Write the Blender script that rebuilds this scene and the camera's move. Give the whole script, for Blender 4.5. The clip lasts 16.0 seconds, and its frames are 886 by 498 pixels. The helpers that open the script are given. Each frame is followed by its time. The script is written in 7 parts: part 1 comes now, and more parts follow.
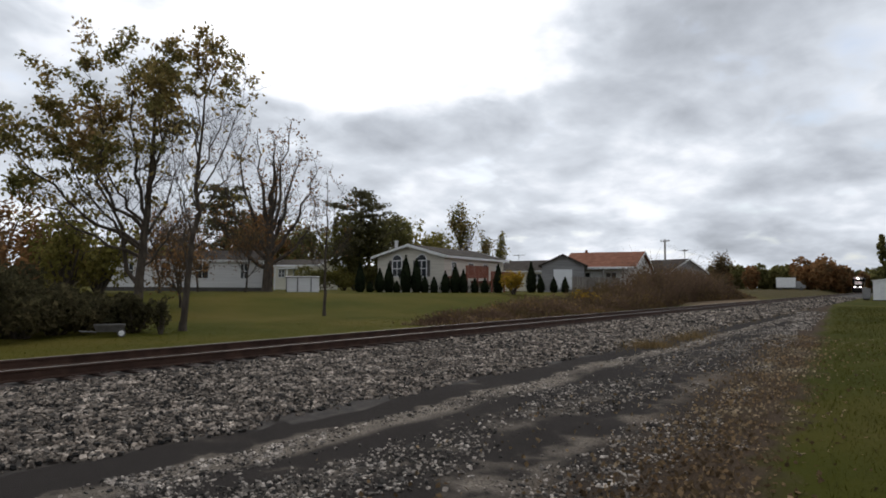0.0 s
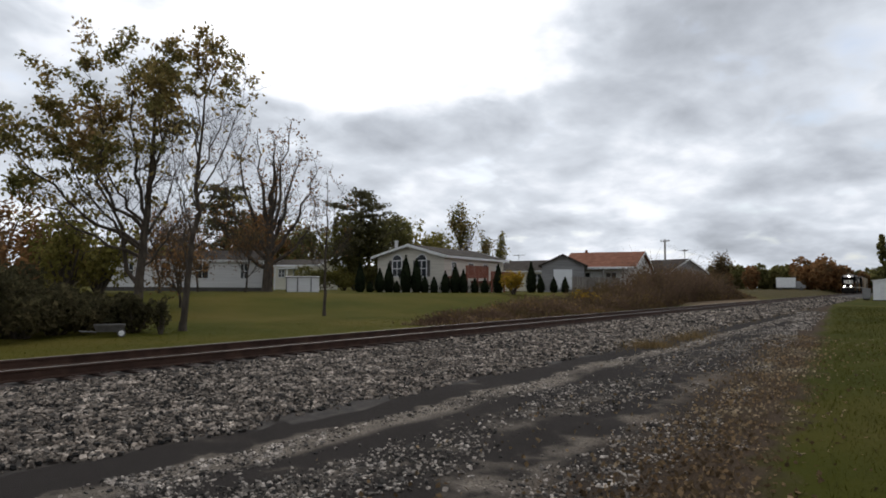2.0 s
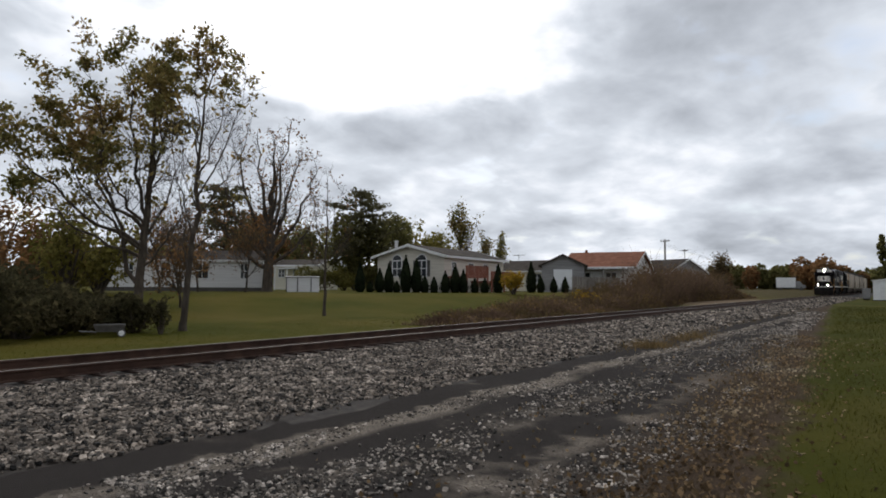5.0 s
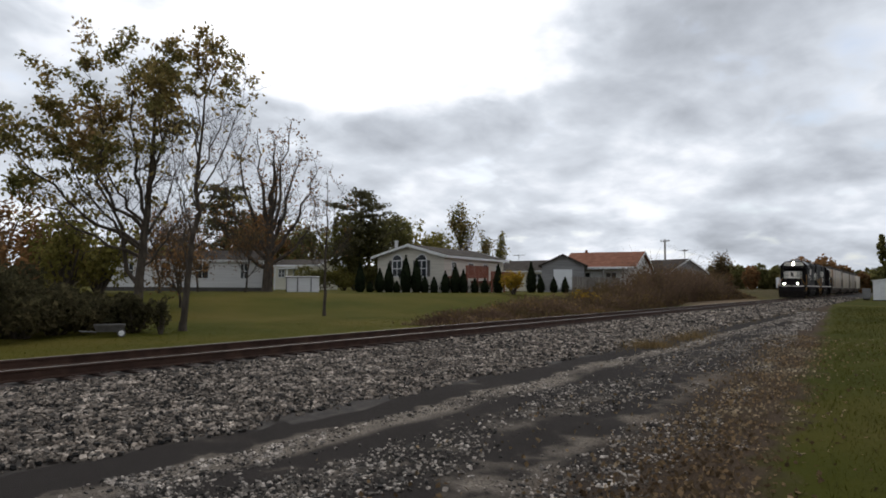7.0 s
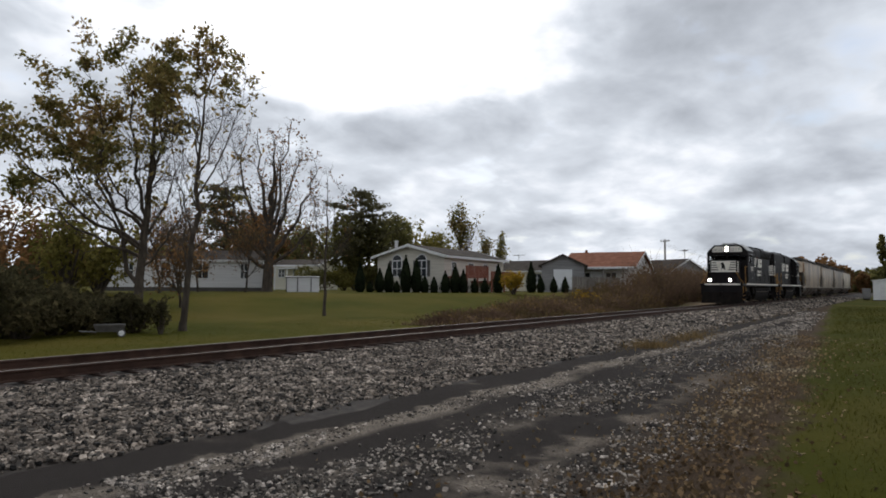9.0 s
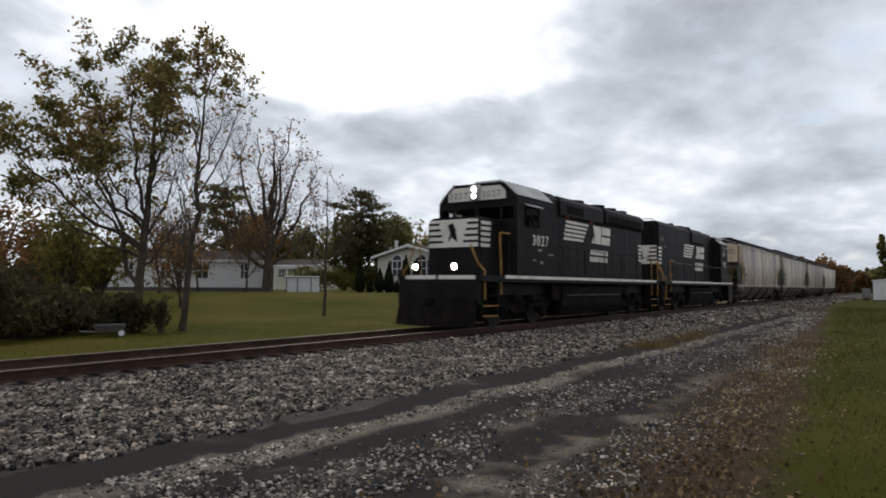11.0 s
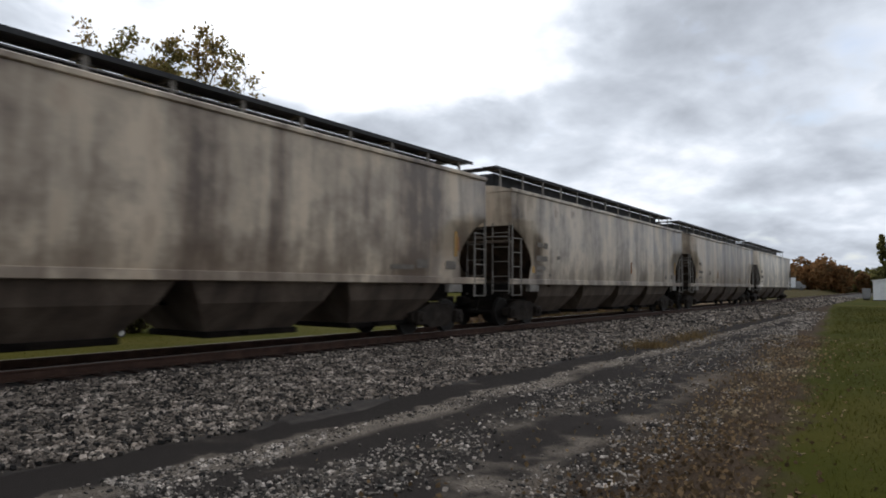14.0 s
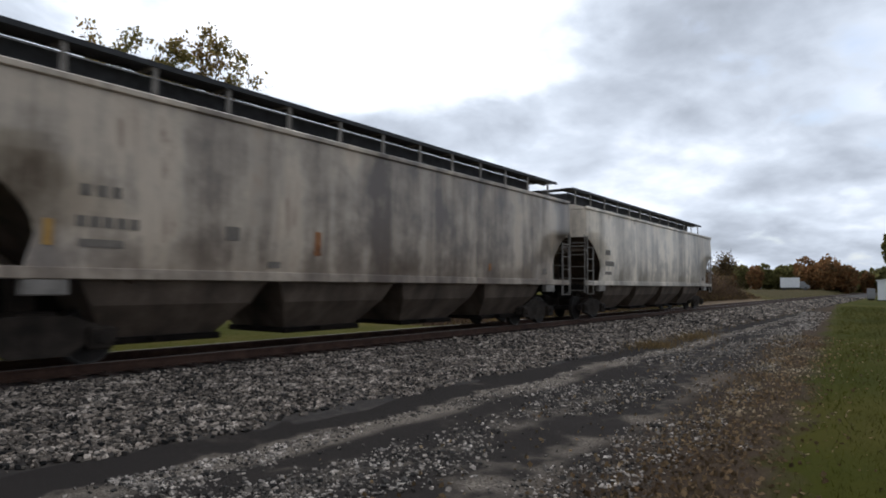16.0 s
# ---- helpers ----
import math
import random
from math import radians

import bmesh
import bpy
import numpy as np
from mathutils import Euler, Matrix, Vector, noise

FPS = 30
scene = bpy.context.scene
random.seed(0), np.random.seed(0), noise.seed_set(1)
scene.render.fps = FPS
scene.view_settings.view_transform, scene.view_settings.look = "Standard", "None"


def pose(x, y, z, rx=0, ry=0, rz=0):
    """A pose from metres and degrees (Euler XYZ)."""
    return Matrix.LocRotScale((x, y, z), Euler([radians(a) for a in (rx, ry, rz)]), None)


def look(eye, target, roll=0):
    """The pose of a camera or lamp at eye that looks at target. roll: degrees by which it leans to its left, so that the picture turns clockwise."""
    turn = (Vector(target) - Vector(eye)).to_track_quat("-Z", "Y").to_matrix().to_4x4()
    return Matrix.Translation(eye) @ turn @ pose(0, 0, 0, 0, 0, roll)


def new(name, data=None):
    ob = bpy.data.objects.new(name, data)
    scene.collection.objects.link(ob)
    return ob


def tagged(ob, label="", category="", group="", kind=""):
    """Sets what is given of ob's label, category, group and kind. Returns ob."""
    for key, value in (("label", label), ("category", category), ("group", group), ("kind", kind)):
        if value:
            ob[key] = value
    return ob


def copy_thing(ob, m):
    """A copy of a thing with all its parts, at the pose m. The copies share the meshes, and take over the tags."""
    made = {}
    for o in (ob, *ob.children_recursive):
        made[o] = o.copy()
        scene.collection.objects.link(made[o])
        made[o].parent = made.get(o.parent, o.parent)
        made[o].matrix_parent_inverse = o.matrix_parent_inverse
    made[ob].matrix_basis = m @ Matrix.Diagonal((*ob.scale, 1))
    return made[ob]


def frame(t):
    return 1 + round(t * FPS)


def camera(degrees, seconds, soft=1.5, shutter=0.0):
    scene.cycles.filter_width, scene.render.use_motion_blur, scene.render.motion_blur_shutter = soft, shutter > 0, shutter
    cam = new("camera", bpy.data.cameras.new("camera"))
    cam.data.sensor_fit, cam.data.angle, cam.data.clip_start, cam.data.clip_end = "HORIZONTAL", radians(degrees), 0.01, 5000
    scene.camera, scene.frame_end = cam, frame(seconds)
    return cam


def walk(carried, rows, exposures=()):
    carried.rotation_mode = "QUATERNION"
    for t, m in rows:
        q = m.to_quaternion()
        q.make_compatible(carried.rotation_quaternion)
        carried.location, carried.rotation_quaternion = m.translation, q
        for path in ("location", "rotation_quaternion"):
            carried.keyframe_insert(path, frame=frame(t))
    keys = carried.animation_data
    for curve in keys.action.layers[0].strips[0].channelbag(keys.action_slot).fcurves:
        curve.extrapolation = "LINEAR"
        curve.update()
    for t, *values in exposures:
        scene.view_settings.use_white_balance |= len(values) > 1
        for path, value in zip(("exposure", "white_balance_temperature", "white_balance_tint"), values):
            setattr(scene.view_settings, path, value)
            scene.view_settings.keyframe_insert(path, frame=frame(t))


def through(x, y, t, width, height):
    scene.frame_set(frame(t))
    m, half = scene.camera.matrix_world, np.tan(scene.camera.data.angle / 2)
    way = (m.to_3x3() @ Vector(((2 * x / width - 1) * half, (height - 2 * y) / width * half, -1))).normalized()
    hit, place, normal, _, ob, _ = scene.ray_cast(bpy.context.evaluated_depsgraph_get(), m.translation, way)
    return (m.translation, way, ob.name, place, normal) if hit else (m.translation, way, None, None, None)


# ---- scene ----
EYE = Vector((0.0, 0.0, 1.672))
YAW, TILT, LEAN = 34.90, 3.196, 0.349
TRACK_Y, RAIL_TOP = 11.735, 0.38


def aim(dx=0.0, dy=0.0):
    """The camera's pose, turned left by dx and up by dy hundredths of a degree."""
    a, b = radians(YAW + dx / 100), radians(TILT + dy / 100)
    way = Vector((math.cos(a) * math.cos(b), math.sin(a) * math.cos(b), math.sin(b)))
    return look(EYE, EYE + way * 10, LEAN)


cam = camera(67.53, 16.0, soft=1.8, shutter=0.2)
walk(cam, [(0.0, aim()), (7.0, aim()), (14.0, aim()), (14.5, aim(5, 9)), (15.0, aim(9, 14)),
           (15.5, aim(10, 6)), (16.0, aim(28, 0))],
     [(0.0, 0.27, 6500, 10), (13.0, 0.27, 6500, 10), (15.0, 0.38, 6180, 10), (16.0, 0.38, 6150, 10)])

# ---- world and light ----
SUN_AZ, SUN_EL = radians(38), radians(41)
sun_way = Vector((math.cos(SUN_AZ) * math.cos(SUN_EL), math.sin(SUN_AZ) * math.cos(SUN_EL), math.sin(SUN_EL)))


def nd(tree, kind, **values):
    n = tree.nodes.new(kind)
    for key, value in values.items():
        if key in n.inputs:
            n.inputs[key].default_value = value
    return n


def math_node(tree, op, a, b=None, clamp=False):
    n = tree.nodes.new("ShaderNodeMath")
    n.operation, n.use_clamp = op, clamp
    for i, v in enumerate((a, b)):
        if v is None:
            continue
        if isinstance(v, (int, float)):
            n.inputs[i].default_value = v
        else:
            tree.links.new(v, n.inputs[i])
    return n.outputs[0]


def ramp(tree, fac, stops):
    n = tree.nodes.new("ShaderNodeValToRGB")
    el = n.color_ramp.elements
    while len(el) < len(stops):
        el.new(0.5)
    for e, (p, c) in zip(el, stops):
        e.position = p
        e.color = (*c, 1) if not isinstance(c, (int, float)) else (c, c, c, 1)
    tree.links.new(fac, n.inputs[0])
    return n.outputs[0]


def mix(tree, fac, a, b, kind="MIX"):
    n = tree.nodes.new("ShaderNodeMix")
    n.data_type, n.blend_type = "RGBA", kind
    for i, v in ((0, fac), (6, a), (7, b)):
        if isinstance(v, (int, float)):
            n.inputs[i].default_value = v
        elif isinstance(v, tuple):
            n.inputs[i].default_value = (*v, 1)
        else:
            tree.links.new(v, n.inputs[i])
    return n.outputs[2]


def noise_tex(tree, vec, scale, detail=4.0, rough=0.55, distort=0.0):
    n = nd(tree, "ShaderNodeTexNoise", Scale=scale, Detail=detail, Roughness=rough, Distortion=distort)
    if vec is not None:
        tree.links.new(vec, n.inputs["Vector"])
    return n.outputs["Fac"]


def make_world():
    w = bpy.data.worlds.new("overcast_sky")
    scene.world = w
    w.use_nodes = True
    t = w.node_tree
    t.nodes.clear()
    out = t.nodes.new("ShaderNodeOutputWorld")
    bg = t.nodes.new("ShaderNodeBackground")
    co = t.nodes.new("ShaderNodeTexCoord")
    sky = t.nodes.new("ShaderNodeTexSky")
    sky.sky_type, sky.sun_disc = "NISHITA", False
    sky.sun_elevation, sky.sun_rotation = SUN_EL, radians(90) - SUN_AZ
    sep = t.nodes.new("ShaderNodeSeparateXYZ")
    t.links.new(co.outputs["Generated"], sep.inputs[0])
    up = math_node(t, "MAXIMUM", sep.outputs[2], 0.0)
    den = math_node(t, "ADD", up, 0.30)
    com = t.nodes.new("ShaderNodeCombineXYZ")
    t.links.new(math_node(t, "DIVIDE", sep.outputs[0], den), com.inputs[0])
    t.links.new(math_node(t, "DIVIDE", sep.outputs[1], den), com.inputs[1])
    com.inputs[2].default_value = 8.1
    big = noise_tex(t, com.outputs[0], 1.7, 6.0, 0.45, 0.15)
    fine = noise_tex(t, com.outputs[0], 5.0, 6.0, 0.5, 0.2)
    both = math_node(t, "ADD", math_node(t, "MULTIPLY", big, 0.75), math_node(t, "MULTIPLY", fine, 0.44))
    lum = math_node(t, "ADD", both, 0.0)

    def towards(way):
        dot = t.nodes.new("ShaderNodeVectorMath")
        dot.operation = "DOT_PRODUCT"
        t.links.new(co.outputs["Generated"], dot.inputs[0])
        dot.inputs[1].default_value = Vector(way).normalized()
        return math_node(t, "MAXIMUM", dot.outputs["Value"], 0.0)

    # thin cloud before the sun, its torn edge, and a broad brightening on that side of the sky
    near = math_node(t, "ADD", math_node(t, "MAXIMUM", towards(sun_way), towards((0.507, 0.604, 0.616))), math_node(t, "MULTIPLY", math_node(t, "SUBTRACT", big, 0.5), 0.12))
    near = math_node(t, "ADD", near, math_node(t, "MULTIPLY", math_node(t, "SUBTRACT", fine, 0.5), 0.05))
    thin = ramp(t, near, [(0.89, 0.0), (0.932, 0.45), (0.97, 1.0)])
    lum = math_node(t, "ADD", lum, math_node(t, "MULTIPLY", thin, 0.36))
    lum = math_node(t, "ADD", lum, math_node(t, "MULTIPLY", math_node(t, "POWER", towards(sun_way), 1.5), 0.07))
    low = math_node(t, "MULTIPLY", math_node(t, "POWER", math_node(t, "SUBTRACT", 1.0, up), 16.0), 0.09)
    lum = math_node(t, "ADD", lum, low)
    cloud = ramp(t, lum, [(0.40, (0.245, 0.265, 0.295)), (0.55, (0.41, 0.44, 0.49)), (0.68, (0.59, 0.63, 0.69)),
                          (0.82, (0.90, 0.92, 0.97)), (1.0, (1.5, 1.5, 1.5))])
    clear = mix(t, 1.0, sky.outputs[0], (0.09, 0.09, 0.09), "MULTIPLY")
    gap = ramp(t, fine, [(0.60, 0.0), (0.78, 0.55)])
    t.links.new(mix(t, gap, cloud, clear), bg.inputs[0])
    bg.inputs[1].default_value = 1.0
    t.links.new(bg.outputs[0], out.inputs[0])


make_world()
sun = new("sun", bpy.data.lights.new("sun", "SUN"))
sun.data.energy, sun.data.angle, sun.data.color = 0.5, radians(25), (1.0, 0.95, 0.88)
sun.matrix_world = look(sun_way * 50, (0, 0, 0))


# ---- materials ----
def material(name, colours, scale=6.0, rough=0.8, metal=0.0, bump=0.15, detail=6.0, fine=40.0, spec=0.4, glow=None,
             stretch=(1, 1, 1), vary=0.0, island=False):
    """A surface whose colour runs through colours by noise at two scales, with fine relief."""
    m = bpy.data.materials.new(name)
    m.use_nodes = True
    t = m.node_tree
    b = t.nodes["Principled BSDF"]
    co = t.nodes.new("ShaderNodeTexCoord")
    mp = t.nodes.new("ShaderNodeMapping")
    mp.inputs["Scale"].default_value = stretch
    t.links.new(co.outputs["Object"], mp.inputs[0])
    v = mp.outputs[0]
    n1, n2 = noise_tex(t, v, scale, detail), noise_tex(t, v, fine, 4.0)
    fac = math_node(t, "ADD", math_node(t, "MULTIPLY", n1, 0.7), math_node(t, "MULTIPLY", n2, 0.3))
    k = len(colours)
    col = ramp(t, fac, [(0.34 + 0.32 * i / max(1, k - 1), c) for i, c in enumerate(colours)])
    if vary:
        if island:
            rnd = math_node(t, "POWER", t.nodes.new("ShaderNodeNewGeometry").outputs["Random Per Island"], 1.7)
        else:
            rnd = t.nodes.new("ShaderNodeObjectInfo").outputs["Random"]
        val = math_node(t, "ADD", math_node(t, "MULTIPLY", rnd, 2 * vary), 1 - vary)
        hsv = t.nodes.new("ShaderNodeHueSaturation")
        t.links.new(col, hsv.inputs["Color"])
        t.links.new(val, hsv.inputs["Value"])
        col = hsv.outputs[0]
    t.links.new(col, b.inputs["Base Color"])
    t.links.new(ramp(t, n2, [(0.3, max(0.0, rough - 0.1)), (0.7, min(1.0, rough + 0.1))]), b.inputs["Roughness"])
    b.inputs["Metallic"].default_value = metal
    b.inputs["Specular IOR Level"].default_value = spec
    if bump:
        bp = nd(t, "ShaderNodeBump", Strength=bump, Distance=0.02)
        t.links.new(n2, bp.inputs["Height"])
        t.links.new(bp.outputs[0], b.inputs["Normal"])
    if glow:
        b.inputs["Emission Color"].default_value = (*glow[0], 1)
        b.inputs["Emission Strength"].default_value = glow[1]
    return m


# ---- mesh helpers ----
def part(name, bm, mat, parent=None, label="", smooth=False):
    """Link a bmesh as one mesh object, under parent."""
    me = bpy.data.meshes.new(name)
    if smooth:
        for f in bm.faces:
            f.smooth = True
    bm.to_mesh(me)
    bm.free()
    for one in (mat if isinstance(mat, (list, tuple)) else [mat]):
        me.materials.append(one)
    ob = new(name, me)
    if parent is not None:
        ob.parent = parent
    if label:
        tagged(ob, label)
    return ob


def empty(name, m, label, category, group="", kind=""):
    ob = new(name)
    ob.matrix_basis = m
    ob.empty_display_size = 0.2
    return tagged(ob, label, category, group, kind)


def box(bm, x0, x1, y0, y1, z0, z1, bevel=0.0, m=None):
    """Add a box; bevel rounds its edges."""
    r = bmesh.ops.create_cube(bm, size=1.0)
    vs = r["verts"]
    for v in vs:
        v.co = Vector(((x0 + x1) / 2 + v.co.x * (x1 - x0), (y0 + y1) / 2 + v.co.y * (y1 - y0), (z0 + z1) / 2 + v.co.z * (z1 - z0)))
        if m is not None:
            v.co = m @ v.co
    if bevel:
        es = list({e for v in vs for e in v.link_edges})
        bmesh.ops.bevel(bm, geom=es, offset=bevel, segments=1, affect="EDGES", profile=0.5)
    return bm


def tube(bm, a, b, r0, r1=None, seg=8, caps=True):
    """Add a straight tapered tube from a to b."""
    a, b = Vector(a), Vector(b)
    r1 = r0 if r1 is None else r1
    d = b - a
    if d.length < 1e-6:
        return bm
    q = d.to_track_quat("Z", "Y")
    rings = []
    for p, r in ((a, r0), (b, r1)):
        rings.append([bm.verts.new(p + q @ Vector((math.cos(2 * math.pi * i / seg) * r, math.sin(2 * math.pi * i / seg) * r, 0))) for i in range(seg)])
    for i in range(seg):
        bm.faces.new((rings[0][i], rings[0][(i + 1) % seg], rings[1][(i + 1) % seg], rings[1][i]))
    if caps:
        bm.faces.new(rings[0][::-1])
        bm.faces.new(rings[1])
    return bm


def pipe(bm, pts, r, seg=6):
    for a, b in zip(pts, pts[1:]):
        tube(bm, a, b, r, r, seg)
    return bm


def prism(bm, outline, lo, hi, axis="x"):
    """Extrude a closed outline (pairs) from lo to hi along an axis."""
    def at(u, v, w):
        return {"x": (w, u, v), "y": (u, w, v), "z": (u, v, w)}[axis]
    a = [bm.verts.new(at(u, v, lo)) for u, v in outline]
    b = [bm.verts.new(at(u, v, hi)) for u, v in outline]
    n = len(outline)
    fs = [bm.faces.new((a[i], a[(i + 1) % n], b[(i + 1) % n], b[i])) for i in range(n)]
    fs.append(bm.faces.new(a[::-1]))
    fs.append(bm.faces.new(b))
    bmesh.ops.recalc_face_normals(bm, faces=fs)
    return bm


def mesh_of(name, verts, faces, mat, parent=None):
    me = bpy.data.meshes.new(name)
    me.from_pydata(verts, [], faces)
    me.materials.append(mat)
    me.update()
    ob = new(name, me)
    if parent is not None:
        ob.parent = parent
    return ob


def smoothstep(a, b, x):
    u = min(1.0, max(0.0, (x - a) / (b - a)))
    return u * u * (3 - 2 * u)


def ground_z(x, y):
    """The height of the ground: flat by the track, rising gently to the houses."""
    return 1.1 * smoothstep(26, 42, y + 0.45 * (x - 20)) * smoothstep(15.5, 23, y)
# ---- ground ----
def ground_material():
    m = bpy.data.materials.new("ground")
    m.use_nodes = True
    t = m.node_tree
    b = t.nodes["Principled BSDF"]
    co = t.nodes.new("ShaderNodeTexCoord")
    v = co.outputs["Object"]
    sep = t.nodes.new("ShaderNodeSeparateXYZ")
    t.links.new(v, sep.inputs[0])
    X, Y = sep.outputs[0], sep.outputs[1]
    wob = math_node(t, "MULTIPLY", math_node(t, "SUBTRACT", noise_tex(t, v, 0.55, 5.0), 0.5), 2.8)
    wob2 = math_node(t, "MULTIPLY", math_node(t, "SUBTRACT", noise_tex(t, v, 2.2, 4.0), 0.5), 0.5)
    mp = t.nodes.new("ShaderNodeMapping")
    mp.inputs["Scale"].default_value = (0.22, 1.0, 1.0)
    t.links.new(v, mp.inputs[0])
    long = math_node(t, "SUBTRACT", noise_tex(t, mp.outputs[0], 0.8, 5.0), 0.5)
    grain, grit = noise_tex(t, v, 45.0, 5.0, 0.7), noise_tex(t, v, 160.0, 3.0, 0.7)
    patch = noise_tex(t, v, 0.16, 5.0)
    blade = noise_tex(t, v, 28.0, 6.0, 0.75)
    # mown lawn
    lawn = ramp(t, math_node(t, "ADD", math_node(t, "MULTIPLY", patch, 0.6), math_node(t, "MULTIPLY", blade, 0.4)),
                [(0.34, (0.026, 0.031, 0.003)), (0.47, (0.043, 0.046, 0.005)), (0.56, (0.062, 0.056, 0.009)), (0.66, (0.09, 0.069, 0.021))])
    # gravel lane in bands along the track
    pale = ramp(t, grain, [(0.36, (0.05, 0.042, 0.034)), (0.5, (0.15, 0.125, 0.10)), (0.64, (0.34, 0.295, 0.25))])
    dark = ramp(t, grit, [(0.3, (0.016, 0.0135, 0.0122)), (0.55, (0.033, 0.0285, 0.026)), (0.75, (0.074, 0.063, 0.056))])
    soil = ramp(t, grain, [(0.3, (0.024, 0.017, 0.012)), (0.55, (0.068, 0.047, 0.031)), (0.75, (0.13, 0.096, 0.066))])
    yb = math_node(t, "ADD", Y, math_node(t, "ADD", math_node(t, "MULTIPLY", long, 0.9), wob2))
    bands = ramp(t, math_node(t, "DIVIDE", yb, 8.0),
                 [(0.18, 0.5), (0.30, 0.85), (0.36, 0.5), (0.43, 0.85), (0.49, 0.62), (0.545, 0.85), (0.60, 0.95), (0.64, 0.32), (0.685, 0.28), (0.715, 1.0), (0.80, 1.0)])
    fac = math_node(t, "ADD", bands, math_node(t, "ADD", math_node(t, "MULTIPLY", wob2, 1.6), math_node(t, "ADD", math_node(t, "MULTIPLY", wob, 0.55), math_node(t, "MULTIPLY", math_node(t, "SUBTRACT", grain, 0.5), 0.9))), True)
    lane = mix(t, ramp(t, fac, [(0.30, 0.0), (0.72, 1.0)]), pale, dark)
    # leaf-strewn verge and the near lawn
    edge = math_node(t, "SUBTRACT", Y, math_node(t, "ADD", math_node(t, "MULTIPLY", X, 0.072), 0.30))
    edge = math_node(t, "ADD", edge, math_node(t, "MULTIPLY", wob, 0.5))
    edge = math_node(t, "ADD", edge, wob2)
    verge = ramp(t, math_node(t, "DIVIDE", edge, 4.0), [(0.24, 1.0), (0.52, 0.0)])
    near = mix(t, verge, lane, soil)
    turf = ramp(t, math_node(t, "DIVIDE", edge, 4.0), [(0.02, 1.0), (0.12, 0.0)])
    near = mix(t, turf, near, lawn)
    # rough strip beyond the track
    far = ramp(t, math_node(t, "DIVIDE", math_node(t, "ADD", Y, wob), 20.0), [(0.70, 0.0), (0.78, 1.0)])
    far_lawn = mix(t, far, soil, mix(t, 0.55, lawn, ramp(t, math_node(t, "ADD", math_node(t, "MULTIPLY", patch, 0.75), math_node(t, "MULTIPLY", blade, 0.25)), [(0.36, (0.058, 0.063, 0.006)), (0.6, (0.11, 0.09, 0.016))])))
    along = ramp(t, math_node(t, "DIVIDE", math_node(t, "ADD", X, math_node(t, "MULTIPLY", wob, 3.0)), 200.0), [(0.29, 0.0), (0.34, 1.0), (0.47, 1.0), (0.53, 0.0)])
    over = ramp(t, math_node(t, "DIVIDE", math_node(t, "ADD", Y, wob2), 25.0), [(0.60, 0.0), (0.62, 0.9), (0.69, 0.9), (0.74, 0.0)])
    sand = ramp(t, grain, [(0.3, (0.16, 0.11, 0.075)), (0.7, (0.30, 0.22, 0.15))])
    far_lawn = mix(t, math_node(t, "MULTIPLY", along, over), far_lawn, sand)
    beyond = ramp(t, math_node(t, "DIVIDE", math_node(t, "ADD", X, math_node(t, "MULTIPLY", wob, 6.0)), 400.0), [(0.22, 0.0), (0.30, 0.6)])
    far_lawn = mix(t, beyond, far_lawn, soil)
    side = ramp(t, math_node(t, "DIVIDE", Y, 20.0), [(0.55, 0.0), (0.58, 1.0)])
    t.links.new(mix(t, side, near, far_lawn), b.inputs["Base Color"])
    b.inputs["Roughness"].default_value = 0.95
    b.inputs["Specular IOR Level"].default_value = 0.04
    bp = nd(t, "ShaderNodeBump", Strength=0.6, Distance=0.03)
    t.links.new(grain, bp.inputs["Height"])
    t.links.new(bp.outputs[0], b.inputs["Normal"])
    return m


def make_ground():
    xs = np.concatenate([[-3000, -1200, -500, -200, -90, -45, -25], np.arange(-15, 30, 0.3), np.arange(30, 80, 1.0), np.arange(80, 200, 5), [220, 260, 320, 420, 600, 1000, 1800, 4000]])
    ys = np.concatenate([[-3000, -1000, -300, -100, -40, -20], np.arange(-10, 12, 0.3), np.arange(12, 52, 1.0), [55, 60, 70, 85, 110, 150, 250, 400, 800, 1500, 4000]])
    verts = []
    for x in xs:
        for y in ys:
            z = ground_z(x, y)
            if -16 < x < 60 and -11 < y < 8:
                fade = smoothstep(-11, -8, y) * (1 - smoothstep(5.5, 8, y)) * (1 - smoothstep(45, 60, x))
                z += fade * (0.05 * noise.noise((x * 0.5, y * 0.9, 1.3)) + 0.018 * noise.noise((x * 2.4, y * 2.4, 4.0)))
                z += fade * 0.03 * smoothstep(1.6, 0.2, y) if y < 1.6 else 0
            verts.append((x, y, z))
    n = len(ys)
    faces = [(i * n + j, (i + 1) * n + j, (i + 1) * n + j + 1, i * n + j + 1) for i in range(len(xs) - 1) for j in range(n - 1)]
    ob = mesh_of("ground", verts, faces, ground_material())
    for p in ob.data.polygons:
        p.use_smooth = True
    return tagged(ob, "mown lawn and worn gravel lane with dark patches beside the track", "ground", kind="structure")


make_ground()

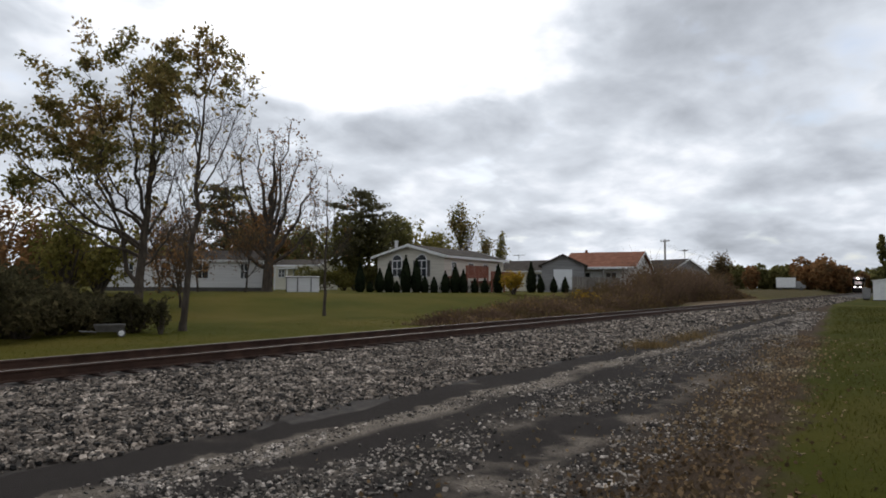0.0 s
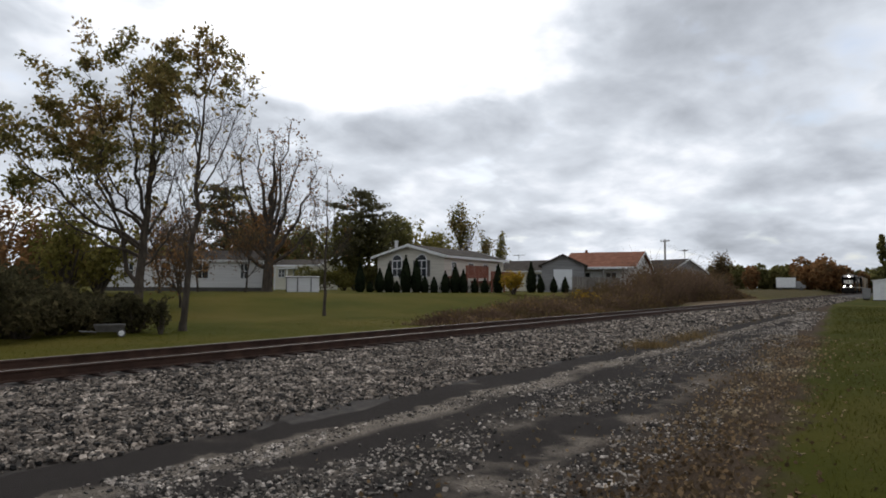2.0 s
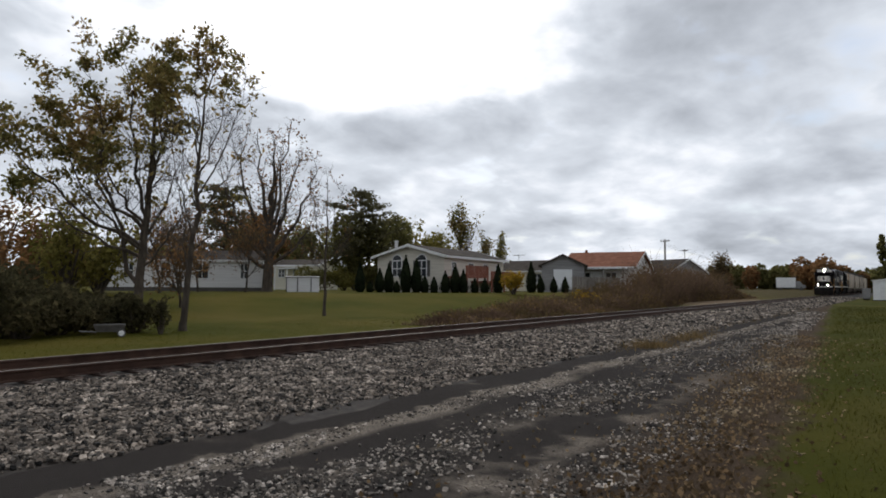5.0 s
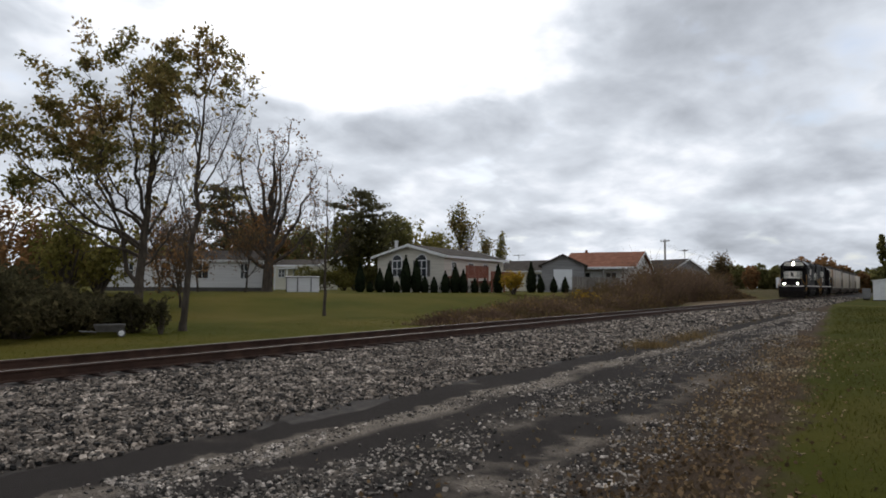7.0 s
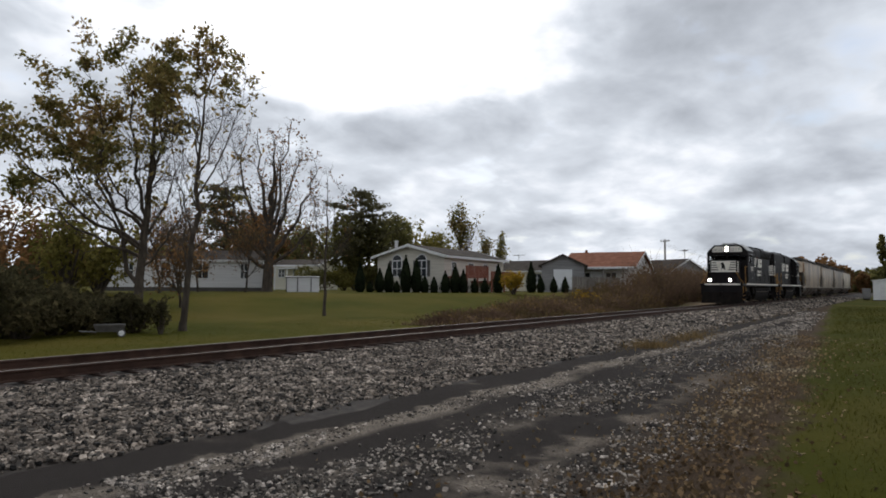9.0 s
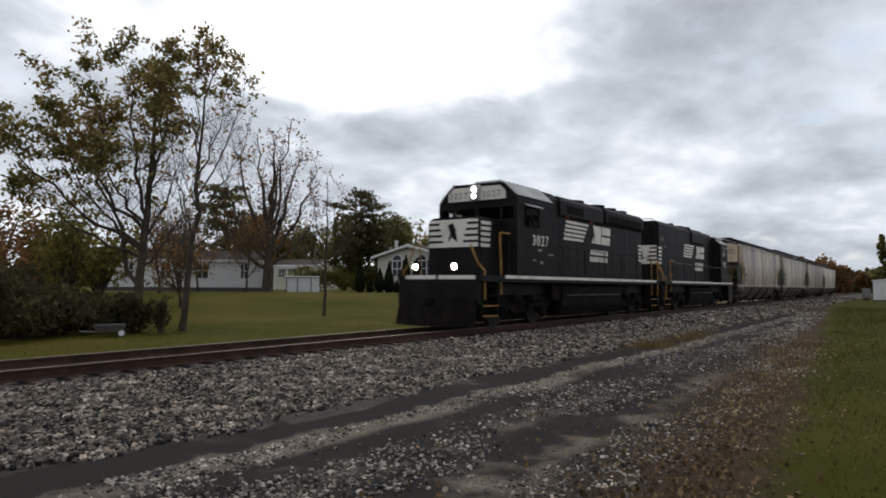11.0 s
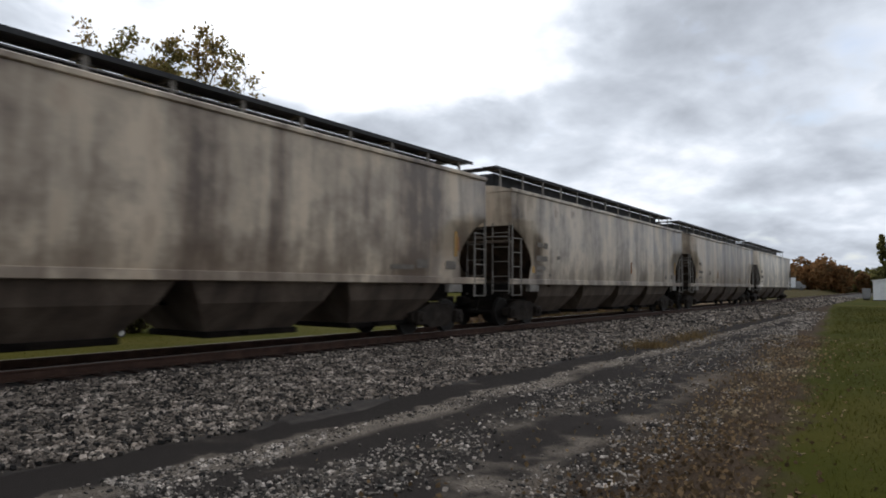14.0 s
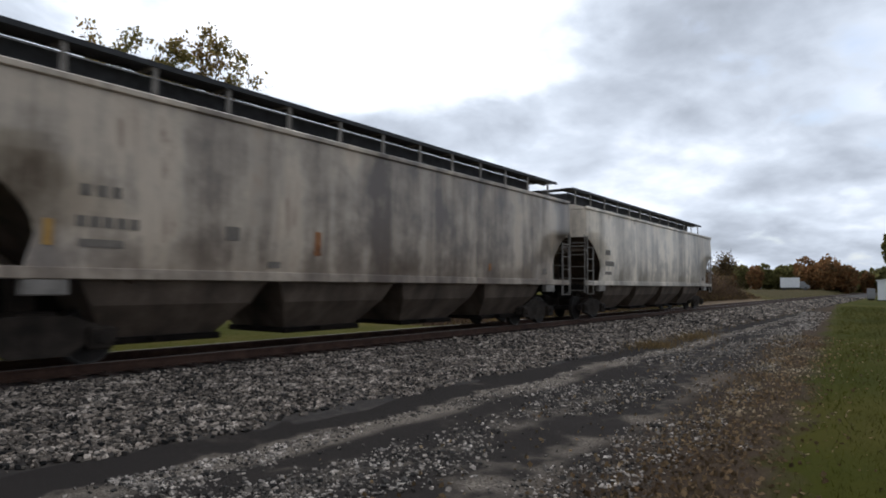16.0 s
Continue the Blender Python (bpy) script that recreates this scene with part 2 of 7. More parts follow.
# ---- track ----
M_RAIL = material("rail_rust", [(0.03, 0.014, 0.009), (0.055, 0.027, 0.017), (0.085, 0.045, 0.029)], 3.0, 0.8, 0.3, 0.2)
M_RAILTOP = material("rail_polished", [(0.15, 0.125, 0.11), (0.25, 0.22, 0.20)], 4.0, 0.5, 1.0, 0.03, stretch=(0.1, 1, 1))
M_TIE = material("creosoted_wood", [(0.016, 0.008, 0.005), (0.03, 0.016, 0.0105), (0.05, 0.028, 0.019)], 4.0, 0.9, 0, 0.4, vary=0.3)
# far darker than its stones: the shade in their gaps is in this colour
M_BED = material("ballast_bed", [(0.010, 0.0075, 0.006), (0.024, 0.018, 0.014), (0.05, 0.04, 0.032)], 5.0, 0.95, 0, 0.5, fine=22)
M_STONE = material("ballast_stone", [(0.075, 0.060, 0.047), (0.165, 0.134, 0.106), (0.42, 0.355, 0.295)], 3.0, 0.9, 0, 0.2, vary=0.97, island=True)


def bed_z(y):
    """The ballast's height across the track."""
    pts = [(6.1, -0.02), (7.2, 0.07), (9.4, 0.17), (10.2, 0.205), (13.3, 0.205), (14.4, 0.05), (15.2, -0.03)]
    for (a, za), (b, zb) in zip(pts, pts[1:]):
        if a <= y <= b:
            return za + (zb - za) * (y - a) / (b - a)
    return -0.05


def make_bed():
    xs = np.concatenate([[-200, -60, -20], np.arange(-12, 50, 0.4), np.arange(50, 120, 2.5), [140, 180, 260, 400, 700, 1200]])
    ys = np.concatenate([np.arange(6.1, 10.3, 0.2), [10.43, 10.9, 11.3, 11.74, 12.2, 12.6, 13.05, 13.3, 13.8, 14.4, 15.2]])
    verts = []
    for x in xs:
        for y in ys:
            z = bed_z(y)
            if 6.2 < y < 10.2:
                z += 0.03 * noise.noise((x * 1.1, y * 1.4, 0.4)) + 0.018 * noise.noise((x * 5, y * 5, 2.0))
            elif 10.2 <= y < 13.3:
                z += -0.035 + 0.015 * noise.noise((x * 3, y * 3, 5.0))
            verts.append((x, y, z))
    n = len(ys)
    faces = [(i * n + j, (i + 1) * n + j, (i + 1) * n + j + 1, i * n + j + 1) for i in range(len(xs) - 1) for j in range(n - 1)]
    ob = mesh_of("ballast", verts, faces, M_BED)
    return tagged(ob, "crushed stone ballast shoulder under the track, coloured dark like the shaded gaps between stones", "ballast", kind="structure")


make_bed()


def scatter_stones(name, places, mat, label, category, flat=0.7):
    """Many small angular stones joined into one mesh. places: rows of x, y, z, size."""
    k = len(places)
    rs = np.random.RandomState(5)
    base = np.array([(-1, -1, -1), (1, -1, -1), (1, 1, -1), (-1, 1, -1), (-1, -1, 1), (1, -1, 1), (1, 1, 1), (-1, 1, 1)], float) * 0.5
    quad = np.array([(0, 3, 2, 1), (4, 5, 6, 7), (0, 1, 5, 4), (1, 2, 6, 5), (2, 3, 7, 6), (3, 0, 4, 7)])
    pts = base[None] * rs.uniform(0.55, 1.35, (k, 8, 3))
    pts *= rs.uniform(0.7, 1.3, (k, 1, 3)) * np.array([1, 1, flat])
    ang = rs.uniform(0, 2 * np.pi, k)
    tip = rs.uniform(-1.1, 1.1, k)
    c, s = np.cos(tip)[:, None], np.sin(tip)[:, None]
    x, z = pts[:, :, 0] * c - pts[:, :, 2] * s, pts[:, :, 0] * s + pts[:, :, 2] * c
    y = pts[:, :, 1]
    c, s = np.cos(ang)[:, None], np.sin(ang)[:, None]
    pts = np.stack([x * c - y * s, x * s + y * c, z], -1) * places[:, 3][:, None, None] + places[:, None, :3]
    quads = (quad[None] + (np.arange(k) * 8)[:, None, None]).reshape(-1, 4)
    me = bpy.data.meshes.new(name)
    me.from_pydata(pts.reshape(-1, 3).tolist(), [], quads.tolist())
    me.materials.append(mat)
    ob = new(name, me)
    return tagged(ob, label, category, kind="stuff")


def make_stones():
    rs = np.random.RandomState(2)
    rows = []
    for x0, x1, per, size in ((-1, 14, 560, 0.041), (14, 30, 210, 0.060), (30, 60, 75, 0.10), (60, 130, 22, 0.15)):
        k = int((x1 - x0) * 4.3 * per)
        xs, ys = rs.uniform(x0, x1, k), rs.uniform(6.2, 10.24, k)
        keep = rs.uniform(0, 1, k) < np.clip((ys - 6.3) / 0.35 + 0.25 * np.sin(xs * 1.7) + 0.2 * np.sin(xs * 4.1), 0, 1)
        xs, ys = xs[keep], ys[keep]
        sz = size * rs.uniform(0.55, 1.5, len(xs))
        zs = np.array([bed_z(y) for y in ys]) + 0.012
        rows.append(np.stack([xs, ys, zs, sz], 1))
        # between the ties and on the far shoulder
        k = int((x1 - x0) * 3.0 * per * 0.2)
        xs, ys = rs.uniform(x0, x1, k), rs.uniform(12.6, 14.4, k)
        rows.append(np.stack([xs, ys, np.array([bed_z(y) for y in ys]) + 0.0, size * rs.uniform(0.5, 1.2, k)], 1))
    scatter_stones("ballast_stones", np.concatenate(rows), M_STONE, "loose grey crushed stones of the track bed", "gravel")


make_stones()


def make_track():
    track = empty("railway_track", Matrix(), "single railway track with rusty rails on dark wooden ties", "railway track", kind="structure")
    for side in (-1, 1):
        y = TRACK_Y + side * 0.755
        bm = bmesh.new()
        prof = [(-0.07, -0.172), (0.07, -0.172), (0.07, -0.16), (0.012, -0.14), (0.012, -0.045), (0.035, -0.035), (0.035, -0.006),
                (-0.035, -0.006), (-0.035, -0.035), (-0.012, -0.045), (-0.012, -0.14), (-0.07, -0.16)]
        prism(bm, [(y + u, RAIL_TOP + w) for u, w in prof], -150, 1100)
        rail = part("rail", bm, M_RAIL, track)
        bm = bmesh.new()
        prism(bm, [(y - 0.027, RAIL_TOP - 0.007), (y + 0.027, RAIL_TOP - 0.007), (y + 0.024, RAIL_TOP), (y - 0.024, RAIL_TOP)], -150, 1100)
        part("running_surface", bm, M_RAILTOP, rail, "polished steel head of the rail")
    return track


track = make_track()


def make_ties():
    bm = bmesh.new()
    box(bm, -0.115, 0.115, -1.3, 1.3, -0.17, 0.0, 0.012)
    for s in (-1, 1):
        box(bm, -0.09, 0.09, s * 0.755 - 0.17, s * 0.755 + 0.17, 0.0, 0.012)
        for q in (-0.11, 0.11):
            box(bm, -0.02, 0.02, s * 0.755 + q - 0.012, s * 0.755 + q + 0.012, 0.012, 0.03)
    me = bpy.data.meshes.new("tie")
    bm.to_mesh(me)
    bm.free()
    me.materials.append(M_TIE)
    for i in range(280):
        ob = new("tie", me)
        ob.parent = track
        ob.location = (-9 + i * 0.53 + random.uniform(-0.02, 0.02), TRACK_Y + random.uniform(-0.05, 0.05), RAIL_TOP - 0.176 + random.uniform(-0.006, 0.004))
        ob.rotation_euler = (0, 0, random.uniform(-0.02, 0.02))


make_ties()
# ---- houses ----
M_SIDING = material("white_lap_siding", [(0.58, 0.57, 0.56), (0.67, 0.66, 0.65), (0.74, 0.73, 0.72)], 1.2, 0.7, 0, 0.1, stretch=(0.3, 0.3, 6))
M_BEIGE = material("beige_lap_siding", [(0.50, 0.46, 0.39), (0.58, 0.54, 0.46), (0.64, 0.60, 0.52)], 1.2, 0.75, 0, 0.1, stretch=(0.3, 0.3, 6))
M_CREAM = material("cream_siding", [(0.62, 0.58, 0.47), (0.72, 0.68, 0.56)], 1.2, 0.75, 0, 0.1, stretch=(0.3, 0.3, 6))
M_GREYWALL = material("grey_siding", [(0.17, 0.165, 0.165), (0.23, 0.225, 0.225), (0.28, 0.275, 0.27)], 1.5, 0.8, 0, 0.1, stretch=(0.3, 0.3, 5))
M_SHINGLE = material("grey_brown_shingles", [(0.030, 0.024, 0.020), (0.050, 0.041, 0.035), (0.078, 0.066, 0.057)], 2.0, 0.9, 0, 0.3, spec=0.08)
M_REDROOF = material("red_brown_shingles", [(0.13, 0.05, 0.029), (0.19, 0.075, 0.043), (0.25, 0.112, 0.07)], 1.6, 0.85, 0, 0.3, spec=0.1)
M_TRIM = material("white_trim", [(0.66, 0.66, 0.65), (0.76, 0.76, 0.75)], 2.0, 0.6, 0, 0.03)
M_PANE = material("window_glass", [(0.025, 0.028, 0.032), (0.05, 0.055, 0.06)], 1.0, 0.15, 0, 0.0, spec=0.6)
M_SKIRT = material("dark_skirting", [(0.06, 0.055, 0.05), (0.12, 0.11, 0.10)], 3.0, 0.9)
M_DECK = material("red_stained_deck", [(0.15, 0.05, 0.032), (0.24, 0.085, 0.052), (0.30, 0.115, 0.075)], 3.0, 0.8, 0, 0.2)
M_OLDWOOD = material("weathered_grey_wood", [(0.12, 0.105, 0.094), (0.19, 0.17, 0.15), (0.26, 0.235, 0.21)], 2.5, 0.9, 0, 0.3, vary=0.25, stretch=(1, 1, 0.2))
M_DOORPAINT = material("white_garage_door", [(0.66, 0.67, 0.68), (0.76, 0.77, 0.78)], 2.0, 0.6, 0, 0.04)


def wall_box(name, w, d, z0, z1, mat, parent, thick=0.16):
    """Four walls round a plan w by d, each a part with thickness."""
    for x0, x1, y0, y1 in ((-w / 2, w / 2, -d / 2, -d / 2 + thick), (-w / 2, w / 2, d / 2 - thick, d / 2),
                           (-w / 2, -w / 2 + thick, -d / 2 + thick, d / 2 - thick), (w / 2 - thick, w / 2, -d / 2 + thick, d / 2 - thick)):
        bm = bmesh.new()
        box(bm, x0, x1, y0, y1, z0, z1)
        part(name, bm, mat, parent)


def gable_roof(w, d, z, rise, mat, parent, over=0.35, trim=None, wall=None):
    """A roof whose ridge runs along x over a plan w by d, with gable walls."""
    h, o = d / 2, over
    k = rise / h
    bm = bmesh.new()
    out = [(-h - o, z - o * k), (0, z + rise), (h + o, z - o * k), (h + o, z - o * k + 0.14), (0, z + rise + 0.16), (-h - o, z - o * k + 0.14)]
    prism(bm, out, -w / 2 - o, w / 2 + o)
    roof = part("roof", bm, mat, parent)
    for s in (-1, 1):
        if wall:
            bm = bmesh.new()
            a, b = sorted((s * w / 2, s * (w / 2 - 0.14)))
            prism(bm, [(-h, z), (h, z), (0, z + rise)], a, b)
            part("gable", bm, wall, parent)
        if trim:
            bm = bmesh.new()
            a, b = sorted((s * (w / 2 + o + 0.005), s * (w / 2 + o + 0.04)))
            prism(bm, [(-h - o, z - o * k - 0.06), (0, z + rise - 0.06), (h + o, z - o * k - 0.06), (h + o, z - o * k + 0.16), (0, z + rise + 0.18), (-h - o, z - o * k + 0.16)], a, b)
            part("fascia", bm, trim, roof, "white roof trim")
            bm = bmesh.new()
            a, b = sorted((s * (h + o), s * (h + o + 0.05)))
            box(bm, -w / 2 - o, w / 2 + o, a, b, z - o * k - 0.03, z - o * k + 0.15)
            part("gutter", bm, trim, roof, "white gutter")
    return roof


def window(x, z, w, h, parent, face, at_, arch_top=False, shutters=False):
    """A framed window on a wall. face: 'y' for walls across y (at_ is y), 'x' for end walls (at_ is x); the sign of at_ is its outside."""
    s = 1 if at_ > 0 else -1

    def put(bm, a, b, c, e, d0, d1):
        lo, hi = sorted((at_ + s * d0, at_ + s * d1))
        box(bm, a, b, lo, hi, c, e) if face == "y" else box(bm, lo, hi, a, b, c, e)
    bm = bmesh.new()
    put(bm, x - w / 2, x + w / 2, z, z + h, 0.005, 0.02)
    win = part("window", bm, M_PANE, parent, "dark window pane")
    bm = bmesh.new()
    f = 0.07
    put(bm, x - w / 2 - f, x - w / 2, z - f, z + h + f, 0.005, 0.05)
    put(bm, x + w / 2, x + w / 2 + f, z - f, z + h + f, 0.005, 0.05)
    put(bm, x - w / 2, x + w / 2, z - f, z, 0.005, 0.05)
    put(bm, x - w / 2, x + w / 2, z + h, z + h + f, 0.005, 0.05)
    put(bm, x - 0.03, x + 0.03, z, z + h, 0.005, 0.035)
    put(bm, x - w / 2, x + w / 2, z + h * 0.5 - 0.03, z + h * 0.5 + 0.03, 0.005, 0.035)
    part("window_frame", bm, M_TRIM, win, "white window frame")
    if arch_top:
        n, r = 10, w / 2
        for rr, d0, d1, mat, nm in ((r + 0.09, 0.004, 0.04, M_TRIM, "arch_frame"), (r - 0.02, 0.042, 0.05, M_PANE, "arch_pane")):
            bm = bmesh.new()
            pts = [(x + rr * math.cos(math.pi * i / n), z + h + 0.08 + rr * math.sin(math.pi * i / n)) for i in range(n + 1)]
            lo, hi = sorted((at_ + s * d0, at_ + s * d1))
            prism(bm, pts, lo, hi, face if face == "y" else "x")
            part(nm, bm, mat, win)
    if shutters:
        for q in (-1, 1):
            bm = bmesh.new()
            c = x + q * (w / 2 + 0.24)
            put(bm, c - 0.15, c + 0.15, z - 0.05, z + h + 0.05, 0.005, 0.04)
            part("shutter", bm, M_SKIRT, win, "dark window shutter")
    return win


def double_wide():
    # near corner at (47.6, 33.1), long side running away to the right of it
    ux, uy = Vector((0.984, 0.10)).normalized()
    L, W = 12.8, 7.0
    nx, ny = -uy, ux
    ang = math.degrees(math.atan2(uy, ux))
    cx, cy = 47.6 + ux * L / 2 + nx * W / 2, 33.1 + uy * L / 2 + ny * W / 2
    g = 1.0
    e = empty("house", pose(cx, cy, g, 0, 0, ang), "beige single-storey house with arched windows and brown roof", "house", "houses beyond the lawn")
    wall_box("wall", L, W, 0.5, 3.3, M_BEIGE, e)
    bm = bmesh.new()
    box(bm, -L / 2 - 0.03, L / 2 + 0.03, -W / 2 - 0.03, W / 2 + 0.03, -0.4, 0.5)
    part("skirting", bm, M_BEIGE, e)
    gable_roof(L, W, 3.3, 0.95, M_SHINGLE, e, 0.45, M_TRIM, M_BEIGE)
    for y in (1.35, -1.25):
        window(y, 1.55, 0.95, 1.35, e, "x", -L / 2 - 0.012, True, True)
    for x, w in ((-4.6, 0.8), (-1.2, 1.0), (2.0, 0.9), (4.9, 0.9)):
        window(x, 1.7, w, 1.1, e, "y", -W / 2 - 0.012)
    bm = bmesh.new()
    tube(bm, (-5.3, 2.2, 3.5), (-5.3, 2.2, 4.75), 0.16, 0.16, 10)
    tube(bm, (-5.3, 2.2, 4.75), (-5.3, 2.2, 4.87), 0.22, 0.20, 10)
    part("chimney", bm, M_SIDING, e, "pale metal chimney flue")
    for x0, x1, zd in ((-6.3, -2.0, 1.55), (-1.2, 4.6, 1.15)):
        bm = bmesh.new()
        box(bm, x0, x1, -W / 2 - 2.2, -W / 2 - 0.02, zd - 0.15, zd)
        deck = part("deck", bm, M_DECK, e, "raised red-stained timber deck")
        for k in range(int((x1 - x0) / 0.15)):
            bm = bmesh.new()
            x = x0 + 0.03 + k * 0.15
            box(bm, x, x + 0.06, -W / 2 - 2.22, -W / 2 - 2.18, zd, zd + 0.85)
            part("baluster", bm, M_DECK, deck)
        bm = bmesh.new()
        box(bm, x0 - 0.05, x1 + 0.05, -W / 2 - 2.26, -W / 2 - 2.12, zd + 0.85, zd + 0.92)
        for x in (x0 + 0.05, (x0 + x1) / 2, x1 - 0.05):
            box(bm, x - 0.07, x + 0.07, -W / 2 - 2.24, -W / 2 - 2.1, -0.5, zd + 0.85)
        part("deck_frame", bm, M_DECK, deck)
    return e


def mobile_home():
    ax, ay, bx, by = 29.67, 55.58, 38.51, 46.01
    L = math.hypot(bx - ax, by - ay)
    ang = math.degrees(math.atan2(by - ay, bx - ax))
    nx, ny = -(by - ay) / L, (bx - ax) / L
    W = 4.6
    e = empty("mobile_home", pose((ax + bx) / 2 + nx * W / 2, (ay + by) / 2 + ny * W / 2, 1.08, 0, 0, ang), "white mobile home with grey shingle roof under trees", "house", "houses beyond the lawn")
    wall_box("wall", L, W, 0.35, 2.66, M_SIDING, e)
    bm = bmesh.new()
    box(bm, -L / 2 + 0.05, L / 2 - 0.05, -W / 2 + 0.05, W / 2 - 0.05, -0.2, 0.35)
    part("skirting", bm, M_SKIRT, e)
    gable_roof(L, W, 2.66, 0.85, M_SHINGLE, e, 0.2, M_TRIM, M_SIDING)
    for x, w in ((-4.6, 0.7), (-1.6, 0.75), (1.4, 1.0), (4.9, 0.55)):
        window(x, 1.15, w, 1.25, e, "y", -W / 2 - 0.012)
    return e


def plain_house(name, label, x, y, z, ang, w, d, eave, rise, wall, roof, wins=(), trim=M_TRIM, over=0.35):
    e = empty(name, pose(x, y, z, 0, 0, ang), label, "house", "houses beyond the lawn")
    wall_box("wall", w, d, -0.3, eave, wall, e)
    gable_roof(w, d, eave, rise, roof, e, over, trim, wall)
    for wx, wz, ww, wh, face, side in wins:
        window(wx, wz, ww, wh, e, face, side * ((d if face == "y" else w) / 2 + 0.012))
    return e


def across(ax, ay, bx, by, depth):
    """Plan centre, angle and length of a building whose front runs from a to b."""
    L = math.hypot(bx - ax, by - ay)
    nx, ny = -(by - ay) / L, (bx - ax) / L
    return (ax + bx) / 2 + nx * depth / 2, (ay + by) / 2 + ny * depth / 2, math.degrees(math.atan2(by - ay, bx - ax)), L


def make_houses():
    double_wide()
    mobile_home()
    x, y, a, w = across(57.48, 66.63, 59.38, 60.82, 6.0)
    cot = plain_house("cottage", "small cream cottage with dark roof behind a shed", x, y, 1.1, a, w, 6.0, 3.05, 0.75, M_CREAM, M_SHINGLE,
                      ((-1.9, 1.6, 0.8, 0.9, "y", -1), (0.2, 1.2, 0.8, 1.4, "y", -1), (1.8, 1.6, 0.8, 0.9, "y", -1)))
    bm = bmesh.new()
    box(bm, -2.2, 1.4, -4.4, -3.05, 2.6, 2.75, 0.02)
    for q in (-2.1, -0.4, 1.3):
        box(bm, q - 0.06, q + 0.06, -4.35, -4.23, -0.2, 2.6)
    part("porch", bm, M_TRIM, cot, "white open porch")
    # low white shed
    x, y, a, w = across(38.66, 43.24, 40.69, 41.33, 2.4)
    e = empty("shed", pose(x, y, 1.06, 0, 0, a), "low white panelled shed on the lawn", "shed")
    wall_box("wall", w, 2.4, 0.0, 1.25, M_SIDING, e, 0.08)
    bm = bmesh.new()
    prism(bm, [(-1.3, 1.25), (1.3, 1.25), (1.3, 1.30), (0, 1.4), (-1.3, 1.32)], -w / 2 - 0.06, w / 2 + 0.06)
    part("roof", bm, M_GREYWALL, e)
    for q in (-w / 2, -w / 6, w / 6 + 0.2):
        bm = bmesh.new()
        box(bm, q, q + 0.08, -1.25, -1.2, 0, 1.25)
        part("panel_post", bm, M_SKIRT, e)
    x, y, a, w = across(74.1, 41.6, 73.7, 35.9, 7.0)
    low = plain_house("house", "low pale house with long dark roof behind hedges", x, y, 1.1, a, w + 4, 7.0, 2.5, 1.3, M_CREAM, M_SHINGLE,
                      ((-2, 1.1, 1.0, 1.0, "y", -1), (1.5, 1.1, 1.0, 1.0, "y", -1)))
    bm = bmesh.new()
    tube(bm, (-3.4, 0, 3.6), (-3.4, 0, 4.75), 0.04, seg=6)
    pipe(bm, [(-4.2, 0, 4.7), (-2.6, 0, 4.7)], 0.04)
    for q in (-4.1, -3.7, -3.1, -2.7):
        pipe(bm, [(q, -0.5, 4.7), (q, 0.5, 4.7)], 0.025)
    part("aerial", bm, M_GREYWALL, low, "old roof television aerial")
    # grey garage, its gable towards the track
    gx, gy, ga, gw = across(65.6, 32.6, 67.4, 28.4, 5.5)
    e = empty("garage", pose(gx, gy, 1.0, 0, 0, ga + 90), "grey gabled garage with a white roller door", "garage")
    wall_box("wall", 5.5, gw, -0.3, 3.0, M_GREYWALL, e)
    gable_roof(5.5, gw, 3.0, 1.05, M_SHINGLE, e, 0.3, M_SHINGLE, M_GREYWALL)
    bm = bmesh.new()
    box(bm, -2.83, -2.765, -1.0, 1.0, 0.4, 2.55)
    for k in range(4):
        box(bm, -2.845, -2.83, -0.98, 0.98, 0.45 + k * 0.53, 0.93 + k * 0.53)
    part("garage_door", bm, M_DOORPAINT, e, "white sectional garage door")
    # red-roofed house with porch
    rx, ry, ra, rw = across(73.3, 33.3, 73.96, 25.5, 8.0)
    e = plain_house("house", "white house with red-brown shingle roof and long porch", rx, ry, 1.0, ra, rw + 0.6, 8.0, 3.0, 1.75, M_SIDING, M_REDROOF,
                    ((-1.5, 1.2, 1.2, 1.1, "y", -1), (1.6, 1.2, 1.2, 1.1, "y", -1), (0.5, 1.4, 0.9, 1.0, "x", 1)))
    bm = bmesh.new()
    box(bm, -rw / 2, rw / 2 - 0.3, -5.4, -4.35, 2.72, 2.95, 0.02)
    part("porch_roof", bm, M_TRIM, e, "white porch edge")
    for k in range(4):
        bm = bmesh.new()
        q = -rw / 2 + 0.3 + k * (rw - 0.9) / 3
        box(bm, q - 0.06, q + 0.06, -5.3, -5.18, -0.3, 2.72)
        part("porch_post", bm, M_OLDWOOD, e)
    bm = bmesh.new()
    tube(bm, (-2.6, 0, 4.6), (-2.6, 0, 5.2), 0.16, 0.16, 8)
    part("flue", bm, M_REDROOF, e)
    # grey-roofed house beyond
    qx, qy, qa, qw = across(106.5, 34.5, 101.4, 27.5, 8.0)
    plain_house("house", "grey house with broad grey shingle roof", qx + 1.0, qy + 2.3, 1.0, qa + 8, qw - 1.4, 8.0, 3.0, 2.0, M_GREYWALL, M_SHINGLE, ((0.5, 1.2, 1.2, 1.0, "x", 1),))
    plain_house("house", "white house among the trees", 16.0, 51.5, 1.1, -20, 7.5, 6.0, 2.0, 1.3, M_SIDING, M_SHINGLE, ((1.8, 0.9, 0.8, 0.9, "y", -1),))


make_houses()


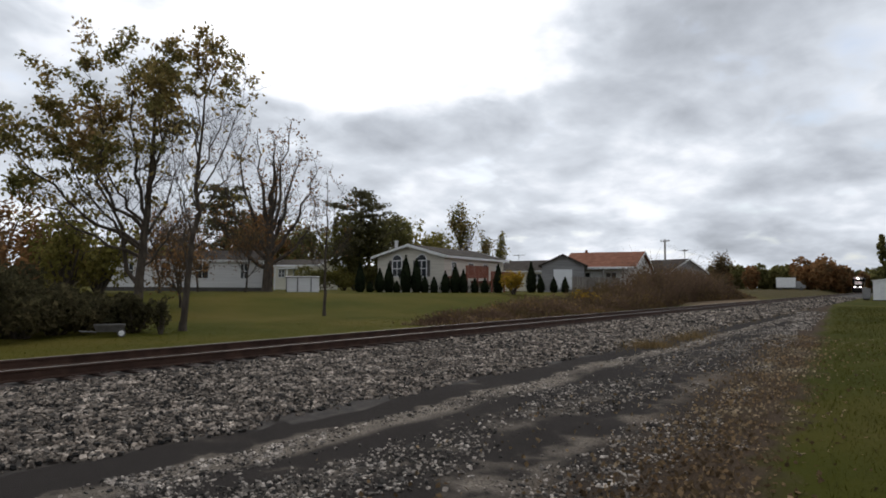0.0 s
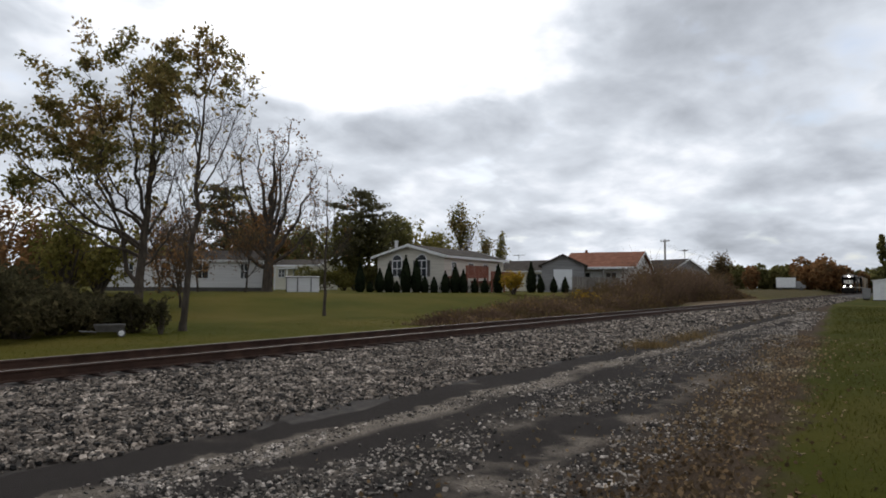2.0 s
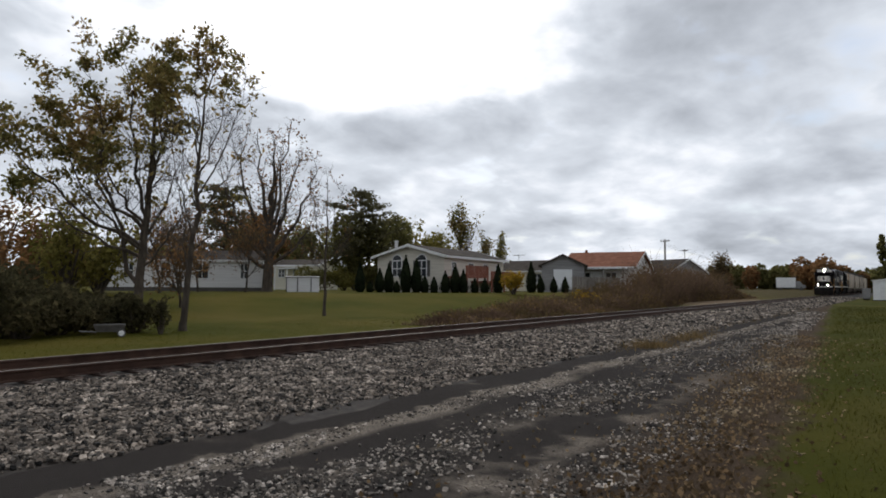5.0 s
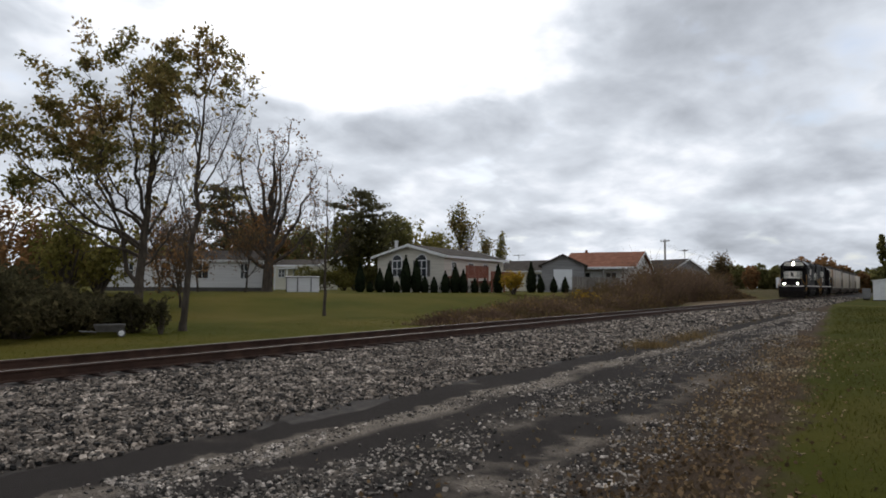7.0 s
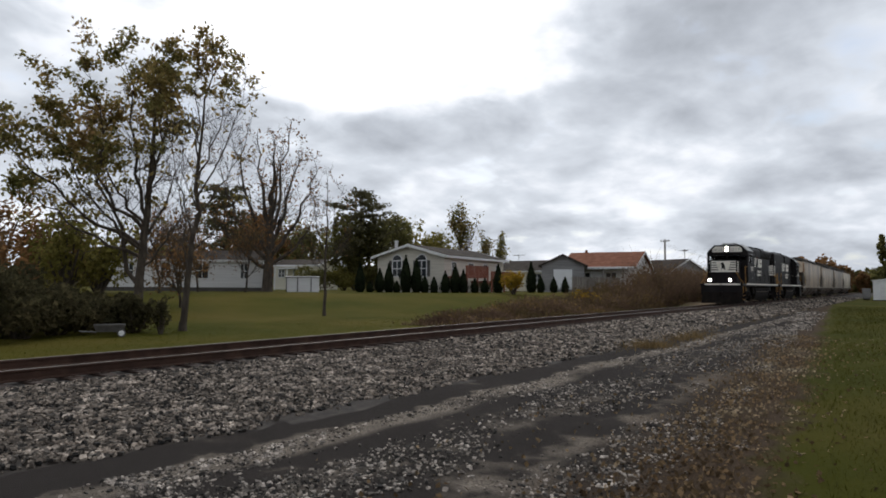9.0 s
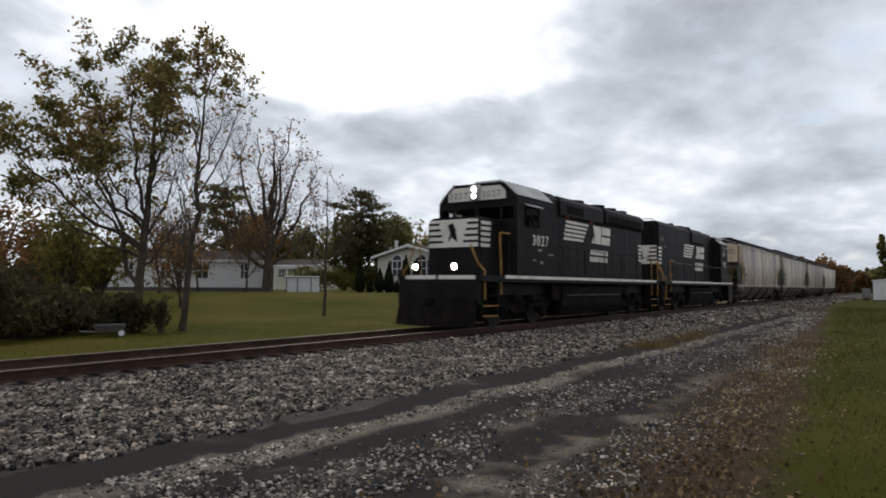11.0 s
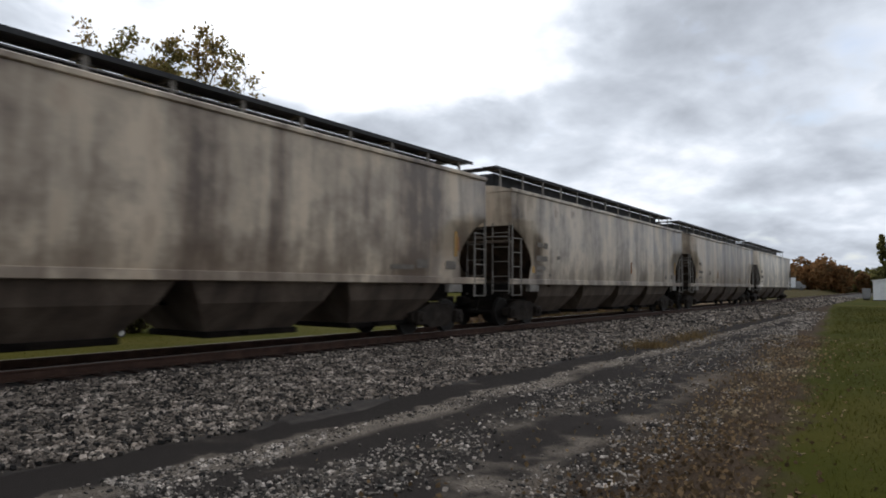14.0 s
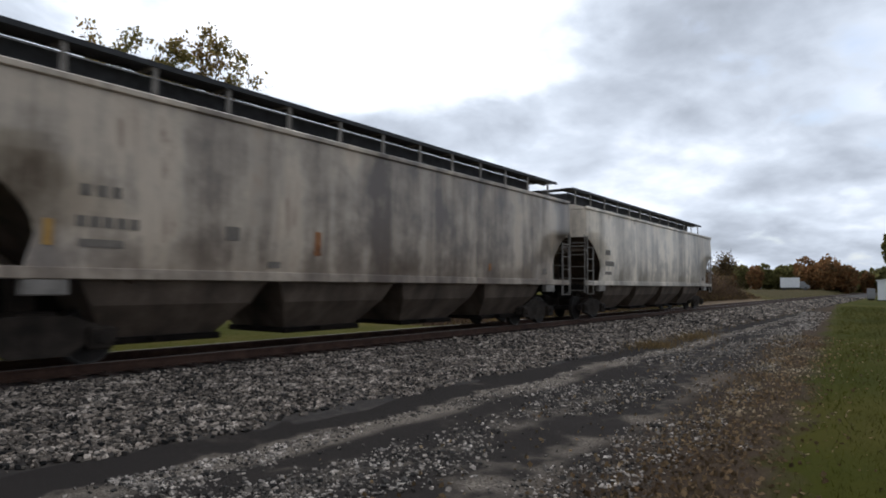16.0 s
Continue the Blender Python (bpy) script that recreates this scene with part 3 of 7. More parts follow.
def board_fence():
    ax, ay, bx, by = 60.3, 26.7, 65.8, 23.8
    L = math.hypot(bx - ax, by - ay)
    e = empty("fence", pose(ax, ay, 0.9, 0, 0, math.degrees(math.atan2(by - ay, bx - ax))), "weathered grey board privacy fence", "fence")
    bm = bmesh.new()
    for z in (0.5, 1.6):
        box(bm, 0, L, 0.0, 0.06, z, z + 0.1)
    part("fence_rail", bm, M_OLDWOOD, e)
    n = int(L / 0.15)
    for k in range(n):
        bm = bmesh.new()
        x = k * 0.15
        box(bm, x, x + 0.138, -0.03, 0.0, -0.6, 1.75 + random.uniform(-0.05, 0.05))
        part("board", bm, M_OLDWOOD, e)


board_fence()


def utility_pole(x, y, h, ends, r=0.22):
    e = empty("utility_pole", pose(x, y, 1.1), "wooden utility pole with one crossarm and wires", "utility pole", "utility poles")
    bm = bmesh.new()
    tube(bm, (0, 0, -0.5), (0, 0, h), r, r * 0.77, 10)
    part("pole", bm, M_OLDWOOD, e)
    bm = bmesh.new()
    box(bm, -0.08, 0.08, -0.9, 0.9, h - 0.45, h - 0.25)
    part("crossarm", bm, M_OLDWOOD, e)
    for q in (-0.75, 0.0, 0.75):
        bm = bmesh.new()
        tube(bm, (0, q, h - 0.25), (0, q, h), 0.05, 0.03, 6)
        part("insulator", bm, M_GREYWALL, e)
        for ex, ey, ez in ends:
            bm = bmesh.new()
            pipe(bm, [(ex * u / 12, q + (ey - q * 0.5) * u / 12, h + (ez - h) * u / 12 - 0.9 * (1 - (u / 6 - 1) ** 2)) for u in range(13)], 0.016, 4)
            part("wire", bm, M_SKIRT, e)


utility_pole(134.3, 39.4, 10.2, ((30.0, 4.1, 9.6),))
utility_pole(164.3, 43.5, 9.8, ((95.0, 8.0, 9.8),), 0.1)


def box_truck():
    e = empty("box_truck", pose(198.2, 26.3, 1.05, 0, 0, -82), "white box truck parked beyond the track", "truck")
    bm = bmesh.new()
    box(bm, -2.3, 2.3, -1.2, 1.2, 0.75, 3.4, 0.05)
    part("cargo_box", bm, M_TRIM, e)
    bm = bmesh.new()
    prism(bm, [(2.4, 0.6), (4.6, 0.6), (4.6, 1.4), (3.9, 1.6), (3.4, 2.4), (2.4, 2.5)], -1.05, 1.05, "y")
    part("truck_cab", bm, M_GREYWALL, e)
    for x in (-1.4, 3.6):
        for s in (-1, 1):
            bm = bmesh.new()
            tube(bm, (x, s * 0.8, 0.45), (x, s * 1.1, 0.45), 0.45, 0.45, 16)
            part("wheel", bm, M_SKIRT, e)
    bm = bmesh.new()
    box(bm, -2.3, 4.4, -0.5, 0.5, 0.4, 0.75)
    part("chassis", bm, M_SKIRT, e)


box_truck()


def signal_hut():
    e = empty("signal_hut", pose(110.0, 2.0, 0.0), "white trackside equipment hut on grass", "hut")
    bm = bmesh.new()
    box(bm, -1.2, 1.2, -1.7, 1.7, 0.1, 2.75, 0.03)
    body = part("hut_body", bm, M_TRIM, e)
    bm = bmesh.new()
    prism(bm, [(-1.85, 2.75), (1.85, 2.75), (1.85, 2.83), (0, 3.05), (-1.85, 2.83)], -1.3, 1.3)
    part("roof", bm, M_SIDING, e)
    bm = bmesh.new()
    box(bm, -1.235, -1.205, -0.1, 0.85, 0.2, 2.2, 0.01)
    part("hut_door", bm, M_SIDING, body)
    bm = bmesh.new()
    box(bm, -1.4, 1.4, -1.9, 1.9, -0.1, 0.1)
    part("plinth", bm, M_BED, e)
    e = empty("relay_cabinet", pose(112.0, 4.6, 0.0), "dark grey trackside relay cabinet", "cabinet")
    bm = bmesh.new()
    box(bm, -0.4, 0.4, -0.5, 0.5, 0.25, 1.7, 0.03)
    part("cabinet_body", bm, M_GREYWALL, e)
    bm = bmesh.new()
    box(bm, -0.3, 0.3, -0.4, 0.4, -0.1, 0.25)
    part("plinth", bm, M_BED, e)


signal_hut()


def garden_cart():
    e = empty("garden_cart", pose(11.3, 20.77, ground_z(11.3, 20.77), 0, 0, -28), "small dark two-wheeled garden cart on the lawn", "cart")
    e.scale = (0.74, 0.74, 0.74)
    bm = bmesh.new()
    v = []
    for z, hx, hy in ((0.22, 0.5, 0.3), (0.52, 0.62, 0.42)):
        v.append([bm.verts.new((sx * hx, sy * hy, z)) for sx, sy in ((-1, -1), (1, -1), (1, 1), (-1, 1))])
    for k in range(4):
        bm.faces.new((v[0][k], v[0][(k + 1) % 4], v[1][(k + 1) % 4], v[1][k]))
    bm.faces.new(v[0][::-1])
    bmesh.ops.recalc_face_normals(bm, faces=bm.faces)
    bmesh.ops.solidify(bm, geom=bm.faces[:], thickness=0.03)
    part("tub", bm, M_SKIRT, e)
    bm = bmesh.new()
    pipe(bm, [(-0.5, 0, 0.22), (-1.1, 0, 0.25), (-1.15, 0, 0.3)], 0.03)
    part("tongue", bm, M_GREYWALL, e)
    for s in (-1, 1):
        bm = bmesh.new()
        tube(bm, (0.45, s * 0.36, 0.17), (0.45, s * 0.46, 0.17), 0.17, 0.17, 16)
        tyre = part("wheel", bm, M_SKIRT, e)
        bm = bmesh.new()
        tube(bm, (0.45, s * 0.455, 0.17), (0.45, s * 0.475, 0.17), 0.12, 0.11, 16)
        part("hub", bm, M_TRIM, tyre, "white wheel hub")
    bm = bmesh.new()
    tube(bm, (0.45, -0.4, 0.17), (0.45, 0.4, 0.17), 0.025)
    part("axle", bm, M_SKIRT, e)


garden_cart()
# ---- plants ----
M_BARK = material("dark_bark", [(0.032, 0.024, 0.018), (0.060, 0.046, 0.034), (0.098, 0.077, 0.058)], 6.0, 0.95, 0, 0.5, stretch=(1, 1, 0.3))


def leaf_mat(name, colours, vary=0.35, through=0.62):
    """Leaves that let some light through."""
    m = material(name, colours, 0.35, 0.75, 0, 0.0, fine=3.0, spec=0.05, vary=vary, island=True)
    t = m.node_tree
    b, out = t.nodes["Principled BSDF"], t.nodes["Material Output"]
    thin = t.nodes.new("ShaderNodeBsdfTranslucent")
    t.links.new(b.inputs["Base Color"].links[0].from_socket, thin.inputs[0])
    both = nd(t, "ShaderNodeMixShader", Fac=through)
    t.links.new(b.outputs[0], both.inputs[1])
    t.links.new(thin.outputs[0], both.inputs[2])
    t.links.new(both.outputs[0], out.inputs[0])
    return m


M_LEAF_OLIVE = leaf_mat("olive_yellow_leaves", [(0.10, 0.11, 0.03), (0.17, 0.165, 0.05), (0.26, 0.19, 0.075), (0.21, 0.13, 0.06)])
M_LEAF_CROWN = leaf_mat("dark_olive_leaves", [(0.11, 0.108, 0.036), (0.19, 0.172, 0.058), (0.29, 0.205, 0.08), (0.25, 0.145, 0.066)])
M_LEAF_BROWN = leaf_mat("russet_leaves", [(0.11, 0.08, 0.044), (0.18, 0.112, 0.054), (0.26, 0.13, 0.055), (0.16, 0.12, 0.065)])
M_LEAF_GREEN = leaf_mat("dark_green_leaves", [(0.095, 0.094, 0.036), (0.155, 0.145, 0.054), (0.22, 0.185, 0.072)])
M_LEAF_YGREEN = leaf_mat("yellow_green_leaves", [(0.13, 0.125, 0.035), (0.20, 0.175, 0.05), (0.28, 0.22, 0.065)])
M_LEAF_YELLOW = leaf_mat("golden_leaves", [(0.22, 0.13, 0.02), (0.36, 0.23, 0.03), (0.45, 0.32, 0.06)])
M_CEDAR = leaf_mat("cedar_sprays", [(0.014, 0.02, 0.011), (0.026, 0.034, 0.017), (0.045, 0.05, 0.024)])
M_BUSHDARK = leaf_mat("dark_bush_leaves", [(0.046, 0.044, 0.023), (0.083, 0.074, 0.038), (0.135, 0.108, 0.056)])
M_DRY = leaf_mat("dry_stems", [(0.075, 0.048, 0.034), (0.125, 0.082, 0.056), (0.20, 0.14, 0.095)])
M_THICKET = leaf_mat("olive_brown_thicket_leaves", [(0.07, 0.055, 0.028), (0.12, 0.088, 0.043), (0.17, 0.112, 0.05), (0.24, 0.165, 0.06)])
M_PINE = leaf_mat("dark_pine_needles", [(0.07, 0.068, 0.038), (0.11, 0.104, 0.055), (0.155, 0.138, 0.074)], 0.3, 0.5)
M_DRYGOLD = leaf_mat("dry_golden_stems", [(0.11, 0.075, 0.035), (0.18, 0.125, 0.06), (0.25, 0.19, 0.10)])


def leaves_mesh(name, centres, sizes, mat, parent=None, seed=0, upright=0.0, long=1.7, kind=None):
    """Small folded leaves, each two triangles, at the given centres."""
    rs = np.random.RandomState(seed)
    k = len(centres)
    d = rs.normal(size=(k, 3))
    d[:, 2] = d[:, 2] * (1 - upright) + upright * 1.6
    d /= np.linalg.norm(d, axis=1)[:, None]
    e = rs.normal(size=(k, 3))
    e -= (e * d).sum(1)[:, None] * d
    e /= np.linalg.norm(e, axis=1)[:, None]
    n = np.cross(d, e)
    s = np.asarray(sizes)[:, None]
    c = np.asarray(centres)
    tip, base = c + d * s * long * 0.5, c - d * s * long * 0.5
    l, r = c + e * s * 0.5 + n * s * 0.16, c - e * s * 0.5 + n * s * 0.16
    pts = np.stack([base, r, tip, l], 1).reshape(-1, 3)
    i = np.arange(k) * 4
    faces = np.concatenate([np.stack([i, i + 1, i + 2], 1), np.stack([i, i + 2, i + 3], 1)])
    return mesh_of(name, pts.tolist(), faces.tolist(), mat, parent)


def grow(rs, height, r0, spread, levels, kids, first, up, lean=(0, 0), bend=0.25):
    """A branching skeleton: segments (a, b, ra, rb) and twig tips with their level."""
    segs, tips = [], []

    def limb(p, d, length, r, level):
        n = 5 if level < 2 else 3
        q = p.copy()
        dirn = d.copy()
        starts = []
        for i in range(n):
            dirn = dirn + rs.normal(size=3) * bend * (0.25 if level == 0 else 0.55) + np.array([lean[0], lean[1], up]) * (0.12 if level else 0.03)
            dirn /= np.linalg.norm(dirn)
            ra = r * (1 - 0.62 * i / n)
            rb = r * (1 - 0.62 * (i + 1) / n)
            e = q + dirn * length / n
            segs.append((q, e, ra, rb))
            u = (i + 1) / n
            if level == 0 and u >= first:
                starts.append((e, dirn, u))
            elif level > 0:
                starts.append((e, dirn, u))
            q = e
            if level >= levels - 1:
                tips.append(e)
        if level < levels:
            for j in range(kids[min(level, len(kids) - 1)]):
                e, dd, u = starts[min(len(starts) - 1, int(rs.uniform(0, 1) * len(starts)))]
                side = rs.normal(size=3)
                side -= side.dot(dd) * dd
                side /= np.linalg.norm(side)
                a = spread * rs.uniform(0.6, 1.25)
                nd_ = dd * math.cos(a) + side * math.sin(a)
                limb(e, nd_, length * rs.uniform(0.45, 0.75) * (1.15 - 0.3 * u), r * (0.5 if level else 0.55) * (1.1 - 0.45 * u), level + 1)
            limb(q, dirn, length * 0.6, r * 0.38, level + 1)
        else:
            tips.append(q)
    limb(np.zeros(3), np.array([lean[0] * 0.05, lean[1] * 0.05, 1.0]), height * 0.42, r0, 0)
    return segs, np.array(tips)


def tubes_mesh(name, segs, mat, parent, seg=5):
    verts, faces = [], []
    for a, b, ra, rb in segs:
        d = b - a
        L = np.linalg.norm(d)
        if L < 1e-5:
            continue
        d = d / L
        h = np.array([0, 0, 1.0]) if abs(d[2]) < 0.9 else np.array([1.0, 0, 0])
        e = np.cross(d, h)
        e /= np.linalg.norm(e)
        f = np.cross(d, e)
        k = len(verts)
        for p, r in ((a - d * ra * 0.3, max(ra, 0.006)), (b, max(rb, 0.005))):
            for i in range(seg):
                t = 2 * math.pi * i / seg
                verts.append(tuple(p + (e * math.cos(t) + f * math.sin(t)) * r))
        for i in range(seg):
            j = (i + 1) % seg
            faces.append((k + i, k + j, k + seg + j, k + seg + i))
    ob = mesh_of(name, verts, faces, mat, parent)
    for p in ob.data.polygons:
        p.use_smooth = True
    return ob


def tree(name, label, x, y, height, r0, spread, levels, kids, first, up, leaves, leaf, mat, seed, lean=(0, 0), cluster=0.35, squash=1.0, z=None, group="trees"):
    rs = np.random.RandomState(seed)
    segs, tips = grow(rs, height, r0, spread, levels, kids, first, up, lean)
    top = max(s[1][2] for s in segs)
    k = height / top
    wide = k * squash
    sc = np.array([wide, wide, k])
    segs = [(a * sc, b * sc, ra, rb) for a, b, ra, rb in segs]
    tips = tips * sc
    e = empty(name, pose(x, y, (ground_z(x, y) if z is None else z) - 0.05), label, "tree", group)
    # root flare
    segs.append((np.array([0, 0, -0.1]), np.array([0, 0, 0.35]), r0 * 1.5, r0 * 1.02))
    tubes_mesh("trunk", segs, M_BARK, e, 6)
    if leaves:
        pick = tips
        c = pick[rs.randint(0, len(pick), leaves)] + rs.normal(size=(leaves, 3)) * cluster
        leaves_mesh("crown", c, leaf * rs.uniform(0.6, 1.35, leaves), mat, e, seed)
    return e


def clumped(name, label, category, x, y, rx, ry, h, count, leaf, mat, seed, z=None, lobes=9, stems=True, upright=0.0, base=0.0, kind="", group=""):
    """A leafy mass of lobes with an uneven outline, on a few stems."""
    rs = np.random.RandomState(seed)
    e = empty(name, pose(x, y, (ground_z(x, y) if z is None else z) - 0.03), label, category, group, kind)
    cs = []
    for i in range(lobes):
        a = rs.uniform(0, 2 * math.pi)
        q = math.sqrt(rs.uniform(0, 1)) * 0.8
        cs.append((math.cos(a) * q * rx, math.sin(a) * q * ry, base + (h - base) * rs.uniform(0.25, 0.82), rs.uniform(0.22, 0.42)))
    pts = []
    per = count // lobes
    for cx, cy, cz, s in cs:
        v = rs.normal(size=(per, 3))
        v /= np.linalg.norm(v, axis=1)[:, None]
        v *= (rs.uniform(0.25, 1, per) ** 0.5)[:, None]
        lump = 1 + 0.25 * np.sin(v[:, 0] * 7 + cx) * np.sin(v[:, 1] * 6 + cy)
        v *= lump[:, None]
        pts.append(v * np.array([rx * s * 1.5, ry * s * 1.5, (h - base) * s * 0.85]) + np.array([cx, cy, cz]))
    pts = np.concatenate(pts)
    pts[:, 2] = np.clip(pts[:, 2], 0.03 + base * 0.5, None)
    if stems:
        segs = []
        for cx, cy, cz, s in cs:
            segs.append((np.array([cx * 0.12, cy * 0.12, -0.05]), np.array([cx * 0.6, cy * 0.6, cz * 0.55]), 0.02 * h + 0.02, 0.012 * h + 0.015))
            segs.append((np.array([cx * 0.6, cy * 0.6, cz * 0.55]), np.array([cx, cy, cz * 1.05]), 0.012 * h + 0.015, 0.008))
        tubes_mesh("trunk", segs, M_BARK, e, 5)
    leaves_mesh("foliage", pts, leaf * rs.uniform(0.6, 1.4, len(pts)), mat, e, seed, upright)
    return e


def limbed_tree(name, label, x, y, r0, lead, limbs, leaves, leaf, mat, seed, leafy=None, per=9, cluster=0.15, fork=5, group="trees"):
    """A tree whose main limbs are given as (start height, reach to its southern side, top height, reach away), with random boughs and twigs.

    lead: reach and height of the leader's top; leafy(reach, height) is the chance that a twig bears a tuft of leaves."""
    rs = np.random.RandomState(seed)
    e = empty(name, pose(x, y, ground_z(x, y) - 0.05), label, "tree", group)
    far = np.array([x, y, 0.0]) / math.hypot(x, y)
    right = np.array([far[1], -far[0], 0.0])
    up = np.array([0, 0, 1.0])
    segs, tips = [], []

    def bough(path, ra, rb):
        n = len(path) - 1
        for i in range(n):
            segs.append((path[i], path[i + 1], ra + (rb - ra) * i / n, ra + (rb - ra) * (i + 1) / n))

    def twig(p, d, length, r, level):
        n = 4 if level < 2 else 3
        path = [p]
        d = d / np.linalg.norm(d)
        for i in range(n):
            d = d + rs.normal(size=3) * 0.20 + up * 0.07
            d /= np.linalg.norm(d)
            path.append(path[-1] + d * length / n)
        bough(path, r, r * 0.45)
        if level >= 2:
            tips.extend(path[1:])
        if level < 3:
            for j in range((0, 3, 2)[level] + (rs.uniform() < 0.4)):
                i = 1 + int(rs.uniform() * n)
                side = rs.normal(size=3)
                side -= side.dot(d) * d
                side /= np.linalg.norm(side)
                a = rs.uniform(0.45, 0.95)
                twig(path[i], d * math.cos(a) + side * math.sin(a), length * rs.uniform(0.45, 0.75), max(0.006, r * 0.5), level + 1)

    def arc(p, q, bulge, n):
        c = p * 0.5 + q * 0.5 + (q - p) * np.array([0.22, 0.22, -0.12]) * bulge
        pts = [p * (1 - u) ** 2 + c * 2 * u * (1 - u) + q * u * u for u in np.linspace(0, 1, n + 1)]
        wob = np.linalg.norm(q - p) * (0.014 if bulge else 0.006)
        return [v + rs.normal(size=3) * wob * (min(1.0, i / 5) if not bulge else (i > 0)) for i, v in enumerate(pts)]

    top = right * lead[0] + up * lead[1]
    trunk = arc(np.zeros(3), top, 0.0, 12)
    bough(trunk, r0, r0 * 0.12)
    segs.append((np.array([0, 0, -0.1]), np.array([0, 0, 0.4]), r0 * 1.5, r0 * 0.98))
    paths = [(trunk[5:], lead[1] * 0.5, r0 * 0.4)]
    for h, reach, height, away in limbs:
        start = trunk[0] + (top - trunk[0]) * (h / lead[1])
        path = arc(start, right * reach + up * height + far * away, 1.0, 9)
        long = np.linalg.norm(path[-1] - path[0])
        r = r0 * min(0.48, 0.16 + 0.035 * long)
        bough(path, r, r * 0.14)
        paths.append((path[2:], long, r * 0.6))
    for path, long, r in paths:
        for i, p in enumerate(path):
            u = i / len(path)
            along = path[min(i + 1, len(path) - 1)] - path[max(i - 1, 0)]
            along /= np.linalg.norm(along) + 1e-9
            for j in range(1 + (rs.uniform() < fork / 5 - 0.3)):
                side = rs.normal(size=3)
                side -= side.dot(along) * along
                side /= np.linalg.norm(side)
                a = rs.uniform(0.4, 1.0)
                twig(p, along * math.cos(a) + side * math.sin(a), long * rs.uniform(0.12, 0.27) * (1.05 - 0.45 * u), max(0.009, r * (0.4 - 0.25 * u)), 1)
    tubes_mesh("trunk", segs, M_BARK, e, 5)
    tips = np.array(tips)
    reach, height = tips @ right, tips[:, 2]
    chance = np.ones(len(tips)) if leafy is None else np.array([leafy(a, b) for a, b in zip(reach, height)])
    tufts = tips[rs.uniform(0, 1, len(tips)) < chance]
    if leaves and len(tufts):
        pick = tufts[rs.randint(0, len(tufts), max(1, leaves // per))]
        c = np.repeat(pick, per, 0) + rs.normal(size=(len(pick) * per, 3)) * cluster * np.array([1.2, 1.2, 0.8])
        leaves_mesh("crown", c, leaf * rs.uniform(0.6, 1.35, len(c)), mat, e, seed)
    return e


def pine(label, x, y, h, wide, seed):
    """An old open pine: flat tiers of boughs with needle tufts, and gaps between the tiers."""
    rs = np.random.RandomState(seed)
    e = empty("pine", pose(x, y, ground_z(x, y) - 0.05), label, "tree", "trees")
    segs = [(np.array([0, 0, h * i / 8]), np.array([0, 0, h * (i + 1) / 8]), 0.26 * (1 - i / 8.5), 0.26 * (1 - (i + 1) / 8.5)) for i in range(8)]
    tufts = []
    for tier in range(9):
        z = h * (0.36 + 0.61 * tier / 8)
        for k in range(5):
            a = rs.uniform(0, 2 * math.pi)
            long = wide * (1.0 - 0.45 * (tier / 8) ** 3) * rs.uniform(0.45, 1.15)
            p = np.array([0, 0, z])
            q = p + np.array([math.cos(a) * long, math.sin(a) * long, long * rs.uniform(0.02, 0.3)])
            segs.append((p, q, 0.07, 0.02))
            for u in np.linspace(0.35, 1.0, 7):
                tufts.append(p + (q - p) * u + rs.normal(size=3) * np.array([0.3, 0.3, 0.1]))
    tubes_mesh("trunk", segs, M_BARK, e, 5)
    c = np.repeat(np.array(tufts), 11, 0)
    c = c + rs.normal(size=c.shape) * np.array([0.36, 0.36, 0.15])
    leaves_mesh("needles", c, 0.2 * rs.uniform(0.6, 1.4, len(c)), M_PINE, e, seed, 0.2, 2.2)
    return e


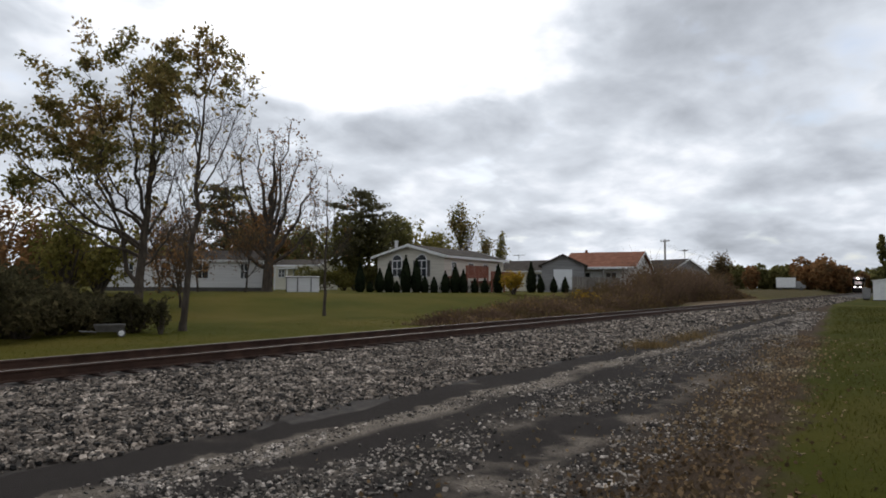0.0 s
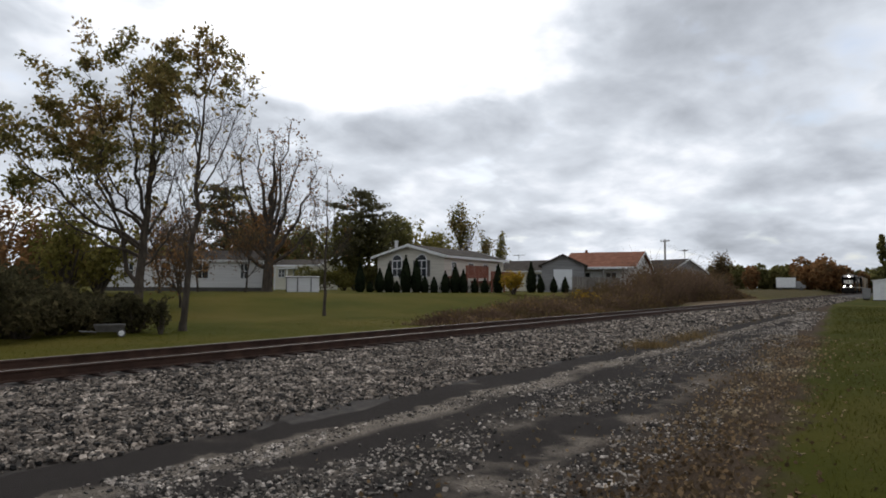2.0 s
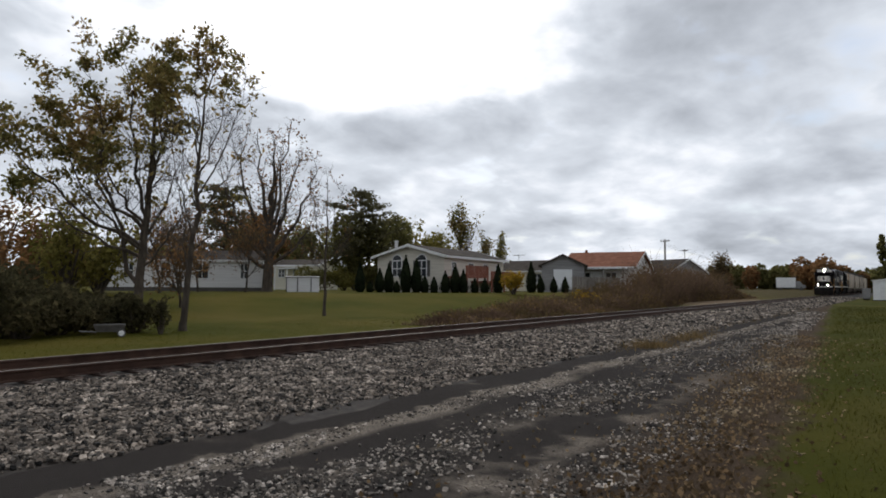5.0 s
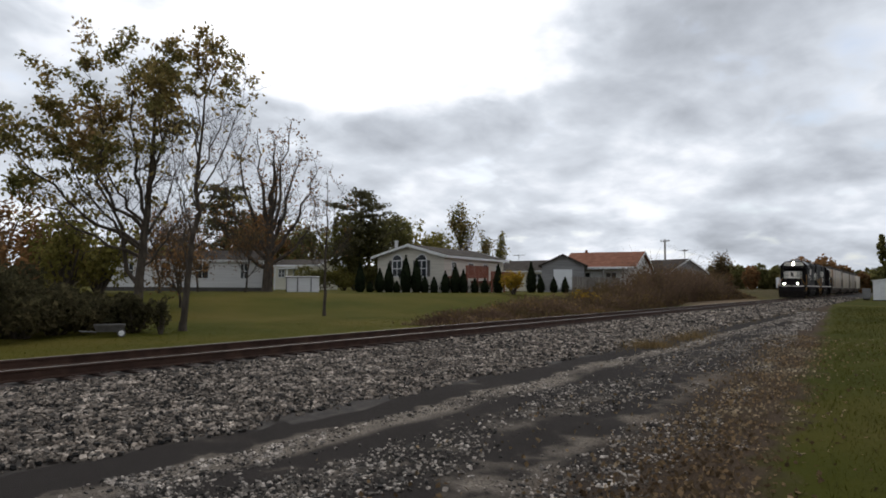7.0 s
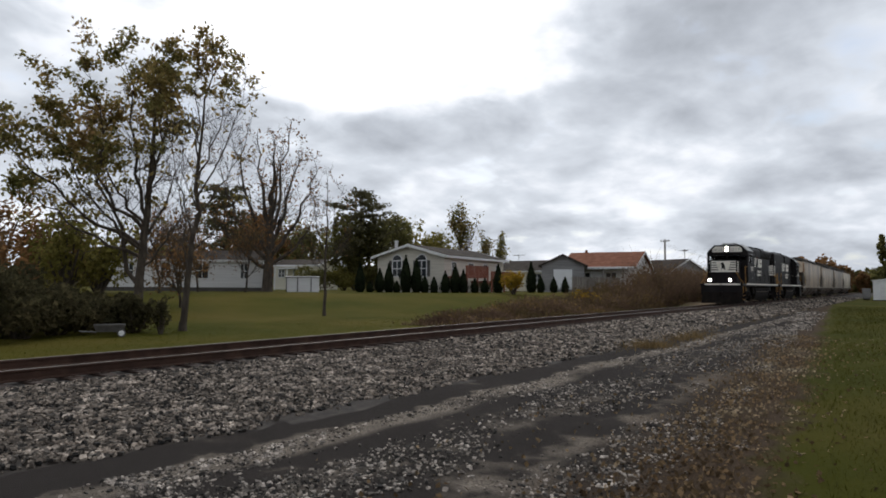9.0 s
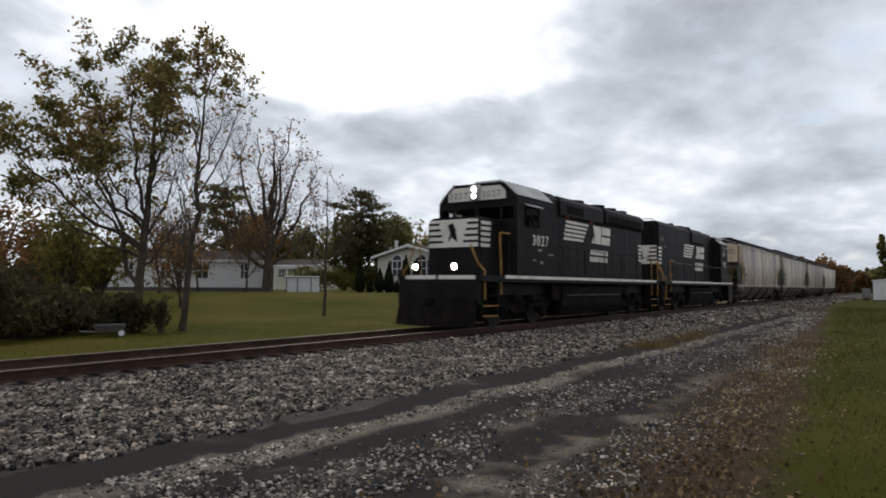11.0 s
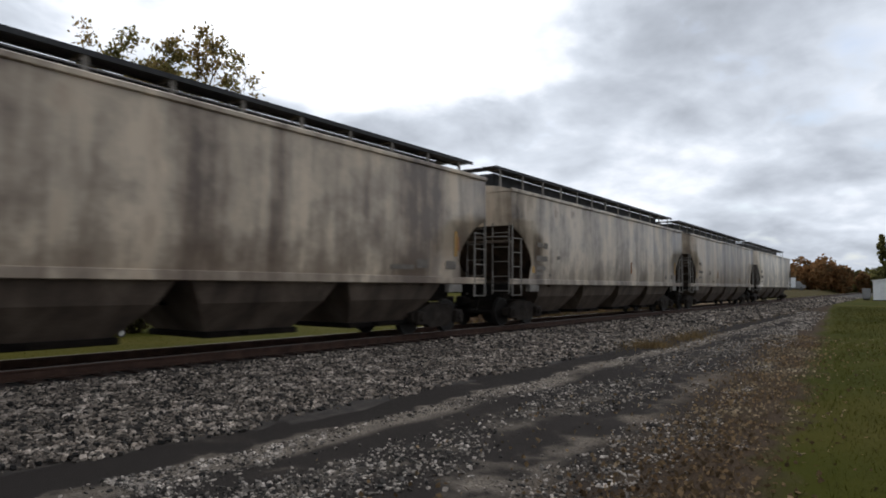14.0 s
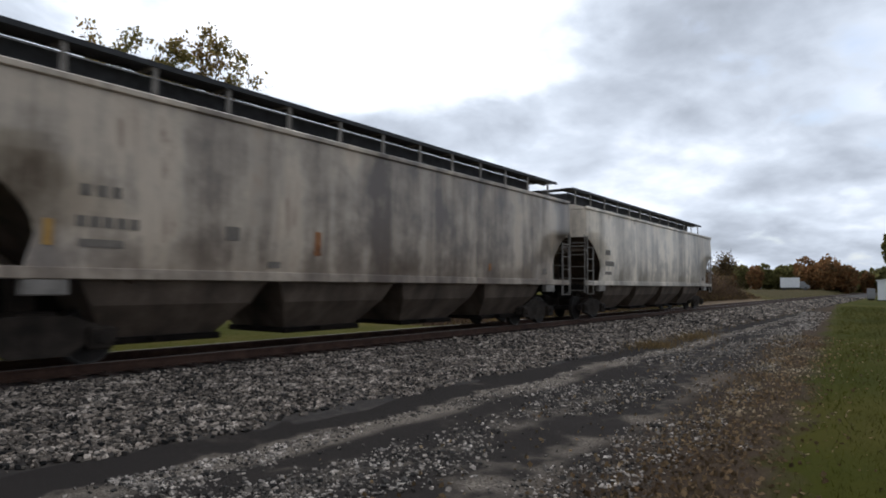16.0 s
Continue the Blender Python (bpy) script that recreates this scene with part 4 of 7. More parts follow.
def make_trees():
    # the broad tree, leafiest along its upper and northern edge
    limbed_tree("tree", "broad half-bare autumn tree with olive and russet leaves", 17.2, 29.3, 0.24, (0.7, 12.0),
                ((1.5, -2.3, 11.2, 0.5), (2.9, -4.6, 6.0, 0.8), (4.2, -3.6, 10.0, -1.0), (4.8, -0.7, 12.2, 1.2), (3.8, 1.8, 8.2, 0.4), (6.0, 1.3, 11.9, -0.6),
                 (2.5, 2.0, 5.8, -1.2), (3.4, -5.6, 8.4, -0.6), (4.5, -2.0, 8.8, 2.6), (5.2, 0.8, 10.0, -2.4), (3.2, -3.0, 7.6, -2.4)),
                10000, 0.135, M_LEAF_CROWN, 31, lambda a, z: 0.02 + 0.98 * smoothstep(6.2, 11.2, z - 0.6 * a), 13, 0.17, 7)
    limbed_tree("tree", "tall slender tree with few leaves near the top", 14.35, 21.45, 0.13, (0.75, 10.3),
                ((4.2, 2.3, 8.0, 0.3), (4.9, 1.9, 9.2, -0.5), (5.6, 1.4, 9.8, 0.4), (3.0, 1.8, 5.0, -0.3), (3.4, -0.6, 7.9, 0.6), (6.0, 0.2, 9.9, -0.8), (1.2, -0.2, 6.6, -0.5)),
                1300, 0.105, M_LEAF_CROWN, 34, lambda a, z: 0.03 + 0.9 * smoothstep(8.0, 10.2, z), 9, 0.13, 5)
    limbed_tree("tree", "thick-trunked bare autumn tree in front of the mobile home", 37.5, 44.3, 0.46, (0.5, 12.4),
                ((2.6, -4.0, 10.4, 0.5), (3.0, -2.7, 12.3, -1.0), (4.2, -0.9, 13.2, 1.0), (3.2, 1.3, 13.4, -0.8), (3.6, 2.4, 12.6, 1.2), (2.8, 3.8, 10.4, -0.6), (2.2, 3.9, 6.8, 0.8),
                 (2.0, -4.2, 6.6, -1.0), (5.0, 0.8, 12.0, 2.4)), 1500, 0.15, M_LEAF_BROWN, 21, None, 5, 0.25, 4)
    limbed_tree("tree", "small bare lawn tree with thin trunk", 25.45, 25.45, 0.095, (0.1, 7.4),
                ((2.6, -1.4, 6.4, 0.2), (3.2, -0.8, 7.2, -0.5), (3.4, 0.7, 7.0, 0.5), (2.8, 1.5, 5.9, -0.2), (2.4, -1.4, 4.1, 0.4), (2.5, 1.2, 4.4, 0.6)), 160, 0.1, M_LEAF_BROWN, 1, None, 4, 0.2, 4)
    clumped("bush", "thin dark shrub at the end of the bushes", "bush", 12.94, 20.57, 0.45, 0.45, 1.35, 300, 0.085, M_BUSHDARK, 89, lobes=7, group="dark bushes")
    pine("old dark pine with flat open tiers behind the houses", 56.2, 50.6, 11.0, 4.6, 201)
    pine("dark pine behind the mobile home", 45.0, 60.2, 11.0, 3.6, 202)
    # leafy trees behind the houses
    for i, (x, y, h, rx, mat, n, leaf) in enumerate(((57.63, 71.71, 9.6, 3.4, M_LEAF_BROWN, 2800, 0.27), (64.0, 76.0, 11.0, 4.6, M_LEAF_BROWN, 3600, 0.32), (67.49, 73.79, 8.8, 4.2, M_LEAF_GREEN, 2600, 0.3),
                                                    (72.0, 76.0, 9.5, 4.4, M_LEAF_GREEN, 3400, 0.34), (56.5, 51.5, 8.4, 3.4, M_LEAF_GREEN, 4200, 0.27), (62.5, 51.0, 9.4, 3.0, M_LEAF_GREEN, 3000, 0.27),
                                                    (69.0, 52.5, 9.8, 2.8, M_LEAF_YGREEN, 2500, 0.27), (76.0, 54.5, 9.2, 2.6, M_LEAF_YGREEN, 2000, 0.27))):
        clumped("tree", {M_LEAF_BROWN: "russet autumn tree behind the houses", M_LEAF_GREEN: "dark green tree behind the houses", M_LEAF_YGREEN: "yellow-green tree behind the houses"}[mat],
                "tree", x, y, rx, rx, h, n, leaf, mat, 40 + i, lobes=12, base=h * 0.08, group="trees")
    tree("tree", "tall narrow poplar with thin foliage", 85.3, 55.9, 14.2, 0.25, 0.36, 4, [8, 5, 3, 2], 0.3, 0.9, 1300, 0.24, M_LEAF_OLIVE, 31, cluster=0.4, squash=0.62)
    tree("tree", "slim half-bare tree behind the beige house", 88.0, 53.5, 9.4, 0.18, 0.35, 4, [7, 4, 3, 2], 0.3, 0.9, 600, 0.24, M_LEAF_OLIVE, 33, cluster=0.3, squash=0.5)
    tree("tree", "slim half-bare tree behind the beige house", 90.5, 52.2, 9.2, 0.18, 0.35, 4, [7, 4, 3, 2], 0.3, 0.9, 600, 0.24, M_LEAF_YGREEN, 34, cluster=0.3, squash=0.5)
    # thin understorey before the mobile home
    for i, (x, y, h, rx, n) in enumerate(((23.0, 48.0, 5.2, 2.4, 1000), (20.5, 46.0, 4.6, 2.2, 1100))):
        clumped("tree", "thin russet understorey tree near the mobile home", "tree", x, y, rx, rx, h, n, 0.17, M_LEAF_BROWN, 110 + i, lobes=12, base=h * 0.3, group="trees")
    for x, y, h, seed in ((29.5, 43.5, 7.2, 51), (33.5, 42.0, 6.4, 52), (25.0, 40.0, 6.0, 53), (21.4, 32.2, 4.6, 54), (27.4, 41.2, 6.6, 55), (31.0, 44.5, 6.0, 56)):
        tree("tree", "thin bare understorey tree near the mobile home", x, y, h, 0.09, 0.6, 4, [7, 4, 3, 2], 0.25, 0.4, 1100, 0.1, M_LEAF_BROWN, seed, cluster=0.3, squash=1.1)
    # small trees and bushes at the lawn's far left
    for i, (x, y, h, rx, mat, n) in enumerate(((16.5, 44.5, 6.2, 2.6, M_LEAF_BROWN, 2200), (19.2, 40.5, 5.2, 2.2, M_LEAF_YGREEN, 1700), (21.5, 41.0, 4.4, 2.0, M_LEAF_YGREEN, 1300), (12.0, 41.0, 5.6, 2.6, M_LEAF_GREEN, 2200),
                                              (14.0, 36.5, 3.6, 2.0, M_LEAF_BROWN, 2400))):
        clumped("tree", "small leafy autumn tree at the lawn's edge", "tree", x, y, rx, rx, h, n, 0.18, mat, 60 + i, lobes=14, group="trees")
    for i, (x, y, h, rx, n) in enumerate(((7.4, 20.9, 2.3, 1.7, 4200), (9.2, 22.0, 2.1, 1.6, 3800), (10.6, 22.8, 1.7, 1.5, 3400), (12.3, 24.0, 1.6, 1.4, 3000), (6.0, 22.5, 2.9, 1.8, 4000), (10.2, 25.0, 2.4, 1.8, 3600), (13.8, 25.6, 1.5, 1.2, 2400), (12.67, 21.78, 1.35, 1.1, 2200))):
        clumped("bush", "dark dense bush at the edge of the lawn", "bush", x, y, rx, rx * 0.8, h, n, 0.1, M_BUSHDARK, 80 + i, lobes=10, group="dark bushes")
    for i, (x, y, h, rx, mat) in enumerate(((51.0, 53.0, 2.6, 2.2, M_LEAF_GREEN), (53.5, 50.5, 2.3, 2.0, M_LEAF_YGREEN), (56.0, 48.5, 2.6, 2.2, M_LEAF_GREEN), (58.5, 46.0, 2.8, 2.0, M_LEAF_GREEN))):
        clumped("bush", "overgrown green bush between the houses", "bush", x, y, rx, rx, h, 1500, 0.2, mat, 130 + i, lobes=8, group="bushes between the houses")
    clumped("tree", "narrow dark tree beside the grass", "tree", 140.0, 2.2, 1.5, 1.5, 11.0, 2600, 0.4, M_LEAF_GREEN, 140, lobes=10, base=1.0, group="trees")
    clumped("bush", "golden-leaved bush beside the track brush", "bush", 48.2, 26.5, 1.2, 1.0, 2.0, 1100, 0.12, M_LEAF_YELLOW, 91, lobes=12, upright=0.6)
    clumped("bush", "yellowing bush beside the track brush", "bush", 47.0, 19.6, 1.3, 1.0, 1.3, 420, 0.11, M_LEAF_YELLOW, 92, lobes=10, upright=0.5)
    clumped("bush", "yellowing bush beside the track brush", "bush", 51.5, 19.8, 2.2, 1.0, 1.6, 900, 0.12, M_THICKET, 93, lobes=12, upright=0.4)
    tree("tree", "ragged dead-topped shrub tree by the track", 93.0, 19.8, 5.6, 0.22, 0.5, 4, [6, 4, 3, 2], 0.2, 0.6, 1300, 0.2, M_THICKET, 36, cluster=0.4, squash=0.7)
    clumped("bush", "brown tangled shrub by the track", "bush", 90.0, 20.5, 3.0, 2.2, 2.8, 2600, 0.17, M_THICKET, 94, lobes=10)


make_trees()


def cedar_mesh(h, r, seed):
    rs = np.random.RandomState(seed)
    n = 1100
    z = rs.uniform(0.02, 1, n) ** 1.1
    a = rs.uniform(0, 2 * math.pi, n)
    q = r * np.clip(np.minimum((1 - z) * 1.7, 0.55 + z * 2.4), 0.02, 1.0) * (0.86 + 0.2 * np.sin(a * 5 + z * 9)) * rs.uniform(0.75, 1.05, n)
    return np.stack([np.cos(a) * q, np.sin(a) * q, z * h], 1)


def make_cedars():
    kinds = []
    for v in range(3):
        e = empty("cedar", pose(42.35, 38.15, ground_z(42.35, 38.15)), "slim dark green clipped cedar in the hedge row", "cedar", "hedge cedars")
        bm = bmesh.new()
        prof = [(0.0, 0.22), (0.12, 0.40), (0.45, 0.40), (0.75, 0.26), (0.97, 0.02)]
        for (za, ra), (zb, rb) in zip(prof, prof[1:]):
            tube(bm, (0, 0, za * 3), (0, 0, zb * 3), ra, rb, 9, False)
        part("core", bm, M_CEDAR, e)
        leaves_mesh("sprays", cedar_mesh(3.0, 0.5, 70 + v), np.full(1100, 0.11), M_CEDAR, e, 70 + v, 0.55)
        kinds.append(e)
    rows = ((42.35, 38.15, 2.5), (42.92, 37.51, 1.0), (43.45, 36.89, 2.1), (43.95, 36.30, 2.5), (44.38, 35.77, 1.05), (44.86, 35.17, 3.2), (45.42, 34.44, 2.95), (45.85, 33.86, 1.5),
            (46.31, 33.23, 1.4), (46.87, 32.44, 1.9), (47.36, 31.72, 2.5), (47.74, 31.15, 2.0), (48.26, 30.33, 1.3), (48.72, 29.59, 1.3), (49.31, 28.60, 2.5), (55.09, 28.45, 2.9), (55.49, 27.67, 1.6), (56.0, 26.6, 1.5), (56.44, 25.67, 1.5))
    for i, (x, y, h) in enumerate(rows):
        m = pose(x, y, ground_z(x, y) - 0.02, 0, 0, i * 47)
        if i < 3:
            c = kinds[i]
            c.matrix_basis = m
        else:
            c = copy_thing(kinds[i % 3], m)
        s = h / 3.0
        c.scale = (0.55 + 0.5 * s, 0.55 + 0.5 * s, s)


make_cedars()


def stalks(name, label, category, xs, ys, hs, width, mat, seed, lean=0.3):
    """Thin upright stems as slender folded blades."""
    rs = np.random.RandomState(seed)
    k = len(xs)
    z = np.array([max(ground_z(x, y), bed_z(y)) if 6 < y < 15.3 else ground_z(x, y) for x, y in zip(xs, ys)]) - 0.02
    base = np.stack([xs, ys, z], 1)
    a = rs.uniform(0, 2 * math.pi, k)
    side = np.stack([np.cos(a), np.sin(a), np.zeros(k)], 1) * (width * rs.uniform(0.6, 1.3, k))[:, None]
    tilt = rs.normal(size=(k, 3)) * lean
    tilt[:, 2] = 1
    mid = base + tilt * (hs * 0.55)[:, None]
    tip = mid + (tilt + rs.normal(size=(k, 3)) * lean * 0.8) * (hs * 0.45)[:, None]
    pts = np.stack([base - side, base + side, mid + side * 0.8, mid - side * 0.8, tip], 1).reshape(-1, 3)
    i = np.arange(k) * 5
    faces = [tuple(f) for f in np.stack([i, i + 1, i + 2, i + 3], 1).tolist()] + [tuple(f) for f in np.stack([i + 3, i + 2, i + 4], 1).tolist()]
    ob = mesh_of(name, pts.tolist(), faces, mat)
    return tagged(ob, label, category, kind="stuff")


def make_brush():
    rs = np.random.RandomState(14)
    xs, ys, hs = [], [], []
    for k in range(20000):
        x = 22 + 4 * rs.uniform() + (rs.uniform() ** 1.15) * 78
        y = rs.uniform(16.2 + 1.3 * smoothstep(56, 66, x), 17.6 + 3.2 * smoothstep(27, 42, x) + 2.0 * smoothstep(55, 80, x))
        top = 0.2 + 0.35 * smoothstep(22, 25, x) + 0.35 * smoothstep(26, 34, x) + 1.95 * smoothstep(44, 66, x)
        top *= 1 - 0.85 * smoothstep(80, 103, x)
        lump = 0.6 + 0.8 * (0.5 + noise.noise((x * 0.35, y * 0.5, 3.0)))
        edge = min(1.0, (y - 15.9 - 1.3 * smoothstep(56, 66, x)) / 1.5)
        xs.append(x), ys.append(y), hs.append(max(0.12, top * lump * edge * rs.uniform(0.45, 1.1)))
    xs, ys, hs = np.array(xs), np.array(ys), np.array(hs)
    stalks("brush", "tangled dry brown brush along the far side of the track", "brush", xs, ys, hs, 0.02, M_DRY, 15, 0.6)
    for name, label, mat, k, size in (("brush_leaves", "withered brown leaves in the trackside brush", M_DRY, 24000, 0.06),
                                      ("thicket_leaves", "olive-brown leaves of the trackside thicket", M_THICKET, 52000, 0.066)):
        pick = rs.randint(0, len(xs), k)
        clump = np.array([noise.noise((a * 0.6, b * 0.8, 9.0)) for a, b in zip(xs[pick], ys[pick])])
        pick = pick[(clump > -0.05) if mat is M_THICKET else (clump < 0.15)]
        k = len(pick)
        c = np.stack([xs[pick] + rs.normal(size=k) * 0.3, ys[pick] + rs.normal(size=k) * 0.3,
                      np.array([ground_z(a, b) for a, b in zip(xs[pick], ys[pick])]) + hs[pick] * rs.uniform(0.15, 0.95, k)], 1)
        tagged(leaves_mesh(name, c, size * rs.uniform(0.6, 1.5, k) * (1 + xs[pick] / 90), mat, None, 16), label, "brush", kind="stuff")
    # dry weeds at the toe of the near ballast and in the lane
    k = 2600
    xs = np.concatenate([rs.uniform(16, 60, 1500) + 300 * (rs.uniform(0, 1, 1500) < 0.75), rs.normal(18.6, 0.5, 600), rs.normal(23, 1.2, 500)])
    ys = np.concatenate([rs.normal(6.2, 0.22, 1500), rs.normal(5.9, 0.3, 600), rs.normal(6.0, 0.3, 500)])
    stalks("weeds", "low dry golden weeds along the gravel's edge", "weeds", xs, ys, rs.uniform(0.06, 0.26, k), 0.008, M_DRYGOLD, 17, 0.4)


make_brush()


def make_woods():
    """Far mixed woods that close the view down the track."""
    rs = np.random.RandomState(21)
    for name, label, mat, spots in (
            ("woods", "far dull green woods along the horizon", M_LEAF_GREEN, [(rs.uniform(250, 300), rs.uniform(-150, 62), rs.uniform(6.5, 9.0)) for k in range(170)]
             + [(rs.uniform(120, 260), rs.uniform(66, 130), rs.uniform(5, 7.5)) for k in range(50)]
             + [(rs.uniform(10, 150), rs.uniform(112, 150), rs.uniform(5, 8)) for k in range(70)]),
            ("autumn_woods", "far russet and orange autumn trees", M_LEAF_BROWN, [(rs.uniform(235, 255), rs.uniform(16, 30), rs.uniform(8.0, 11.5)) for k in range(8)]
             + [(rs.uniform(230, 290), rs.uniform(-120, 60), rs.uniform(5, 8.0)) for k in range(30)])):
        c, s = [], []
        for x, y, h in spots:
            n = 260
            v = rs.normal(size=(n, 3))
            v /= np.linalg.norm(v, axis=1)[:, None]
            v *= (rs.uniform(0.3, 1, n) ** 0.4)[:, None]
            c.append(v * np.array([h * 0.34, h * 0.34, h * 0.5]) + np.array([x, y, h * 0.52 + ground_z(x, y)]))
            s.append(rs.uniform(0.5, 1.3, n))
        tagged(leaves_mesh(name, np.concatenate(c), np.concatenate(s), mat, None, 22), label, "woods", kind="stuff")


make_woods()


def make_grass():
    rs = np.random.RandomState(31)

    def edge(x):
        return 0.30 + 0.072 * x
    # near lawn at the verge
    xs, ys = [], []
    while len(xs) < 70000:
        x = 3.5 + 66 * rs.uniform() ** 2.8 if rs.uniform() < 0.8 else rs.uniform(-9, 3.5)
        y = edge(x) - 0.05 + rs.normal() * 0.25 - rs.uniform() ** 1.0 * min(9.0, max(3.5, 0.5 * x))
        if rs.uniform() < 0.4 + 0.6 * smoothstep(edge(x) + 0.4, edge(x) - 0.4, y) or y < edge(x) - 0.3:
            xs.append(x), ys.append(y)
    xs, ys = np.array(xs), np.array(ys)
    stalks("lawn_grass", "short green grass of the near lawn", "grass", xs, ys, rs.uniform(0.03, 0.10, len(xs)) * (1 + np.minimum(xs, 40) / 40), 0.0055, M_BLADE, 32, 0.5)
    # mown grass beyond the track
    xs = np.concatenate([rs.uniform(6, 40, 22000)])
    ys = 15.0 + rs.uniform(0, 1, 22000) ** 1.6 * 9
    stalks("far_grass", "mown lawn grass beyond the track", "grass", xs, ys, rs.uniform(0.02, 0.05, 22000), 0.012, M_BLADE_DRY, 33, 0.5)
    # fallen leaves over the verge and lawn
    k = 7600
    xs = np.where(rs.uniform(0, 1, k) < 0.15, rs.uniform(-9, 4, k), 3.8 + 22 * rs.uniform(0, 1, k) ** 1.5)
    ys = edge(xs) + 0.8 + rs.normal(size=k) * 0.42
    thin = rs.uniform(0, 1, k) < 0.06
    ys[thin] -= rs.uniform(0.8, 2.5, thin.sum())
    far = rs.uniform(0, 1, k) < 0.08
    ys[far] += rs.uniform(0.5, 2.5, far.sum())
    c = np.stack([xs, ys, np.full(k, 0.028) + rs.uniform(-0.01, 0.03, k)], 1)
    tagged(leaves_mesh("fallen_leaves", c, 0.036 * rs.uniform(0.5, 1.6, k), M_FALLEN, None, 34, 0.0, 1.3), "scattered dry fallen leaves on the verge", "leaves", kind="stuff")
    # loose stones over the lane
    k = 48000
    xs = np.where(rs.uniform(0, 1, k) < 0.2, rs.uniform(-10, 3, k), 3.0 + 50 * rs.uniform(0, 1, k) ** 1.9)
    ys = rs.uniform(1.4, 5.55, k)
    ys += np.maximum(0, edge(xs) + 1.0 - ys) * rs.uniform(0.8, 1.6, k) * (xs > 8)
    dens = np.array([0.45 + 2.2 * noise.noise((x * 0.35, y * 1.1, 7.0)) + 0.6 * math.exp(-((y - 3.9) / 0.45) ** 2) + 0.25 * math.exp(-((y - 5.3) / 0.25) ** 2) - 0.35 * math.exp(-((y - 4.75) / 0.25) ** 2) for x, y in zip(xs, ys)])
    keep = rs.uniform(0, 1, k) < np.clip(dens, 0.03, 1)
    xs, ys = xs[keep], ys[keep]
    sz = (0.014 + 0.028 * rs.uniform(0, 1, len(xs)) ** 3) * (1 + np.maximum(0, xs - 14) / 25)
    scatter_stones("lane_stones", np.stack([xs, ys, np.full(len(xs), 0.004) + 0.05 * np.array([noise.noise((x * 0.5, y * 0.9, 1.3)) for x, y in zip(xs, ys)]), sz], 1), M_LANESTONE,
                   "loose pale stones scattered over the lane", "gravel", 0.55)


M_BLADE = leaf_mat("grass_blades", [(0.026, 0.031, 0.003), (0.043, 0.046, 0.005), (0.06, 0.055, 0.008), (0.09, 0.068, 0.02)])
M_LANESTONE = material("pale_lane_stone", [(0.10, 0.085, 0.070), (0.24, 0.205, 0.172), (0.48, 0.425, 0.37)], 3.0, 0.9, 0, 0.2, vary=0.95, island=True)
M_BLADE_DRY = leaf_mat("yellowing_grass_blades", [(0.046, 0.051, 0.005), (0.066, 0.066, 0.008), (0.10, 0.082, 0.017)], 0.15)
M_FALLEN = leaf_mat("dry_fallen_leaves", [(0.09, 0.055, 0.03), (0.2, 0.14, 0.08), (0.42, 0.36, 0.26)], 0.65)
make_grass()
# ---- train ----
M_BLACK = material("black_loco_paint", [(0.008, 0.0067, 0.0068), (0.0125, 0.0105, 0.0105), (0.021, 0.0175, 0.017)], 1.2, 0.55, 0, 0.05, spec=0.09, stretch=(1, 1, 0.25))
M_UNDER = material("grimy_black_steel", [(0.005, 0.0040, 0.0034), (0.009, 0.0070, 0.0058), (0.018, 0.0135, 0.0105)], 2.5, 0.9, 0.0, 0.3, spec=0.1)
M_WHITE = material("white_marking_paint", [(0.60, 0.55, 0.47), (0.76, 0.71, 0.62), (0.84, 0.79, 0.70)], 2.0, 0.6, 0, 0.05)
M_ROOF = material("weathered_cab_roof", [(0.26, 0.26, 0.25), (0.40, 0.40, 0.39), (0.5, 0.5, 0.49)], 2.0, 0.6, 0, 0.08)
M_ORANGE = material("worn_yellow_rail_paint", [(0.16, 0.075, 0.02), (0.34, 0.17, 0.035), (0.46, 0.25, 0.06)], 5.0, 0.6, 0, 0.1)
M_GLASS = material("cab_glass", [(0.02, 0.022, 0.024), (0.03, 0.032, 0.035)], 1.0, 0.12, 0, 0.0, spec=0.6)
M_CABPANE = material("clear_cab_glass", [(0.80, 0.82, 0.82), (0.88, 0.90, 0.90)], 1.0, 0.1, 0, 0.0, spec=0.5)
M_CABPANE.node_tree.nodes["Principled BSDF"].inputs["Transmission Weight"].default_value = 1.0
M_CABPANE.node_tree.nodes["Principled BSDF"].inputs["IOR"].default_value = 1.05
M_LAMP = material("lamp_glow", [(1.0, 0.93, 0.8), (1.0, 0.95, 0.85)], 1.0, 0.3, 0, 0, glow=((1.0, 0.92, 0.76), 130.0))
M_WHEEL = material("wheel_steel", [(0.012, 0.010, 0.009), (0.03, 0.024, 0.02)], 4.0, 0.7, 0.4, 0.1)
M_TREAD = material("wheel_tread", [(0.04, 0.038, 0.036), (0.08, 0.076, 0.072)], 4.0, 0.5, 0.6, 0.05)
M_GREY = material("grey_number", [(0.22, 0.22, 0.21), (0.32, 0.32, 0.31)], 3.0, 0.6)
M_MARKER = material("orange_red_marker", [(0.20, 0.04, 0.02), (0.30, 0.07, 0.035)], 3.0, 0.5)
M_RED = material("red_stencil", [(0.26, 0.13, 0.09), (0.31, 0.19, 0.14)], 4.0, 0.7)
M_DUSTY = material("dusty_brown_cast_steel", [(0.012, 0.009, 0.0068), (0.025, 0.019, 0.0145), (0.05, 0.039, 0.030)], 2.5, 0.85, 0.0, 0.3, spec=0.2)
